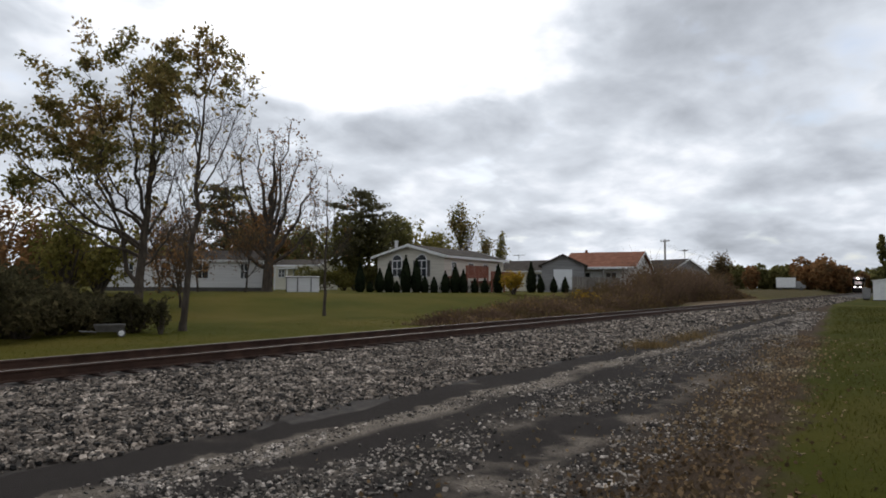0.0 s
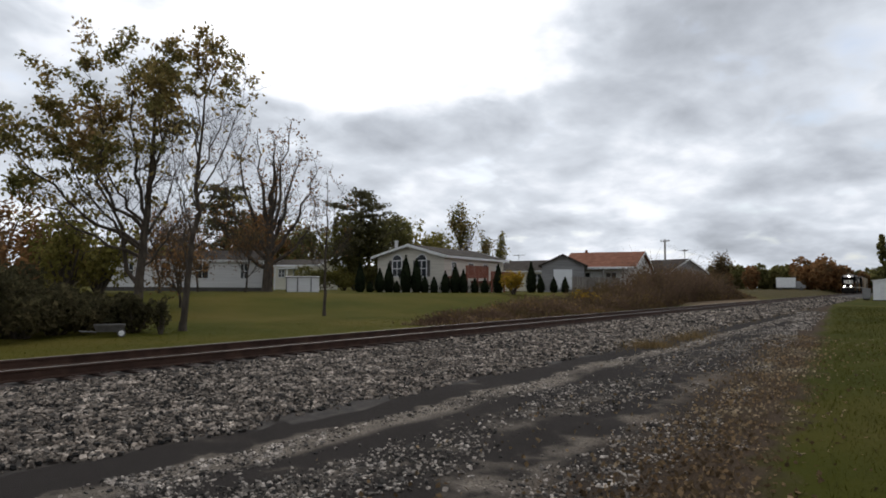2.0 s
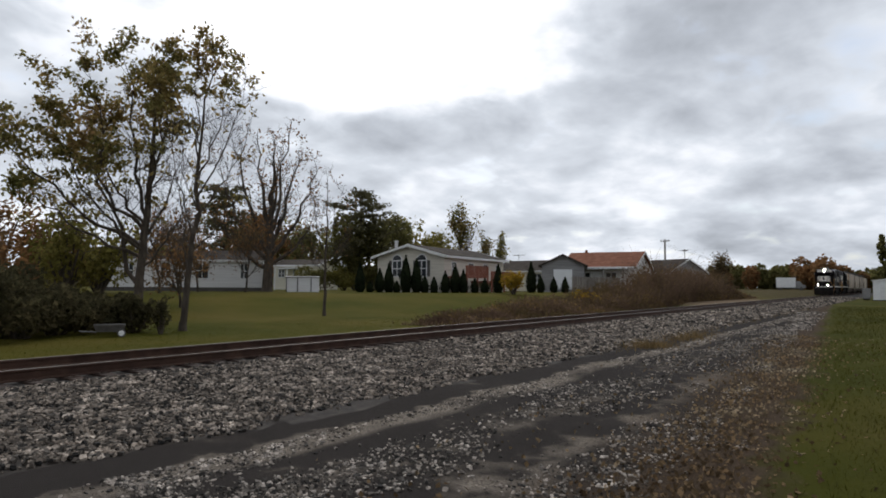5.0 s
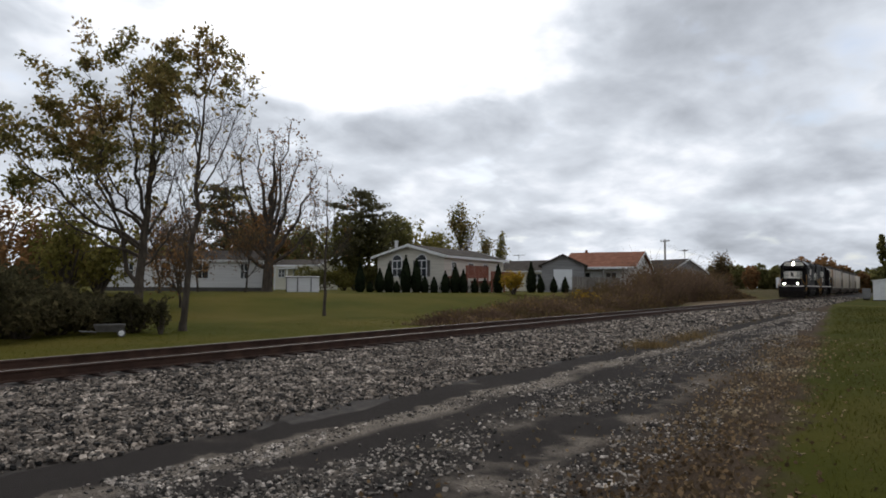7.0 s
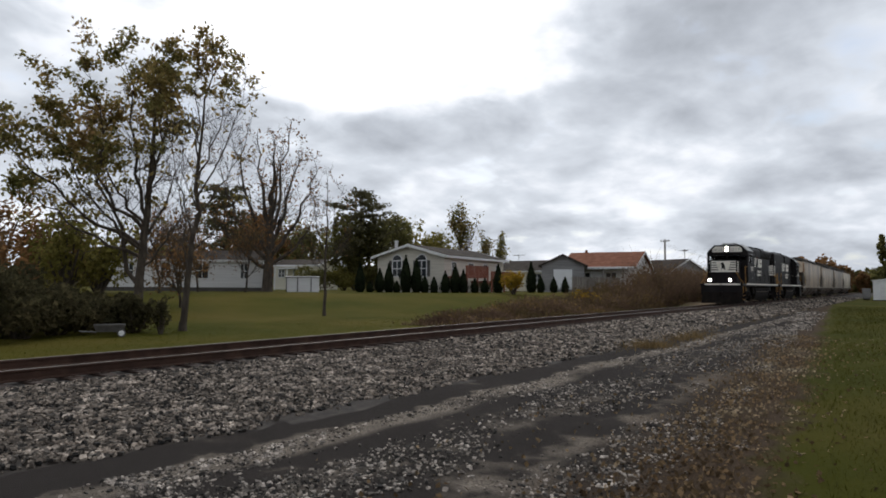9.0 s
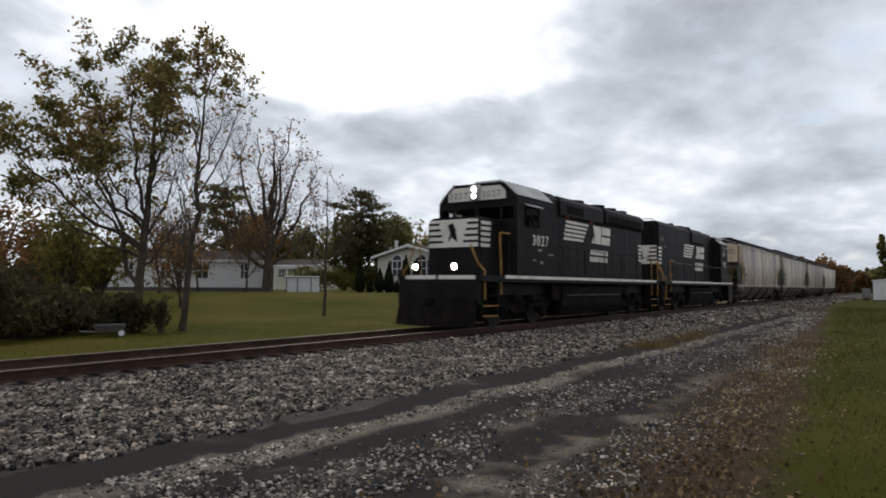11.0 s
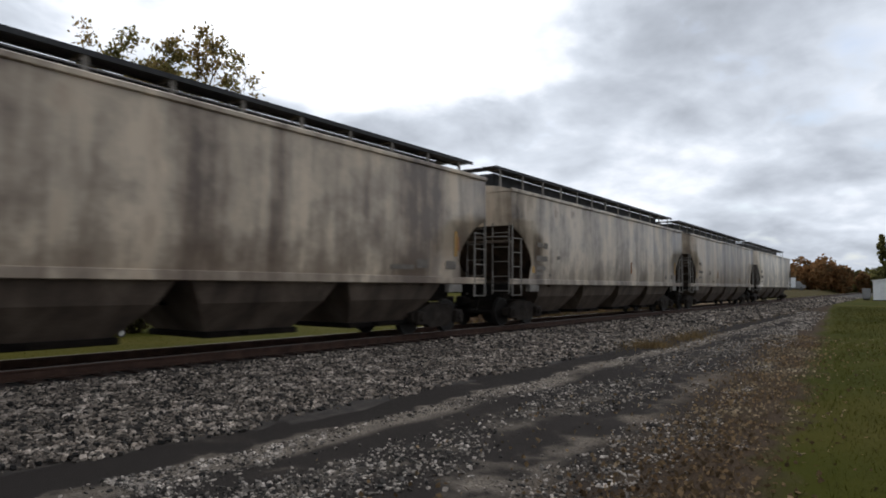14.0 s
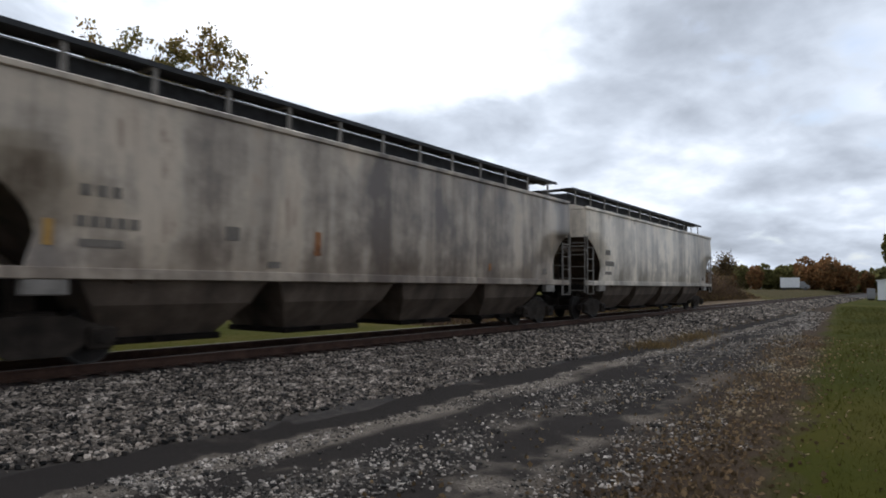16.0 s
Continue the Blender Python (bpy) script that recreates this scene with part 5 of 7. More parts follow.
M_LADDER = material("dirty_grey_steel", [(0.11, 0.097, 0.084), (0.19, 0.17, 0.148), (0.27, 0.245, 0.215)], 2.5, 0.75, 0, 0.1)
train = []
spun = []


def slab(bm, outline, y, depth=0.006):
    """A flat raised shape on the side towards -y, outline in x and z."""
    return prism(bm, outline, y - depth, y + 0.004, "y")


def text_mesh(name, body, size, m, mat, parent, label):
    cu = bpy.data.curves.new(name, "FONT")
    cu.body, cu.size, cu.extrude, cu.align_x, cu.offset, cu.space_character = body, size, 0.004, "LEFT", size * 0.012, 1.3
    tmp = new(name, cu)
    me = bpy.data.meshes.new_from_object(tmp)
    bpy.data.objects.remove(tmp)
    me.transform(m)
    me.materials.clear()
    me.materials.append(mat)
    ob = new(name, me)
    ob.parent = parent
    return tagged(ob, label)


def wheelset(x, r, parent, half=0.75):
    """Two wheels on an axle, about the axle's middle."""
    bm = bmesh.new()
    tube(bm, (0, -half - 0.3, 0), (0, half + 0.3, 0), 0.085, seg=10)
    for s in (-1, 1):
        tube(bm, (0, s * (half + 0.06), 0), (0, s * (half - 0.02), 0), r, r + 0.005, 28)
        tube(bm, (0, s * (half - 0.02), 0), (0, s * (half - 0.06), 0), r + 0.028, r + 0.03, 28)
        for k in range(3):
            a = k * 2.094
            tube(bm, (math.cos(a) * r * 0.55, s * (half + 0.055), math.sin(a) * r * 0.55), (math.cos(a) * r * 0.55, s * (half + 0.07), math.sin(a) * r * 0.55), 0.06, 0.05, 8)
    ob = part("wheelset", bm, M_WHEEL, parent)
    ob.location = (x, 0, r)
    spun.append((ob, x, r))
    for s in (-1, 1):
        bm = bmesh.new()
        n = 28
        ring = [[bm.verts.new((math.cos(2 * math.pi * i / n) * q, s * (half + 0.064), math.sin(2 * math.pi * i / n) * q)) for i in range(n)] for q in (r - 0.004, r - 0.028)]
        for i in range(n):
            bm.faces.new((ring[0][i], ring[0][(i + 1) % n], ring[1][(i + 1) % n], ring[1][i]))
        part("rim", bm, M_TREAD, ob, "bright worn rim of the wheel")
    return ob


def truck(x, base, r, parent, big):
    bm = bmesh.new()
    h = base / 2
    for s in (-1, 1):
        y0, y1 = (0.98, 1.14)
        y0, y1 = (s * y0, s * y1) if s > 0 else (-y1, -y0)
        if big:
            out = [(-h - 0.75, 0.62), (-h - 0.75, 0.78), (-h - 0.35, 0.95), (-0.7, 0.98), (-0.45, 0.86), (0.45, 0.86), (0.7, 0.98), (h + 0.35, 0.95),
                   (h + 0.75, 0.78), (h + 0.75, 0.62), (h + 0.3, 0.60), (h - 0.35, 0.62), (0.65, 0.42), (-0.65, 0.42), (-h + 0.35, 0.62), (-h - 0.3, 0.60)]
        else:
            out = [(-h - 0.3, 0.36), (-h - 0.3, 0.58), (-h + 0.05, 0.66), (-0.45, 0.80), (0.45, 0.80), (h - 0.05, 0.66), (h + 0.3, 0.58), (h + 0.3, 0.36),
                   (h - 0.15, 0.40), (0.42, 0.18), (-0.42, 0.18), (-h + 0.15, 0.40)]
        prism(bm, [(x + a, b) for a, b in out], y0, y1, "y")
        for q in (-h, h):
            box(bm, x + q - 0.19, x + q + 0.19, min(s * 1.1, s * 1.26), max(s * 1.1, s * 1.26), r - 0.2, r + 0.16, 0.03)
            tube(bm, (x + q, s * 1.2, r), (x + q, s * 1.31, r), 0.12, 0.10, 10)
        if big:
            for q in (-0.62, 0.62):
                tube(bm, (x + q - 0.28, s * 1.2, 0.9), (x + q + 0.28, s * 1.2, 0.9), 0.13, seg=10)
            tube(bm, (x - 0.3, s * 1.18, 0.55), (x - 0.3, s * 1.18, 1.0), 0.05, seg=6)
            tube(bm, (x + 0.3, s * 1.18, 0.5), (x + 0.3, s * 1.18, 1.0), 0.05, seg=6)
        else:
            for q in (-0.2, -0.07, 0.07, 0.2):
                tube(bm, (x + q, s * 1.1, 0.3), (x + q, s * 1.1, 0.58), 0.055, seg=8)
    box(bm, x - 0.3, x + 0.3, -1.05, 1.05, 0.5, 0.85, 0.03)
    box(bm, x - 0.2, x + 0.2, -0.5, 0.5, 0.84, 1.42)
    tr = part("truck", bm, M_UNDER if big else M_DUSTY, parent)
    for q in (-h, h):
        wheelset(x + q, r, tr)
    return tr


def coupler(x, s, parent):
    bm = bmesh.new()
    a, b = sorted((x, x + s * 0.42))
    box(bm, a, b, -0.1, 0.1, 0.75, 0.93, 0.02)
    a, b = sorted((x + s * 0.3, x + s * 0.55))
    box(bm, a, b, -0.16, 0.13, 0.7, 0.98, 0.04)
    ob = part("coupler", bm, M_UNDER, parent)
    bm = bmesh.new()
    pipe(bm, [(x, -0.45, 0.9), (x + s * 0.2, -0.45, 0.55), (x + s * 0.5, -0.4, 0.5)], 0.03)
    part("air_hose", bm, M_UNDER, ob)
    return ob


def shade_ring(bm, x0, x1, y, z, r, thick=0.012, n=16):
    """A short hollow tube along x round a lamp's lens."""
    rings = [[bm.verts.new((x, y + math.cos(2 * math.pi * i / n) * q, z + math.sin(2 * math.pi * i / n) * q)) for i in range(n)]
             for x, q in ((x0, r + thick), (x1, r + thick), (x1, r), (x0, r))]
    for a, b in zip(rings, rings[1:] + rings[:1]):
        for i in range(n):
            bm.faces.new((a[i], a[(i + 1) % n], b[(i + 1) % n], b[i]))


def steps(x0, x1, side, parent):
    """A stepwell with four treads under a deck corner, and its hand grips."""
    y = side * 1.5
    bm = bmesh.new()
    a, b = sorted((y - side * 0.33, y - side * 0.36))
    box(bm, x0, x1, a, b, 0.38, 1.5)
    well = part("stepwell", bm, M_BLACK, parent)
    for x in (x0, x1):
        bm = bmesh.new()
        a, b = sorted((y, y - side * 0.325))
        box(bm, x - 0.015, x + 0.015, a, b, 0.38, 1.5)
        part("side_plate", bm, M_BLACK, well)
    for i in range(4):
        bm = bmesh.new()
        z = 0.40 + i * 0.3
        a, b = sorted((y + side * 0.03, y - side * 0.3 - side * 0.02 * i))
        box(bm, x0 + 0.01, x1 - 0.01, a, b, z - 0.015, z + 0.015)
        part("step", bm, M_ORANGE if i in (0, 1) else M_UNDER, well, "yellow-edged steel step" if i < 2 else "")
    return well


def grips(points, parent):
    bm = bmesh.new()
    pipe(bm, points, 0.026, 8)
    return part("grab_rail", bm, M_ORANGE, parent, "worn yellow grab rail")


def handrail(x0, x1, parent, z=2.72, mat=M_UNDER):
    for side in (-1, 1):
        bm = bmesh.new()
        pipe(bm, [(x0, side * 1.5, z), (x1, side * 1.5, z)], 0.013)
        rail = part("handrail", bm, mat, parent)
        n = max(2, int((x1 - x0) / 1.9))
        for i in range(n + 1):
            bm = bmesh.new()
            x = x0 + (x1 - x0) * i / n
            pipe(bm, [(x, side * 1.52, 1.6), (x, side * 1.5, z)], 0.016)
            part("stanchion", bm, M_BLACK, rail)


def arch(half, z0, zs, zt, flat):
    return [(-half, z0), (-half, zs), (-flat, zt), (flat, zt), (half, zs), (half, z0)]


def deck_stripes(x0, x1, parent, n):
    step = (x1 - x0) / n
    for side in (-1, 1):
        for i in range(n):
            bm = bmesh.new()
            a, b = sorted((side * 1.574, side * 1.584))
            box(bm, x0 + i * step, x0 + (i + 1) * step - (0.05 if i < n - 1 else 0), a, b, 1.535, 1.64)
            part("deck_stripe", bm, M_WHITE, parent, "white reflective stripe along the deck edge")


def emblem(x, parent, s=1.0):
    """The maker's side emblem: slanted stripes, two plain blocks and two rows of small bars."""
    y = -0.970
    for i in range(5):
        z1 = 3.88 - i * 0.166
        z0 = z1 - 0.105
        r1, r0 = 2.5 - (3.88 - z1) * 0.86, 2.5 - (3.88 - z0) * 0.86
        l1, l0 = 0.24 - (3.88 - z1) * 0.3, 0.24 - (3.88 - z0) * 0.3
        bm = bmesh.new()
        slab(bm, [(x + l0 * s, z0), (x + r0 * s, z0), (x + r1 * s, z1), (x + l1 * s, z1)], y)
        part("emblem_stripe", bm, M_WHITE, parent, "white slanted stripe of the side emblem")
    for pts in ([(2.78, 3.12), (3.12, 3.12), (3.02, 3.4)], [(2.95, 3.88), (3.9, 3.88), (3.76, 3.12), (3.18, 3.12), (3.14, 3.4)],
                [(4.0, 3.88), (4.95, 3.88), (4.92, 3.54), (3.93, 3.54)], [(3.9, 3.46), (4.9, 3.46), (4.84, 3.12), (3.86, 3.12)]):
        bm = bmesh.new()
        slab(bm, [(x + a * s, b) for a, b in pts], y)
        part("emblem_block", bm, M_WHITE, parent, "plain white block of the side emblem")
    for row, (z, n, a0) in enumerate(((2.64, 7, 2.68), (2.35, 8, 2.58))):
        for i in range(n):
            bm = bmesh.new()
            a = x + (a0 + i * (2.0 / n)) * s
            w = 2.0 / n * 0.74 * s
            slab(bm, [(a, z), (a + w, z), (a + w + 0.03, z + 0.21), (a + 0.03, z + 0.21)], y)
            part("lettering_bar", bm, M_WHITE, parent, "small white lettering bar")


def end_panel(x, half, z0, z1, parent, facing, wrap):
    """White panel with black stripes round a hood end at x; wrap: how far it reaches along the sides."""
    s = facing
    bm = bmesh.new()
    a, b = sorted((x + s * 0.004, x + s * 0.014))
    box(bm, a, b, -half * 0.92, half * 0.92, z0, z1)
    part("end_panel", bm, M_WHITE, parent, "white panel on the hood end")
    for i in range(4):
        za = z0 + (z1 - z0) * (0.16 + i * 0.215)
        for q in (-1, 1):
            bm = bmesh.new()
            a, b = sorted((x + s * 0.014, x + s * 0.02))
            c, e = sorted((q * half * 0.92, q * half * (0.38 + 0.05 * i)))
            box(bm, a, b, c, e, za, za + (z1 - z0) * 0.085)
            part("end_stripe", bm, M_BLACK, parent, "black stripe on the white hood end")
    bm = bmesh.new()
    a, b = sorted((x + s * 0.014, x + s * 0.021))
    mid = (z0 + z1) / 2
    prism(bm, [(-0.16, mid - 0.3), (0.05, mid - 0.12), (0.2, mid - 0.28), (0.12, mid + 0.02), (0.2, mid + 0.26), (0.02, mid + 0.34), (-0.1, mid + 0.12)], a, b, "x")
    part("end_emblem", bm, M_BLACK, parent, "plain dark emblem shape")
    for q in (-1, 1):
        n = 5
        for i in range(n):
            bm = bmesh.new()
            za = z0 + (z1 - z0) * i / n
            zb = za + (z1 - z0) / n * 0.6
            far = wrap * (0.85 + 0.15 * i / n)
            c, e = sorted((q * half + q * 0.012, q * half - q * 0.01))
            prism(bm, [(x - s * 0.05, za), (x - s * far, za), (x - s * (far + 0.05), zb), (x - s * 0.05, zb)], c, e, "y")
            part("side_stripe", bm, M_WHITE, parent, "white stripe wrapping round the hood side")


def fan(x, r, z, parent):
    bm = bmesh.new()
    tube(bm, (x, 0, z - 0.06), (x, 0, z + 0.19), r, r, 20)
    tube(bm, (x, 0, z + 0.19), (x, 0, z + 0.23), r * 0.9, r * 0.4, 20)
    return part("roof_fan", bm, M_UNDER, parent)


def hood_doors(x0, x1, z0, z1, half, parent, n):
    step = (x1 - x0) / n
    for side in (-1, 1):
        for i in range(n):
            bm = bmesh.new()
            a, b = sorted((side * half, side * (half + 0.007)))
            box(bm, x0 + i * step + 0.02, x0 + (i + 1) * step - 0.02, a, b, z0, z1, 0.004)
            door = part("hood_door", bm, M_BLACK, parent)
            if i % 2 == 0:
                bm = bmesh.new()
                a, b = sorted((side * (half + 0.007), side * (half + 0.028)))
                box(bm, x0 + (i + 1) * step - 0.1, x0 + (i + 1) * step - 0.06, a, b, z0 + 0.5, z0 + 0.66)
                part("latch", bm, M_UNDER, door)


def cab(x0, x1, face, parent, number):
    """The crew cab between x0 and x1; face: -1 or 1, the way its windshield looks."""
    bm = bmesh.new()
    prism(bm, arch(1.54, 3.90, 4.18, 4.74, 0.92), x0, x1)
    es = [e for e in bm.edges if e.is_valid and e.calc_face_angle(0) > 0.5 and min(v.co.z for v in e.verts) > 4.0]
    bmesh.ops.bevel(bm, geom=es, offset=0.04, segments=2, affect="EDGES")
    body = part("cab", bm, M_BLACK, parent)

    def panel(name, *size):
        bm = bmesh.new()
        box(bm, *size)
        part(name, bm, M_BLACK, body)
    panel("lower_cab", x0, x1, -1.54, 1.54, 1.62, 3.28)
    for side in (-1, 1):
        c, q = sorted((side * 1.48, side * 1.54))
        panel("window_post", x0, x0 + 0.53, c, q, 3.28, 3.90)
        panel("window_post", x0 + 1.52, x1, c, q, 3.28, 3.90)
    back, front = (sorted((xe, xe + inward * 0.06)) for xe, inward in ((x1, -1), (x0, 1))[::-face])
    panel("rear_wall", *back, -1.48, 1.48, 3.28, 3.90)
    panel("windshield_base", *front, -1.48, 1.48, 3.28, 3.50)
    for a, b in ((-1.48, -1.4), (-0.98, -0.9), (-0.08, 0.08), (0.9, 0.98), (1.4, 1.48)):
        panel("windshield_post", *front, a, b, 3.50, 3.90)
    xf = x0 if face < 0 else x1
    # roof sheets
    for side in (-1, 1):
        bm = bmesh.new()
        v = [(x0 + 0.05, side * 1.50, 4.255), (x1 - 0.05, side * 1.50, 4.255), (x1 - 0.05, side * 0.95, 4.765), (x0 + 0.05, side * 0.95, 4.765)]
        low = [bm.verts.new(p) for p in v]
        up = [bm.verts.new((p[0], p[1] + side * 0.012, p[2] + 0.014)) for p in v]
        for i in range(4):
            bm.faces.new((low[i], low[(i + 1) % 4], up[(i + 1) % 4], up[i]))
        bm.faces.new(up)
        bm.faces.new(low[::-1])
        bmesh.ops.recalc_face_normals(bm, faces=bm.faces)
        part("roof_sheet", bm, M_ROOF, body, "weathered light grey cab roof sheet")
    # side windows with frames
    for side in (-1, 1):
        for i, (a, b) in enumerate(((x0 + 0.55, x0 + 0.98), (x0 + 1.06, x0 + 1.5))):
            bm = bmesh.new()
            c, e = sorted((side * 1.535, side * 1.549))
            box(bm, a, b, c, e, 3.3, 3.88)
            win = part("side_window", bm, M_CABPANE, body, "cab side window")
            bm = bmesh.new()
            c, e = sorted((side * 1.54, side * 1.562))
            for q in ((a - 0.04, a, 3.26, 3.92), (b, b + 0.04, 3.26, 3.92), (a, b, 3.26, 3.30), (a, b, 3.88, 3.92)):
                box(bm, q[0], q[1], c, e, q[2], q[3])
            part("window_frame", bm, M_UNDER, win)
        bm = bmesh.new()
        c, e = sorted((side * 1.545, side * 1.72))
        prism(bm, [(c, 3.98), (e, 3.92), (e, 3.95), (c, 4.02)] if side > 0 else [(e, 3.98), (c, 3.92), (c, 3.95), (e, 4.02)], x0 + 0.5, x0 + 1.55, "x")
        part("sun_visor", bm, M_ROOF, body, "grey awning over the cab window")
    # windshield
    for a, b in ((-1.4, -0.98), (-0.9, -0.08), (0.08, 0.9), (0.98, 1.4)):
        bm = bmesh.new()
        c, e = sorted((xf + face * 0.002, xf + face * 0.014))
        box(bm, c, e, a, b, 3.5, 3.9)
        part("windshield", bm, M_CABPANE, body, "cab windshield pane")
    return body


def lead_locomotive():
    L = 17.1
    e = empty("locomotive", pose(200, TRACK_Y, RAIL_TOP), "black diesel freight locomotive with white stripes and lit headlights", "locomotive", "locomotives")
    bm = bmesh.new()
    box(bm, 0.0, L, -1.57, 1.57, 1.42, 1.62, 0.015)
    box(bm, 1.3, L - 1.3, -1.1, 1.1, 1.0, 1.42)
    part("underframe", bm, M_BLACK, e)
    # front plate with plough
    bm = bmesh.new()
    box(bm, -0.03, 0.1, -1.5, 1.5, 0.75, 1.5)
    part("end_plate", bm, M_BLACK, e)
    bm = bmesh.new()
    box(bm, L - 0.1, L + 0.02, -1.5, 1.5, 0.5, 1.5)
    part("end_plate", bm, M_BLACK, e)
    bm = bmesh.new()
    for s in (-1, 1):
        v = [(-0.05, s * 1.42, 0.95), (-0.42, 0, 0.95), (-0.75, 0, 0.10), (-0.22, s * 1.45, 0.10)]
        a = [bm.verts.new(p) for p in v]
        b = [bm.verts.new((p[0] + 0.06, p[1], p[2])) for p in v]
        for i in range(4):
            bm.faces.new((a[i], a[(i + 1) % 4], b[(i + 1) % 4], b[i]))
        bm.faces.new(a)
        bm.faces.new(b[::-1])
    bmesh.ops.recalc_face_normals(bm, faces=bm.faces)
    part("snow_plough", bm, M_UNDER, e, "black wedge-shaped plough under the front")
    for y0, y1 in ((-1.38, -0.05), (0.05, 1.2)):
        bm = bmesh.new()
        box(bm, -0.04, -0.03, y0, y1, 1.5, 1.62)
        part("front_stripe", bm, M_WHITE, e, "white stripe across the front deck edge")
    coupler(0.0, -1, e)
    coupler(L, 1, e)
    deck_stripes(1.42, L - 0.6, e, 9)
    for side in (-1, 1):
        steps(0.2, 1.1, side, e)
        steps(L - 1.1, L - 0.2, side, e)
        grips([(0.2, side * 1.05, 2.55), (0.24, side * 1.3, 2.0), (0.26, side * 1.53, 1.75), (0.26, side * 1.54, 0.9)], e)
        grips([(1.75, side * 1.54, 2.95), (1.16, side * 1.54, 2.95), (1.12, side * 1.54, 2.85), (1.2, side * 1.54, 2.0), (1.22, side * 1.54, 1.05)], e)
        grips([(L - 0.2, side * 1.54, 2.7), (L - 0.2, side * 1.54, 0.9)], e)
        grips([(L - 1.15, side * 1.54, 2.7), (L - 1.15, side * 1.54, 0.9)], e)
    handrail(1.75, L - 1.2, e)
    # nose
    bm = bmesh.new()
    prism(bm, [(-1.0, 1.62), (-1.0, 3.36), (-0.88, 3.48), (0.88, 3.48), (1.0, 3.36), (1.0, 1.62)], 0.85, 2.3)
    bmesh.ops.bevel(bm, geom=[q for q in bm.edges if q.calc_face_angle(0) > 0.5], offset=0.05, segments=2, affect="EDGES")
    nose = part("nose", bm, M_BLACK, e)
    end_panel(0.85, 1.0, 2.52, 3.4, nose, -1, 0.62)
    crew = cab(2.25, 5.0, -1, e, "3027")
    # number board and lamps over the windshield
    bm = bmesh.new()
    prism(bm, [(-1.12, 4.16), (1.12, 4.16), (1.12, 4.42), (0.9, 4.62), (-0.9, 4.62), (-1.12, 4.42)], 2.20, 2.236)
    board = part("number_board", bm, M_WHITE, crew, "white number panel above the windshield")
    text_mesh("road_number", "3027", 0.30, pose(2.196, -0.22, 4.25, 90, 0, -90), M_GREY, board, "grey road number on the panel")
    text_mesh("road_number", "3027", 0.30, pose(2.196, 1.08, 4.25, 90, 0, -90), M_GREY, board, "grey road number on the panel")
    bm = bmesh.new()
    box(bm, 2.12, 2.2, -0.2, 0.2, 4.14, 4.68, 0.03)
    pod = part("headlight_housing", bm, M_ROOF, crew)
    for z in (4.29, 4.53):
        bm = bmesh.new()
        shade_ring(bm, 2.12, 2.02, 0, z, 0.086)
        part("headlight_rim", bm, M_ROOF, pod)
        bm = bmesh.new()
        tube(bm, (2.12, 0, z), (2.105, 0, z), 0.084, 0.080, 16)
        part("lens", bm, M_LAMP, pod, "lit round headlight lens")
    for y in (-0.66, 0.8):
        bm = bmesh.new()
        tube(bm, (0.1, y, 1.88), (-0.03, y, 1.88), 0.125, 0.125, 14)
        box(bm, 0.0, 0.1, y - 0.05, y + 0.05, 1.62, 1.75)
        shade_ring(bm, -0.03, -0.11, y, 1.88, 0.10)
        pod = part("ditch_light", bm, M_UNDER, e)
        bm = bmesh.new()
        tube(bm, (-0.025, y, 1.88), (-0.045, y, 1.88), 0.10, 0.09, 14)
        part("lens", bm, M_LAMP, pod, "lit lens of the ditch light")
    text_mesh("road_number", "3027", 0.50, pose(3.26, -1.556, 2.68, 90, 0, 0), M_WHITE, crew, "white road number on the cab side")
    for size in ((3.7, 3.95, -1.556, -1.549, 2.48, 2.56), (3.35, 3.5, -1.556, -1.549, 2.16, 2.2), (3.85, 4.05, -1.556, -1.549, 2.06, 2.14), (4.5, 4.85, -1.556, -1.549, 2.38, 2.42)):
        bm = bmesh.new()
        box(bm, *size)
        part("stencil_mark", bm, M_GREY, crew, "small stencilled mark")
    bm = bmesh.new()
    box(bm, 2.9, 4.1, -0.55, 0.55, 4.74, 4.93, 0.06)
    part("roof_unit", bm, M_ROOF, crew, "light grey cooling unit on the cab roof")
    bm = bmesh.new()
    for y in (-0.2, 0, 0.2):
        tube(bm, (4.3, y, 4.86), (3.9, y, 4.88), 0.03, 0.07, 8)
    tube(bm, (4.2, 0, 4.74), (4.2, 0, 4.86), 0.03)
    part("horn", bm, M_UNDER, crew)
    # long hood in three sections
    bm = bmesh.new()
    prism(bm, [(-0.95, 1.62), (-0.95, 4.56), (-0.80, 4.73), (0.80, 4.73), (0.95, 4.56), (0.95, 1.62)], 5.0, 16.25)
    hood = part("hood", bm, M_BLACK, e)
    bm = bmesh.new()
    prism(bm, [(-0.98, 4.0), (-1.08, 4.15), (-1.08, 4.62), (-0.90, 4.79), (0.90, 4.79), (1.08, 4.62), (1.08, 4.15), (0.98, 4.0)], 11.2, 16.2)
    part("radiator_housing", bm, M_BLACK, hood)
    bm = bmesh.new()
    prism(bm, [(-0.97, 3.95), (-1.03, 4.05), (-1.03, 4.58), (-0.86, 4.76), (0.86, 4.76), (1.03, 4.58), (1.03, 4.05), (0.97, 3.95)], 6.6, 11.0)
    part("blower_housing", bm, M_BLACK, hood)
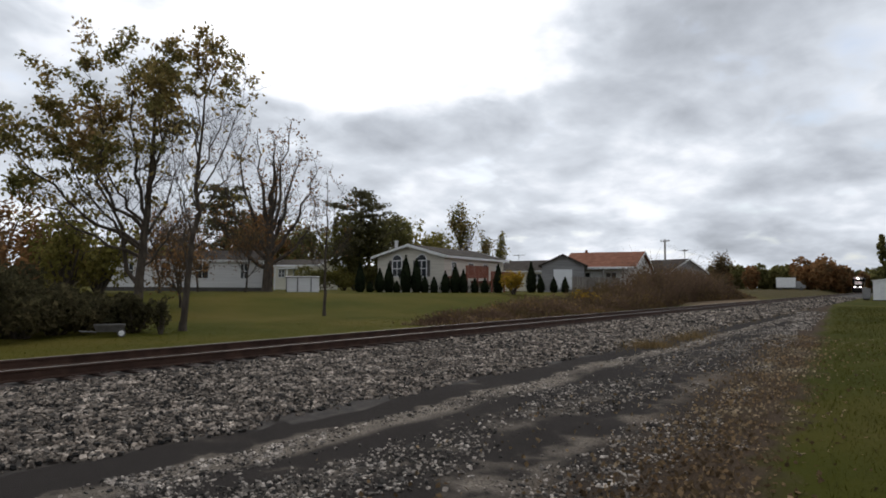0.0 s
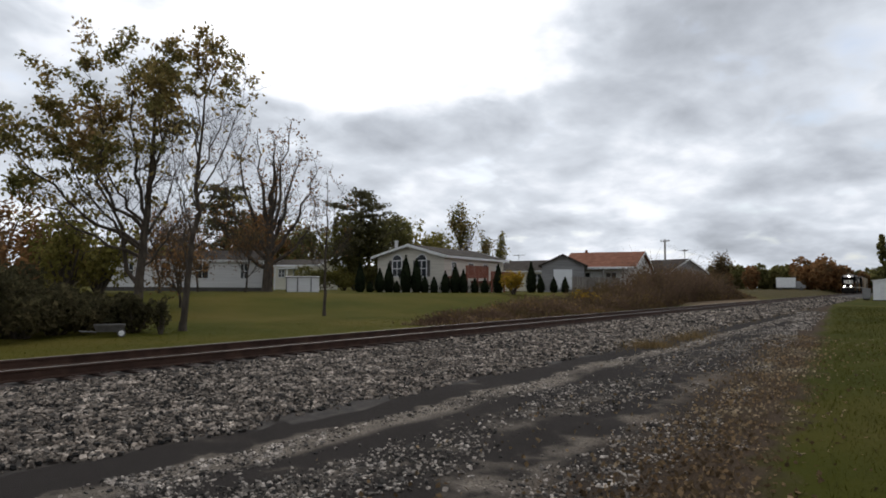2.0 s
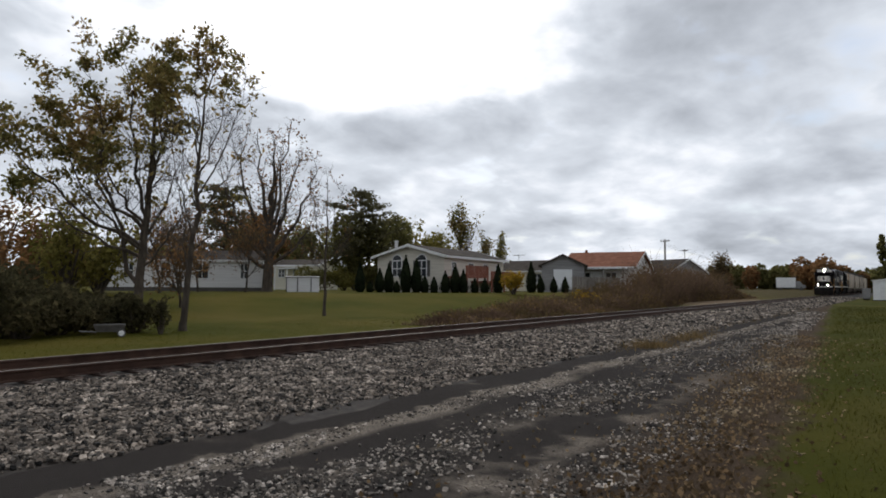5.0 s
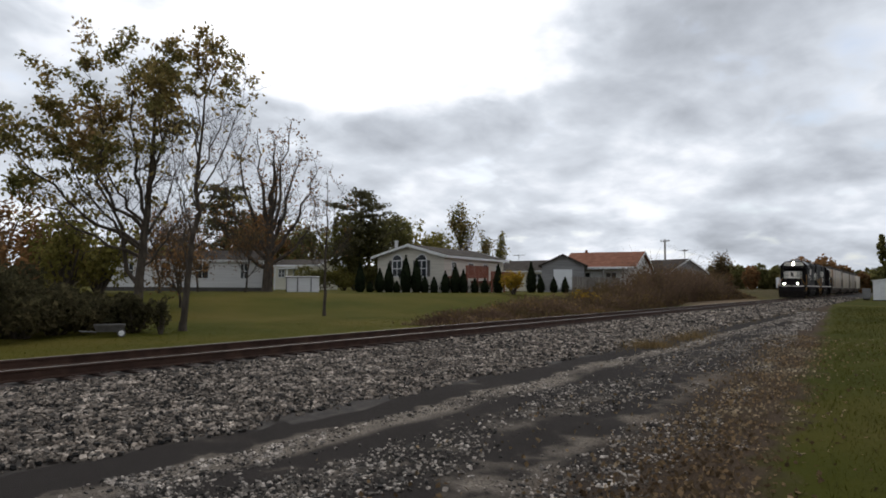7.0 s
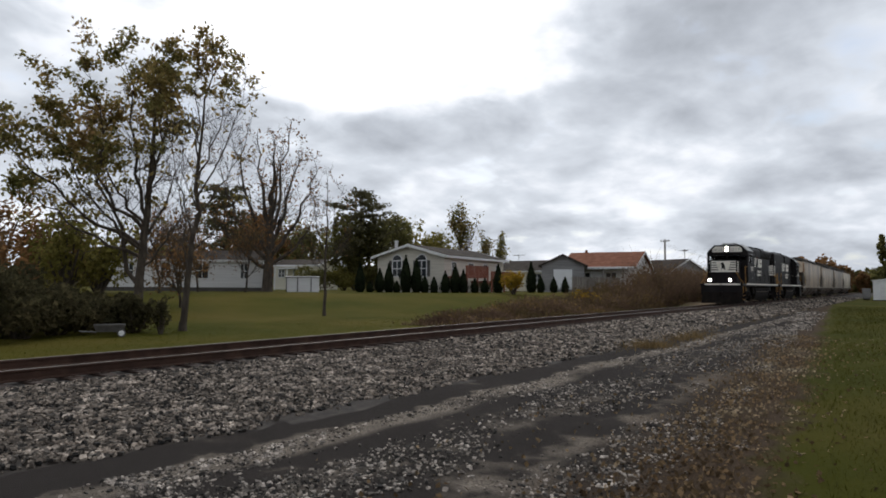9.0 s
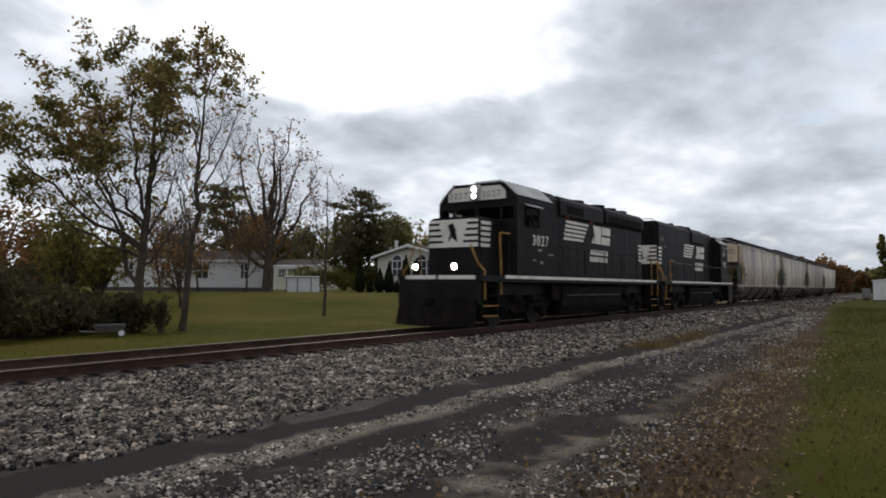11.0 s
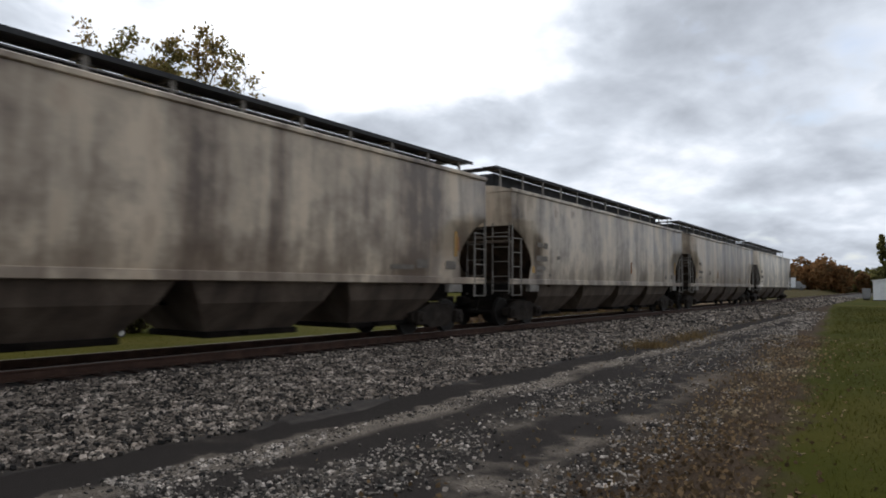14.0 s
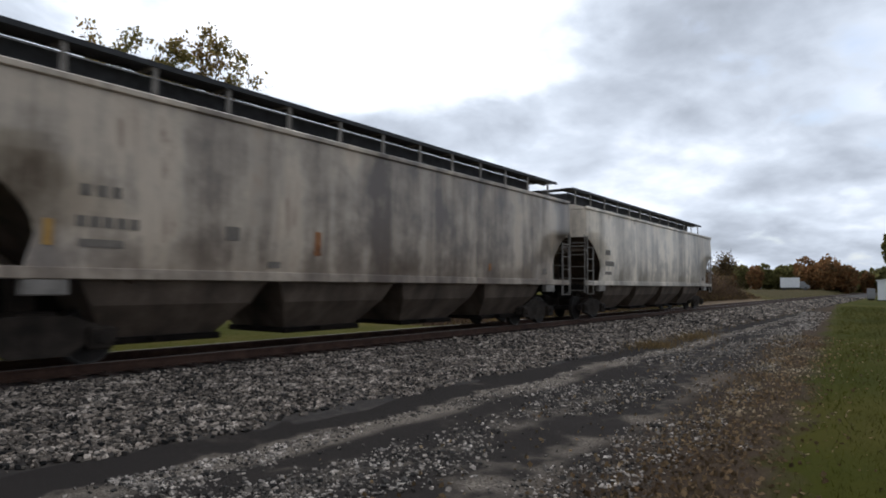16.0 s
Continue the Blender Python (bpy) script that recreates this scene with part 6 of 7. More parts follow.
    for side in (-1, 1):
        for a, b in ((11.5, 13.6), (13.75, 15.9), (7.2, 8.8)):
            bm = bmesh.new()
            yb = side * (1.083 if a > 11 else 1.033)
            for k in range(6):
                c, q = sorted((yb, yb + side * 0.02))
                box(bm, a, b, c, q, 4.14 + k * 0.055, 4.165 + k * 0.055)
            part("intake_grille", bm, M_UNDER, hood)
    hood_doors(5.1, 16.15, 1.75, 3.92, 0.95, hood, 14)
    for x in (12.15, 13.6, 15.05):
        fan(x, 0.6, 4.80, hood)
    fan(9.9, 0.55, 4.77, hood)
    bm = bmesh.new()
    box(bm, 7.1, 8.4, -0.28, 0.28, 4.70, 4.86, 0.03)
    part("exhaust_stack", bm, M_UNDER, hood)
    for x0, x1 in ((5.5, 7.0), (8.6, 9.2)):
        bm = bmesh.new()
        box(bm, x0, x1, -0.55, 0.55, 4.70, 4.89, 0.05)
        part("roof_duct", bm, M_BLACK, hood)
    emblem(7.0, hood)
    for mx, mz in ((7.27, 4.0), (9.62, 3.96), (12.05, 3.55)):
        bm = bmesh.new()
        box(bm, mx - 0.05, mx + 0.05, -1.05 if mz > 3.9 else -0.985, -0.95, mz - 0.05, mz + 0.05, 0.01)
        part("side_marker", bm, M_MARKER, hood, "small orange-red side marker")
    end_panel(16.25, 0.95, 2.55, 3.45, hood, 1, 0.5)
    # tank and running gear
    bm = bmesh.new()
    prism(bm, [(-1.42, 0.6), (-1.42, 1.3), (-1.2, 1.42), (1.2, 1.42), (1.42, 1.3), (1.42, 0.6), (1.2, 0.22), (-1.2, 0.22)], 5.9, 12.1)
    bmesh.ops.bevel(bm, geom=[q for q in bm.edges if q.calc_face_angle(0) > 0.3], offset=0.04, segments=2, affect="EDGES")
    tank = part("fuel_tank", bm, M_UNDER, e)
    # the tank's soft reddish sheen, put in as a brown strip on one side
    bm = bmesh.new()
    box(bm, 6.3, 11.9, -1.47, -1.43, 0.96, 1.0)
    part("tank_sheen_strip", bm, M_BAY, tank, "brown strip standing in for the soft sheen along the tank")
    for side in (-1, 1):
        bm = bmesh.new()
        tube(bm, (12.15, side * 1.25, 1.2), (12.95, side * 1.25, 1.2), 0.16, seg=12)
        part("air_reservoir", bm, M_UNDER, e)
        bm = bmesh.new()
        box(bm, 5.2, 6.0, min(side * 0.9, side * 1.35), max(side * 0.9, side * 1.35), 0.8, 1.38, 0.03)
        part("battery_box", bm, M_UNDER, e)
    # dark blocks for the motors, oversized to stand in for shade under the frame
    bm = bmesh.new()
    box(bm, 0.9, 5.9, -0.68, 0.68, 0.16, 1.05, 0.05)
    part("motor_shade_block", bm, M_UNDER, e)
    bm = bmesh.new()
    box(bm, 12.1, 16.4, -0.68, 0.68, 0.16, 1.05, 0.05)
    part("motor_shade_block", bm, M_UNDER, e)
    truck(3.37, 2.74, 0.508, e, True)
    truck(13.73, 2.74, 0.508, e, True)
    train.append((e, 0.0))
    return e


def trailing_locomotive():
    L = 16.27
    e = empty("locomotive", pose(220, TRACK_Y, RAIL_TOP), "black locomotive running long hood first with grey-roofed cab", "locomotive", "locomotives")
    bm = bmesh.new()
    box(bm, 0.0, L, -1.57, 1.57, 1.42, 1.62, 0.015)
    box(bm, 1.3, L - 1.3, -1.1, 1.1, 1.0, 1.42)
    part("underframe", bm, M_BLACK, e)
    bm = bmesh.new()
    box(bm, -0.02, 0.1, -1.5, 1.5, 0.5, 1.5)
    part("end_plate", bm, M_BLACK, e)
    bm = bmesh.new()
    box(bm, L - 0.1, L + 0.02, -1.5, 1.5, 0.5, 1.5)
    part("end_plate", bm, M_BLACK, e)
    coupler(0.0, -1, e)
    coupler(L, 1, e)
    deck_stripes(1.34, L, e, 8)
    for side in (-1, 1):
        steps(0.2, 1.1, side, e)
        steps(L - 1.1, L - 0.2, side, e)
        grips([(0.25, side * 1.0, 2.62), (0.3, side * 1.3, 2.1), (0.32, side * 1.53, 1.75), (0.32, side * 1.54, 0.75)], e)
        grips([(0.75, side * 0.98, 2.6), (0.82, side * 1.2, 2.1), (0.84, side * 1.3, 1.2), (0.7, side * 1.35, 0.6)], e)
        grips([(1.7, side * 1.54, 2.72), (1.1, side * 1.54, 2.72), (1.04, side * 1.54, 2.6), (1.14, side * 1.54, 2.0), (1.16, side * 1.54, 1.1)], e)
        grips([(L - 0.05, side * 1.5, 2.75), (L + 0.1, side * 1.5, 2.2), (L + 0.16, side * 1.5, 1.1)], e)
        grips([(L - 0.1, side * 1.1, 2.7), (L + 0.05, side * 1.1, 2.5), (L + 0.12, side * 1.15, 1.0)], e)
    handrail(1.7, L - 3.3, e, 2.62, M_LADDER)
    bm = bmesh.new()
    prism(bm, [(-0.95, 1.62), (-0.95, 4.70), (-0.76, 4.89), (0.76, 4.89), (0.95, 4.70), (0.95, 1.62)], 0.95, 12.9)
    bmesh.ops.bevel(bm, geom=[q for q in bm.edges if q.calc_face_angle(0) > 1.0 and max(v.co.x for v in q.verts) < 1.0], offset=0.16, segments=3, affect="EDGES")
    hood = part("hood", bm, M_BLACK, e)
    end_panel(0.95, 0.95, 2.55, 3.55, hood, -1, 0.62)
    text_mesh("road_number", "705", 0.3, pose(1.35, -0.957, 3.82, 90, 0, 0), M_GREY, hood, "grey road number on the hood")
    text_mesh("road_number", "705", 0.26, pose(0.94, 0.75, 3.82, 90, 0, -90), M_GREY, hood, "grey road number on the hood")
    bm = bmesh.new()
    tube(bm, (0.96, 0, 4.2), (0.9, 0, 4.2), 0.11, 0.1, 14)
    tube(bm, (0.96, 0, 4.45), (0.9, 0, 4.45), 0.11, 0.1, 14)
    part("rear_headlight", bm, M_GLASS, hood)
    hood_doors(1.9, 12.8, 1.75, 3.9, 0.95, hood, 14)
    bm = bmesh.new()
    prism(bm, [(-0.97, 4.0), (-1.03, 4.1), (-1.03, 4.66), (-0.84, 4.92), (0.84, 4.92), (1.03, 4.66), (1.03, 4.1), (0.97, 4.0)], 7.6, 10.4)
    part("blower_housing", bm, M_BLACK, hood)
    bm = bmesh.new()
    box(bm, 5.7, 7.0, -0.42, 0.1, 4.86, 4.98, 0.02)
    tube(bm, (5.9, -0.2, 4.98), (5.9, -0.2, 5.14), 0.18, 0.15, 10)
    tube(bm, (6.3, -0.15, 4.98), (6.3, -0.15, 5.1), 0.14, 0.12, 10)
    part("exhaust_stack", bm, M_UNDER, hood)
    fan(8.9, 0.55, 4.93, hood)
    fan(7.6, 0.5, 4.9, hood)
    bm = bmesh.new()
    box(bm, 9.7, 12.5, -0.5, 0.5, 4.86, 5.02, 0.05)
    part("roof_blister", bm, M_BLACK, hood)
    bm = bmesh.new()
    pipe(bm, [(1.6, -0.5, 4.9), (1.6, -0.45, 5.05), (1.6, 0.45, 5.05), (1.6, 0.5, 4.9)], 0.03)
    part("roof_hoop", bm, M_WHITE, hood, "white grab hoop on the roof")
    for size in ((2.05, 2.3, -0.965, -0.957, 3.5, 3.56), (3.4, 3.55, -0.965, -0.957, 1.95, 2.02)):
        bm = bmesh.new()
        box(bm, *size)
        part("stencil_mark", bm, M_GREY, hood, "small stencilled mark")
    emblem(5.78, hood)
    crew = cab(12.9, 14.95, 1, e, "705")
    text_mesh("road_number", "705", 0.50, pose(13.38, -1.556, 2.68, 90, 0, 0), M_WHITE, crew, "white road number on the cab side")
    for size in ((13.95, 14.3, -1.556, -1.549, 2.5, 2.56), (13.9, 14.3, -1.556, -1.549, 1.98, 2.02)):
        bm = bmesh.new()
        box(bm, *size)
        part("stencil_mark", bm, M_GREY, crew, "small stencilled mark")
    bm = bmesh.new()
    box(bm, 13.5, 14.0, -1.25, -0.95, 4.52, 4.62, 0.02)
    box(bm, 12.98, 13.5, -1.15, -0.85, 4.58, 4.72, 0.02)
    part("roof_box", bm, M_UNDER, crew)
    bm = bmesh.new()
    prism(bm, [(-1.0, 1.62), (-1.0, 3.3), (-0.88, 3.42), (0.88, 3.42), (1.0, 3.3), (1.0, 1.62)], 14.95, 15.75)
    nose = part("nose", bm, M_BLACK, e)
    for side in (-1, 1):
        bm = bmesh.new()
        c, q = sorted((side * 1.50, side * 1.54))
        prism(bm, [(14.95, 1.625), (L - 0.1, 1.625), (L - 0.1, 1.95), (L - 0.4, 2.2), (14.95, 2.3)], c, q, "y")
        part("platform_side", bm, M_BLACK, e)
        bm = bmesh.new()
        c, q = sorted((side * 1.53, side * 1.56))
        box(bm, L - 1.3, L - 0.02, c, q, 0.42, 1.415)
        part("step_guard", bm, M_BLACK, e)
    end_panel(15.75, 1.0, 2.52, 3.38, nose, 1, 0.42)
    bm = bmesh.new()
    prism(bm, [(-1.3, 0.55), (-1.4, 0.95), (-1.3, 1.3), (-1.1, 1.42), (1.1, 1.42), (1.3, 1.3), (1.4, 0.95), (1.3, 0.55), (1.15, 0.22), (-1.15, 0.22)], 5.6, 11.1)
    tank = part("fuel_tank", bm, M_UNDER, e)
    # brown strip whose colour stands in for the sheen on this tank
    bm = bmesh.new()
    box(bm, 5.9, 10.8, -1.43, -1.39, 0.95, 0.99)
    part("tank_sheen_strip", bm, M_BAY, tank, "brown strip standing in for the soft sheen along the tank")
    # motor blocks lengthened and dark, in place of the shade below this frame
    bm = bmesh.new()
    box(bm, 0.5, 6.6, -0.68, 0.68, 0.16, 1.05, 0.05)
    part("motor_shade_block", bm, M_UNDER, e)
    bm = bmesh.new()
    box(bm, 10.9, 15.6, -0.68, 0.68, 0.16, 1.05, 0.05)
    part("motor_shade_block", bm, M_UNDER, e)
    truck(3.25, 2.74, 0.508, e, True)
    truck(13.0, 2.74, 0.508, e, True)
    train.append((e, 18.03))
    return e


def weathered(name, pale, mid, dark, rust, seed):
    """Painted steel sides with long vertical streaks of dirt and rust."""
    m = bpy.data.materials.new(name)
    m.use_nodes = True
    t = m.node_tree
    b = t.nodes["Principled BSDF"]
    co = t.nodes.new("ShaderNodeTexCoord")
    mp = t.nodes.new("ShaderNodeMapping")
    mp.inputs["Scale"].default_value = (1.0, 1.0, 0.11)
    mp.inputs["Location"].default_value = (seed * 7.3, 0, seed)
    t.links.new(co.outputs["Object"], mp.inputs[0])
    mp2 = t.nodes.new("ShaderNodeMapping")
    mp2.inputs["Location"].default_value = (seed * 3.1, 0, 0)
    t.links.new(co.outputs["Object"], mp2.inputs[0])
    wide = noise_tex(t, mp.outputs[0], 0.42, 3.0, 0.5)
    streak = noise_tex(t, mp.outputs[0], 1.5, 4.0, 0.55, 0.25)
    thin = noise_tex(t, mp.outputs[0], 9.0, 3.0, 0.6, 0.3)
    blot = noise_tex(t, mp2.outputs[0], 1.1, 6.0, 0.6)
    fac = math_node(t, "ADD", math_node(t, "ADD", math_node(t, "MULTIPLY", wide, 0.38), math_node(t, "MULTIPLY", streak, 0.29)),
                    math_node(t, "ADD", math_node(t, "MULTIPLY", blot, 0.26), math_node(t, "MULTIPLY", thin, 0.07)))
    col = ramp(t, fac, [(0.415, dark), (0.46, mid), (0.505, pale), (0.56, tuple(min(1, c * 1.5) for c in pale))])
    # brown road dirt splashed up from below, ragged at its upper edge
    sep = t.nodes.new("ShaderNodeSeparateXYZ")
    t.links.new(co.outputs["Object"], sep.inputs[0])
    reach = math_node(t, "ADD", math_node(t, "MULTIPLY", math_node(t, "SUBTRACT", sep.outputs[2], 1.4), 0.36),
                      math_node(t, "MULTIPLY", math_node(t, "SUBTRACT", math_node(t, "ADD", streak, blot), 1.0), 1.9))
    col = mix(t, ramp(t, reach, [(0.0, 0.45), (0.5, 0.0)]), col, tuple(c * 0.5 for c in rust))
    spot = math_node(t, "MULTIPLY", ramp(t, streak, [(0.56, 0.0), (0.70, 1.0)]), ramp(t, blot, [(0.48, 0.0), (0.60, 0.8)]))
    t.links.new(mix(t, spot, col, rust), b.inputs["Base Color"])
    t.links.new(ramp(t, blot, [(0.35, 0.32), (0.65, 0.5)]), b.inputs["Roughness"])
    b.inputs["Specular IOR Level"].default_value = 0.75
    bp = nd(t, "ShaderNodeBump", Strength=0.22, Distance=0.02)
    t.links.new(blot, bp.inputs["Height"])
    t.links.new(bp.outputs[0], b.inputs["Normal"])
    return m


M_GRATE = material("walkway_grating", [(0.02, 0.02, 0.022), (0.05, 0.05, 0.052)], 5.0, 0.7, 0.2, 0.2)
M_BAY = material("grimy_hopper_bay", [(0.042, 0.030, 0.022), (0.092, 0.067, 0.049), (0.165, 0.125, 0.092)], 1.6, 0.8, 0, 0.2, stretch=(1, 1, 0.4))
M_SLOPE = material("rusty_slope_sheet", [(0.035, 0.022, 0.015), (0.075, 0.047, 0.032), (0.12, 0.08, 0.056)], 2.0, 0.85, 0, 0.2)
M_YELLOW = material("yellow_marker", [(0.32, 0.17, 0.04), (0.44, 0.26, 0.07)], 5.0, 0.6)
M_POST = material("rusty_corner_post", [(0.12, 0.05, 0.02), (0.25, 0.10, 0.035), (0.33, 0.17, 0.08)], 4.0, 0.8, 0, 0.2)
M_MARK = material("faded_dark_lettering", [(0.11, 0.095, 0.08), (0.2, 0.17, 0.14)], 6.0, 0.7)


def hopper_car(offset, L, top, skin, label, marks, rusty=False, rise=0.78):
    e = empty("hopper_car", pose(300, TRACK_Y, RAIL_TOP), label, "hopper car", "covered hopper cars")
    W, sill = 1.60, 1.52
    # curved body shell: stations round each cross-section, cut back at both ends
    ring = [(-W + 0.02, sill), (-W - 0.015, 2.0), (-W - 0.03, 2.7), (-W - 0.02, 3.5), (-W, top - 0.12), (-W, top), (-W * 0.72, top + 0.13), (-W * 0.35, top + 0.20), (0, top + 0.22)]
    ring += [(-y, z) for y, z in ring[-2::-1]]

    def cut(z):
        """How far in from the car's end the side starts at height z."""
        if z >= 3.22:
            return 0.0
        if z >= 2.95:
            return 0.62 * (3.22 - z) / 0.27
        if z >= 2.0:
            u = (2.95 - z) / 0.95
            return 0.62 + 0.78 * math.sin(u * math.pi / 2)
        return 1.40 - 0.12 * (2.0 - z) / 0.48
    zs = [sill, 1.75, 2.0, 2.2, 2.4, 2.6, 2.78, 2.95, 3.08, 3.22, 3.5, 3.9, top - 0.12, top]

    def side_y(z):
        for (ya, za), (yb, zb) in zip(ring[:6], ring[1:6]):
            if za <= z <= zb:
                return ya + (yb - ya) * (z - za) / (zb - za)
        return ring[5][0]
    for side in (-1, 1):
        bm = bmesh.new()
        rows = []
        nx = 10
        for z in zs:
            c = cut(z)
            y = side_y(z) * -side
            rows.append([(bm.verts.new((c + (L - 2 * c) * i / nx, y, z)), bm.verts.new((c + (L - 2 * c) * i / nx, y - side * 0.03, z))) for i in range(nx + 1)])
        for ra, rb in zip(rows, rows[1:]):
            for i in range(nx):
                f = bm.faces.new((ra[i][0], ra[i + 1][0], rb[i + 1][0], rb[i][0]))
                f.smooth = True
                bm.faces.new((ra[i][1], rb[i][1], rb[i + 1][1], ra[i + 1][1]))
            bm.faces.new((ra[0][0], rb[0][0], rb[0][1], ra[0][1]))
            bm.faces.new((ra[nx][0], ra[nx][1], rb[nx][1], rb[nx][0]))
        bmesh.ops.recalc_face_normals(bm, faces=bm.faces)
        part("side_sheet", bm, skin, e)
    # roof
    bm = bmesh.new()
    prism(bm, [ring[i] for i in range(5, 12)] + [(W, top - 0.05), (-W, top - 0.05)], -0.02, L + 0.02)
    part("roof", bm, skin, e)
    for side in (-1, 1):
        bm = bmesh.new()
        box(bm, -0.02, L + 0.02, min(side * 1.585, side * 1.66), max(side * 1.585, side * 1.66), top - 0.06, top + 0.05, 0.015)
        part("roof_rail", bm, skin, e, "pale steel edge along the roof")
        bm = bmesh.new()
        box(bm, 0.0, L, min(side * 1.5, side * 1.63), max(side * 1.5, side * 1.63), 1.36, 1.54, 0.012)
        part("side_sill", bm, skin, e)
    # ends: upper wall, slope sheet, end frame
    for a, s in ((0.0, 1), (L, -1)):
        bm = bmesh.new()
        x0, x1 = sorted((a, a + s * 0.03))
        prism(bm, [(-W + 0.01, 3.22), (W - 0.01, 3.22), (W - 0.01, top - 0.055), (-W + 0.01, top - 0.055)], x0, x1)
        part("end_sheet", bm, skin, e)
        bm = bmesh.new()
        prism(bm, [(a + s * 0.02, 3.22), (a + s * 0.62, 3.0), (a + s * 2.9, 1.3), (a + s * 3.0, 1.3), (a + s * 0.75, 3.05), (a + s * 0.05, 3.3)], -W + 0.05, W - 0.05, "y")
        part("slope_sheet", bm, M_SLOPE, e, "dark rusty slope sheet under the car end")
        bm = bmesh.new()
        box(bm, min(a, a + s * 0.12), max(a, a + s * 0.12), -1.6, 1.6, 1.1, 1.36)
        x0, x1 = sorted((a + s * 0.12, a + s * 2.9))
        box(bm, x0, x1, -0.35, 0.35, 0.85, 1.36)
        for y in (-0.5, 0.5):
            box(bm, min(a, a + s * 0.1) + s * 0.05, max(a, a + s * 0.1) + s * 0.05, y - 0.05, y + 0.05, 1.36, 3.22)
        part("end_frame", bm, M_UNDER, e)
        bm = bmesh.new()
        box(bm, min(a - s * 0.05, a + s * 0.35), max(a - s * 0.05, a + s * 0.35), -1.5, 1.5, 2.68, 2.76)
        part("end_platform", bm, M_BAY, e)
        for side in (-1, 1):
            bm = bmesh.new()
            for x in (a + s * 0.05, a + s * 0.62):
                tube(bm, (x, side * 1.62, 1.0 if x == a + s * 0.05 else 1.0), (x, side * 1.62, 3.25 if x == a + s * 0.05 else 2.85), 0.03, seg=6)
            lad = part("ladder", bm, M_LADDER, e)
            for k in range(5):
                bm = bmesh.new()
                tube(bm, (a + s * 0.05, side * 1.62, 1.02 + k * 0.45), (a + s * 0.62, side * 1.62, 1.02 + k * 0.45), 0.018, seg=6)
                part("rung", bm, M_LADDER, lad)
            bm = bmesh.new()
            for y in (side * 1.55, side * 0.95):
                tube(bm, (a - s * 0.03, y, 1.05), (a - s * 0.03, y, 3.3), 0.022, seg=6)
            lad = part("end_ladder", bm, M_LADDER, e)
            for k in range(5):
                bm = bmesh.new()
                tube(bm, (a - s * 0.03, side * 0.95, 1.15 + k * 0.46), (a - s * 0.03, side * 1.55, 1.15 + k * 0.46), 0.016, seg=6)
                part("rung", bm, M_LADDER, lad)
            if rusty and side < 0 and s > 0:
                bm = bmesh.new()
                box(bm, -0.05, 0.1, -1.66, -1.57, 3.25, top - 0.06)
                part("corner_post", bm, M_POST, e, "rust-streaked corner post")
            # bolster web behind the cut-back corner
            bm = bmesh.new()
            box(bm, min(a + s * 1.25, a + s * 1.9), max(a + s * 1.25, a + s * 1.9), min(side * 1.45, side * 1.62), max(side * 1.45, side * 1.62), 1.12, 1.36, 0.02)
            part("jacking_pad", bm, M_LADDER, e)
        coupler(a, -s, e)
        if s > 0:
            bm = bmesh.new()
            pipe(bm, [(a - 0.06, -1.5, 2.86), (a - 0.06, 1.5, 2.86)], 0.025)
            part("end_handrail", bm, M_LADDER, e)
            bm = bmesh.new()
            tube(bm, (a - 0.12, 0.75, 2.3), (a - 0.06, 0.75, 2.3), 0.28, 0.28, 14)
            part("brake_wheel", bm, M_UNDER, e)
    # hopper bays
    pitch = (L - 3.9) / 4
    for i in range(4):
        x0 = 1.95 + i * pitch
        mid = x0 + pitch / 2
        bm = bmesh.new()
        ringv = []
        for z, hx, hy in ((1.5, pitch / 2 - 0.02, 1.5), (1.3, pitch / 2 - 0.2, 1.46), (0.95, pitch / 2 - 0.42, 1.32), (0.36, 1.05, 0.8)):
            ringv.append([bm.verts.new((mid + sx * hx, sy * hy, z)) for sx, sy in ((-1, -1), (1, -1), (1, 1), (-1, 1))])
        for ra, rb in zip(ringv, ringv[1:]):
            for k in range(4):
                bm.faces.new((ra[k], rb[k], rb[(k + 1) % 4], ra[(k + 1) % 4]))
        bm.faces.new(ringv[0])
        bm.faces.new(ringv[-1][::-1])
        bmesh.ops.recalc_face_normals(bm, faces=bm.faces)
        bay = part("hopper_bay", bm, M_BAY, e)
        bm = bmesh.new()
        box(bm, mid - 1.15, mid + 1.15, -0.95, 0.95, 0.28, 0.40, 0.02)
        tube(bm, (mid - 0.3, -1.15, 0.36), (mid - 0.3, 1.15, 0.36), 0.04, seg=8)
        part("outlet_gate", bm, M_UNDER, bay)
    bm = bmesh.new()
    box(bm, 1.5, L - 1.5, -0.28, 0.28, 0.9, 1.2)
    part("centre_sill", bm, M_UNDER, e)
    # roof walk and hatch trough
    bm = bmesh.new()
    box(bm, 0.9, L - 0.9, -0.46, 0.46, top + 0.12, top + rise - 0.03, 0.05)
    part("hatch_trough", bm, M_GRATE, e, "dark long roof hatch")
    zr = top + rise
    for side in (-1, 1):
        bm = bmesh.new()
        c, q = sorted((side * 0.50, side * 0.98))
        box(bm, 0.1, L + 0.25, c, q, zr, zr + 0.04)
        rb = part("roof_walk", bm, M_GRATE, e, "dark grating walkway on the roof")
        for y in (c - 0.013, q + 0.013):
            bm = bmesh.new()
            box(bm, 0.1, L + 0.25, y - 0.012, y + 0.012, zr - 0.04, zr + 0.055)
            part("walk_edge", bm, M_GRATE, rb)
        n = 13
        for i in range(n):
            x = 0.45 + (L - 0.9) * i / (n - 1)
            bm = bmesh.new()
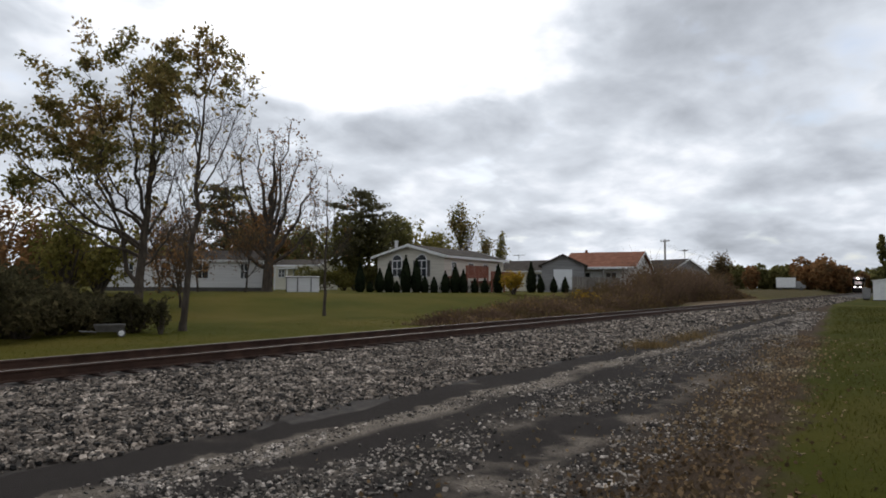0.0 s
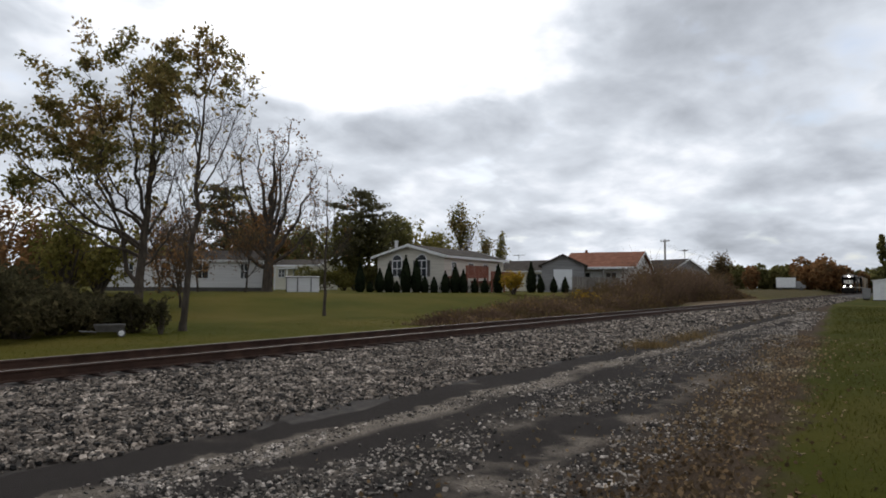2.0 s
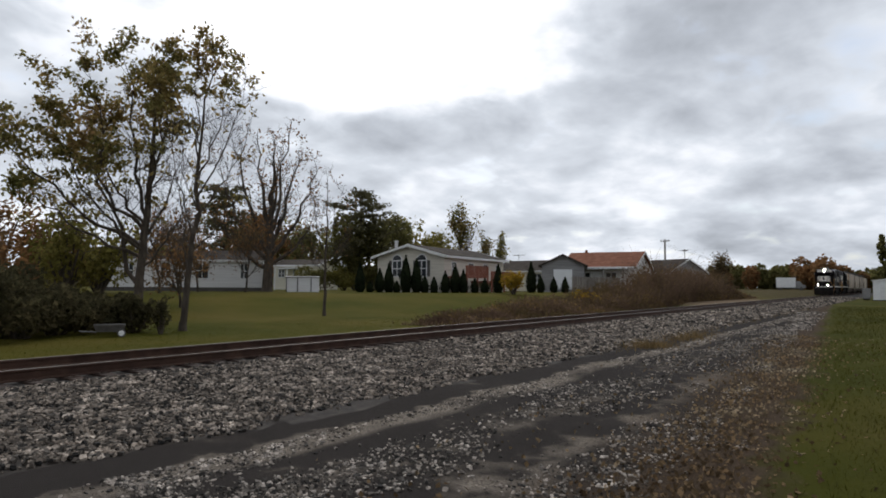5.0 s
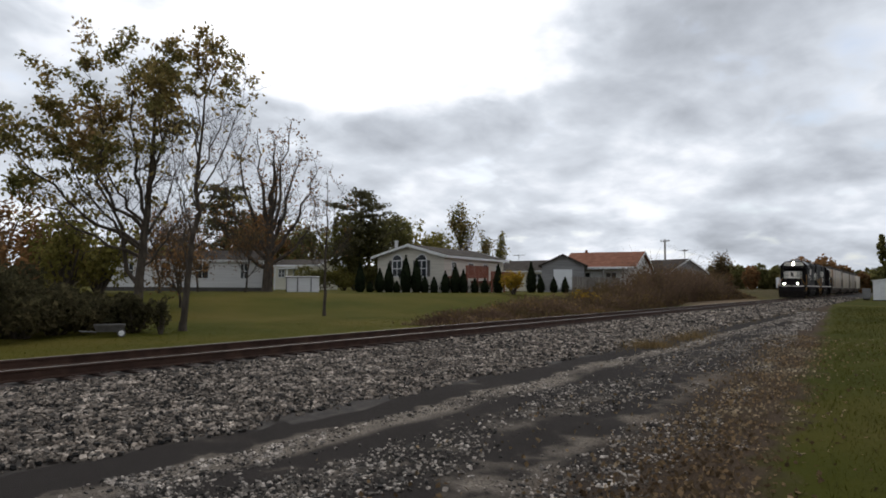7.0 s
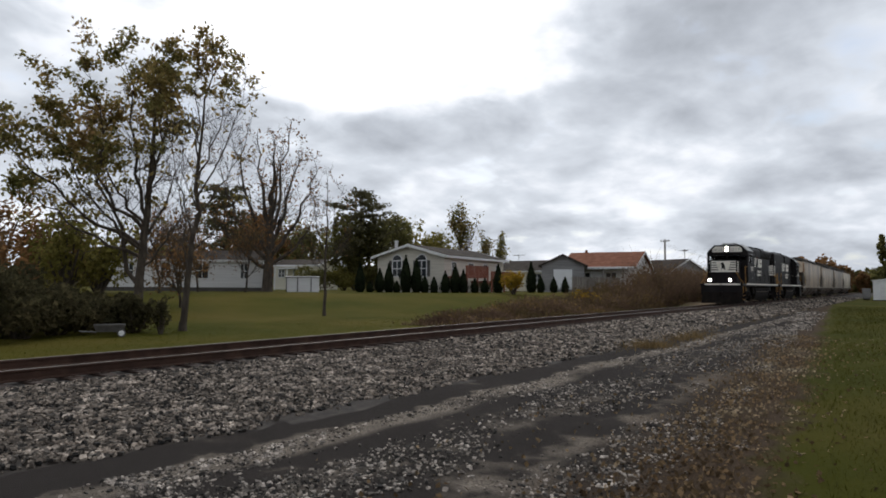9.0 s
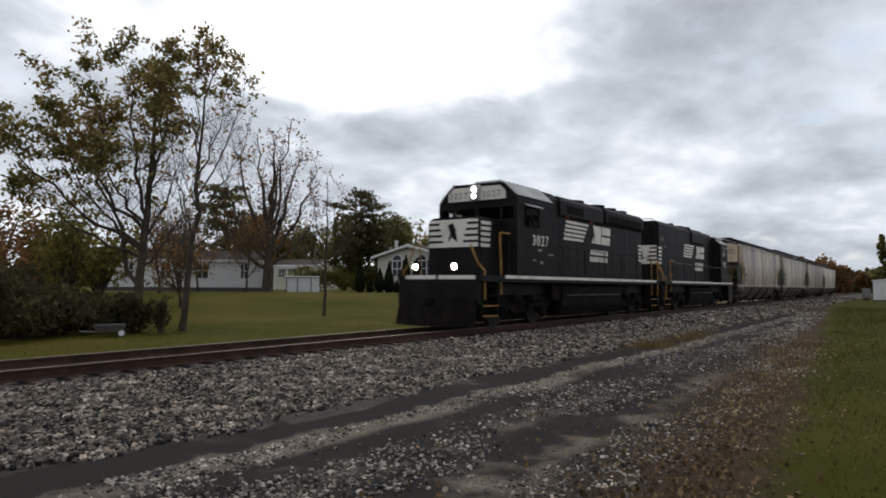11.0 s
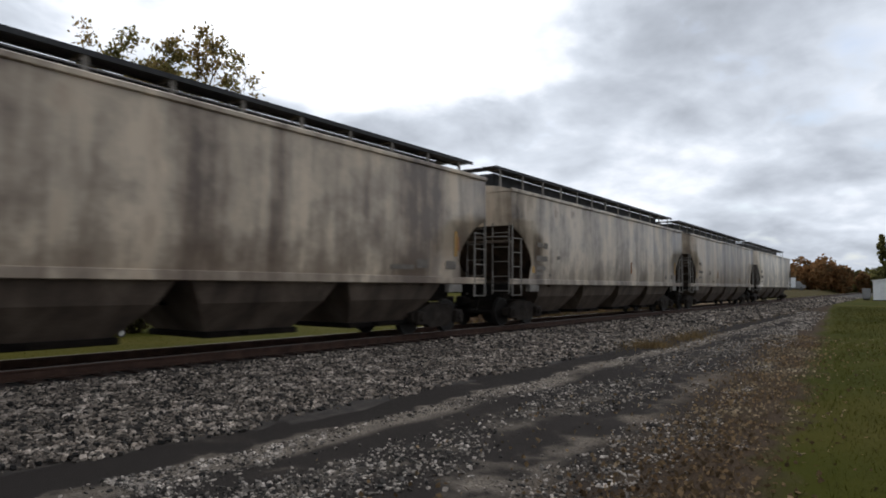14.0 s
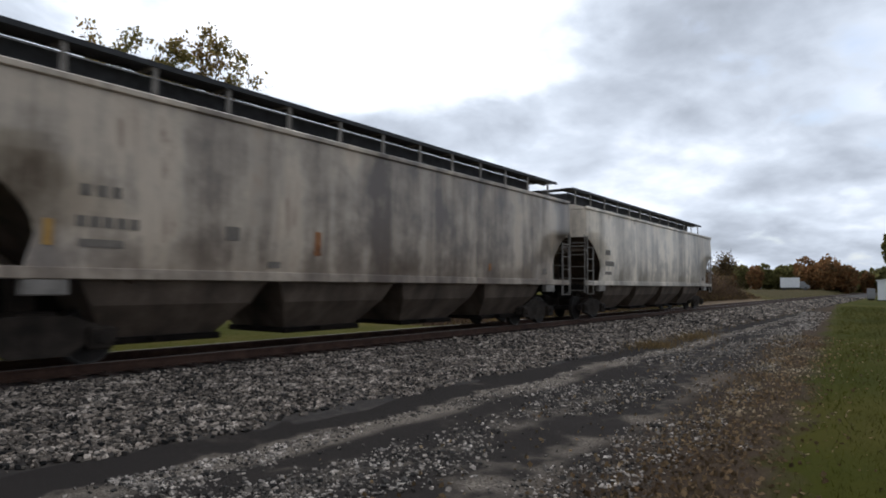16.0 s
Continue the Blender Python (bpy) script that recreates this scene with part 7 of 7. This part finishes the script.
            prism(bm, [(x - 0.06, top + 0.02), (x + 0.06, top + 0.02), (x + 0.045, zr), (x - 0.045, zr)], min(side * 0.94, side * 0.97), max(side * 0.94, side * 0.97), "y")
            box(bm, x - 0.02, x + 0.02, min(side * 0.5, side * 0.96), max(side * 0.5, side * 0.96), zr - 0.05, zr)
            part("walk_bracket", bm, M_LADDER, rb)
    for a, s in ((0.0, 1), (L, -1)):
        bm = bmesh.new()
        c, q = sorted((a + s * 0.1, a + s * 0.65))
        box(bm, c, q, -1.0, 1.0, zr + 0.002, zr + 0.03)
        part("end_walk", bm, M_GRATE, e)
    # lettering and reflectors as bars
    for x, z, w, h, kind in marks:
        bm = bmesh.new()
        y = side_y(min(z, 4.2))
        slab(bm, [(x, z), (x + w, z), (x + w, z + h), (x, z + h)], y - 0.008, 0.008)
        part("marking_bar", bm, {"y": M_YELLOW, "r": M_RED, "o": M_POST}.get(kind, M_MARK), e,
             {"y": "yellow reflector strip", "r": "faded red stencil bar", "o": "orange rust-coloured patch"}.get(kind, "faded dark lettering bar"))
    if rusty:
        for y, z, w in ((-1.35, 4.12, 0.5), (-1.3, 4.0, 0.35), (-1.4, 3.86, 0.55)):
            bm = bmesh.new()
            box(bm, -0.028, -0.018, y, y + w, z, z + 0.05)
            part("marking_bar", bm, M_MARK, e, "faded dark lettering bar")
    truck(1.72, 1.78, 0.457, e, False)
    truck(L - 1.72, 1.78, 0.457, e, False)
    train.append((e, offset))
    return e


lead_locomotive()
trailing_locomotive()
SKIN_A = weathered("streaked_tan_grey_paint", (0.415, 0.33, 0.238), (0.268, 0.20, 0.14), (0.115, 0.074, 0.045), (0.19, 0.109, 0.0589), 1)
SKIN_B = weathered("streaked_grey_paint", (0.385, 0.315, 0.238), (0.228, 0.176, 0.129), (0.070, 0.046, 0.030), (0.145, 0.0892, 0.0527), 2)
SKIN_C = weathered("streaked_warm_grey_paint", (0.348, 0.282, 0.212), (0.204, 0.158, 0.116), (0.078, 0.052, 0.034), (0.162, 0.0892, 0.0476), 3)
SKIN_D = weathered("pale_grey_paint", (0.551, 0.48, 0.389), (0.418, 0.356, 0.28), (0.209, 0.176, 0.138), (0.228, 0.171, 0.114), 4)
hopper_car(36.296, 19.66, 4.46, SKIN_A, "streaked tan-grey covered hopper car with a rusty corner post", [
    (1.0, 3.72, 0.75, 0.07, "r"), (1.05, 3.58, 0.6, 0.05, "r"), (1.0, 3.46, 0.7, 0.07, "r"), (1.1, 3.12, 1.2, 0.06, "r"), (1.62, 1.9, 0.16, 0.8, "y"),
    (2.0, 2.65, 0.14, 0.16, ""), (2.22, 2.65, 0.14, 0.16, ""), (2.44, 2.65, 0.14, 0.16, ""), (1.95, 2.2, 0.16, 0.17, ""), (2.16, 2.2, 0.16, 0.17, ""), (2.37, 2.2, 0.16, 0.17, ""), (2.58, 2.2, 0.16, 0.17, ""), (2.79, 2.2, 0.16, 0.17, ""), (1.95, 1.85, 1.0, 0.12, ""), (1.95, 1.66, 0.6, 0.1, ""),
    (17.6, 1.75, 0.5, 0.35, ""), (16.3, 1.75, 0.5, 0.3, ""), (15.3, 1.7, 0.9, 0.12, ""), (18.0, 2.1, 0.13, 0.7, "y"), (18.12, 2.25, 0.1, 0.4, "o")], True, 0.56)
L2 = 36.296 + 19.664 + 1.549
hopper_car(L2, 19.45, 4.36, SKIN_B, "streaked grey covered hopper car with dirty lower sides", [
    (1.42, 1.75, 0.2, 0.85, "y"), (17.85, 1.95, 0.18, 0.8, "y"), (1.75, 2.62, 0.42, 0.16, ""), (2.25, 2.58, 0.28, 0.2, ""), (1.7, 2.15, 0.85, 0.18, ""), (1.75, 1.85, 0.65, 0.14, ""),
    (1.75, 1.68, 0.4, 0.1, ""), (3.3, 2.25, 0.25, 0.12, ""), (2.75, 1.62, 0.14, 0.12, ""), (11.0, 1.9, 0.16, 0.6, "o"), (16.2, 1.7, 0.35, 0.2, ""), (17.2, 1.72, 0.4, 0.22, "")])
hopper_car(L2 + 21.003, 19.45, 4.36, SKIN_C, "streaked warm grey covered hopper car with orange rust patches", [
    (1.5, 1.85, 0.14, 0.6, "y"), (2.0, 2.62, 0.15, 0.18, ""), (2.25, 2.62, 0.15, 0.18, ""), (2.5, 2.62, 0.13, 0.18, ""), (1.95, 2.15, 0.15, 0.17, ""), (2.16, 2.15, 0.15, 0.17, ""), (2.37, 2.15, 0.15, 0.17, ""), (2.58, 2.15, 0.15, 0.17, ""), (2.79, 2.15, 0.15, 0.17, ""), (2.0, 1.85, 0.7, 0.12, ""), (4.6, 2.1, 0.3, 0.25, ""),
    (5.6, 1.62, 0.3, 0.12, ""), (6.8, 1.9, 0.18, 0.5, "o"), (13.8, 1.75, 0.12, 0.35, "o"), (17.3, 1.7, 0.3, 0.2, "")])
hopper_car(L2 + 2 * 21.003, 19.45, 4.36, SKIN_D, "pale grey covered hopper car at the end of the train", [
    (1.9, 2.6, 0.5, 0.2, ""), (1.9, 2.15, 0.95, 0.2, ""), (1.9, 1.8, 0.7, 0.12, ""), (17.2, 1.7, 0.4, 0.2, "")])


def front(t):
    """Where the lead locomotive's front deck edge stands along the track at t seconds."""
    return -2.227 - 18.684 * (t - 12) + 0.0855 * (t - 12) ** 2


def motions():
    for thing, offset in train:
        walk(thing, [(i * 0.5, pose(front(i * 0.5) + offset, TRACK_Y, RAIL_TOP)) for i in range(33)])
    for wheel, x, r in spun:
        walk(wheel, [(i / 30, Matrix.Translation((x, 0, r)) @ Matrix.Rotation((front(i / 30) - front(0)) / r, 4, "Y")) for i in range(481)])


motions()
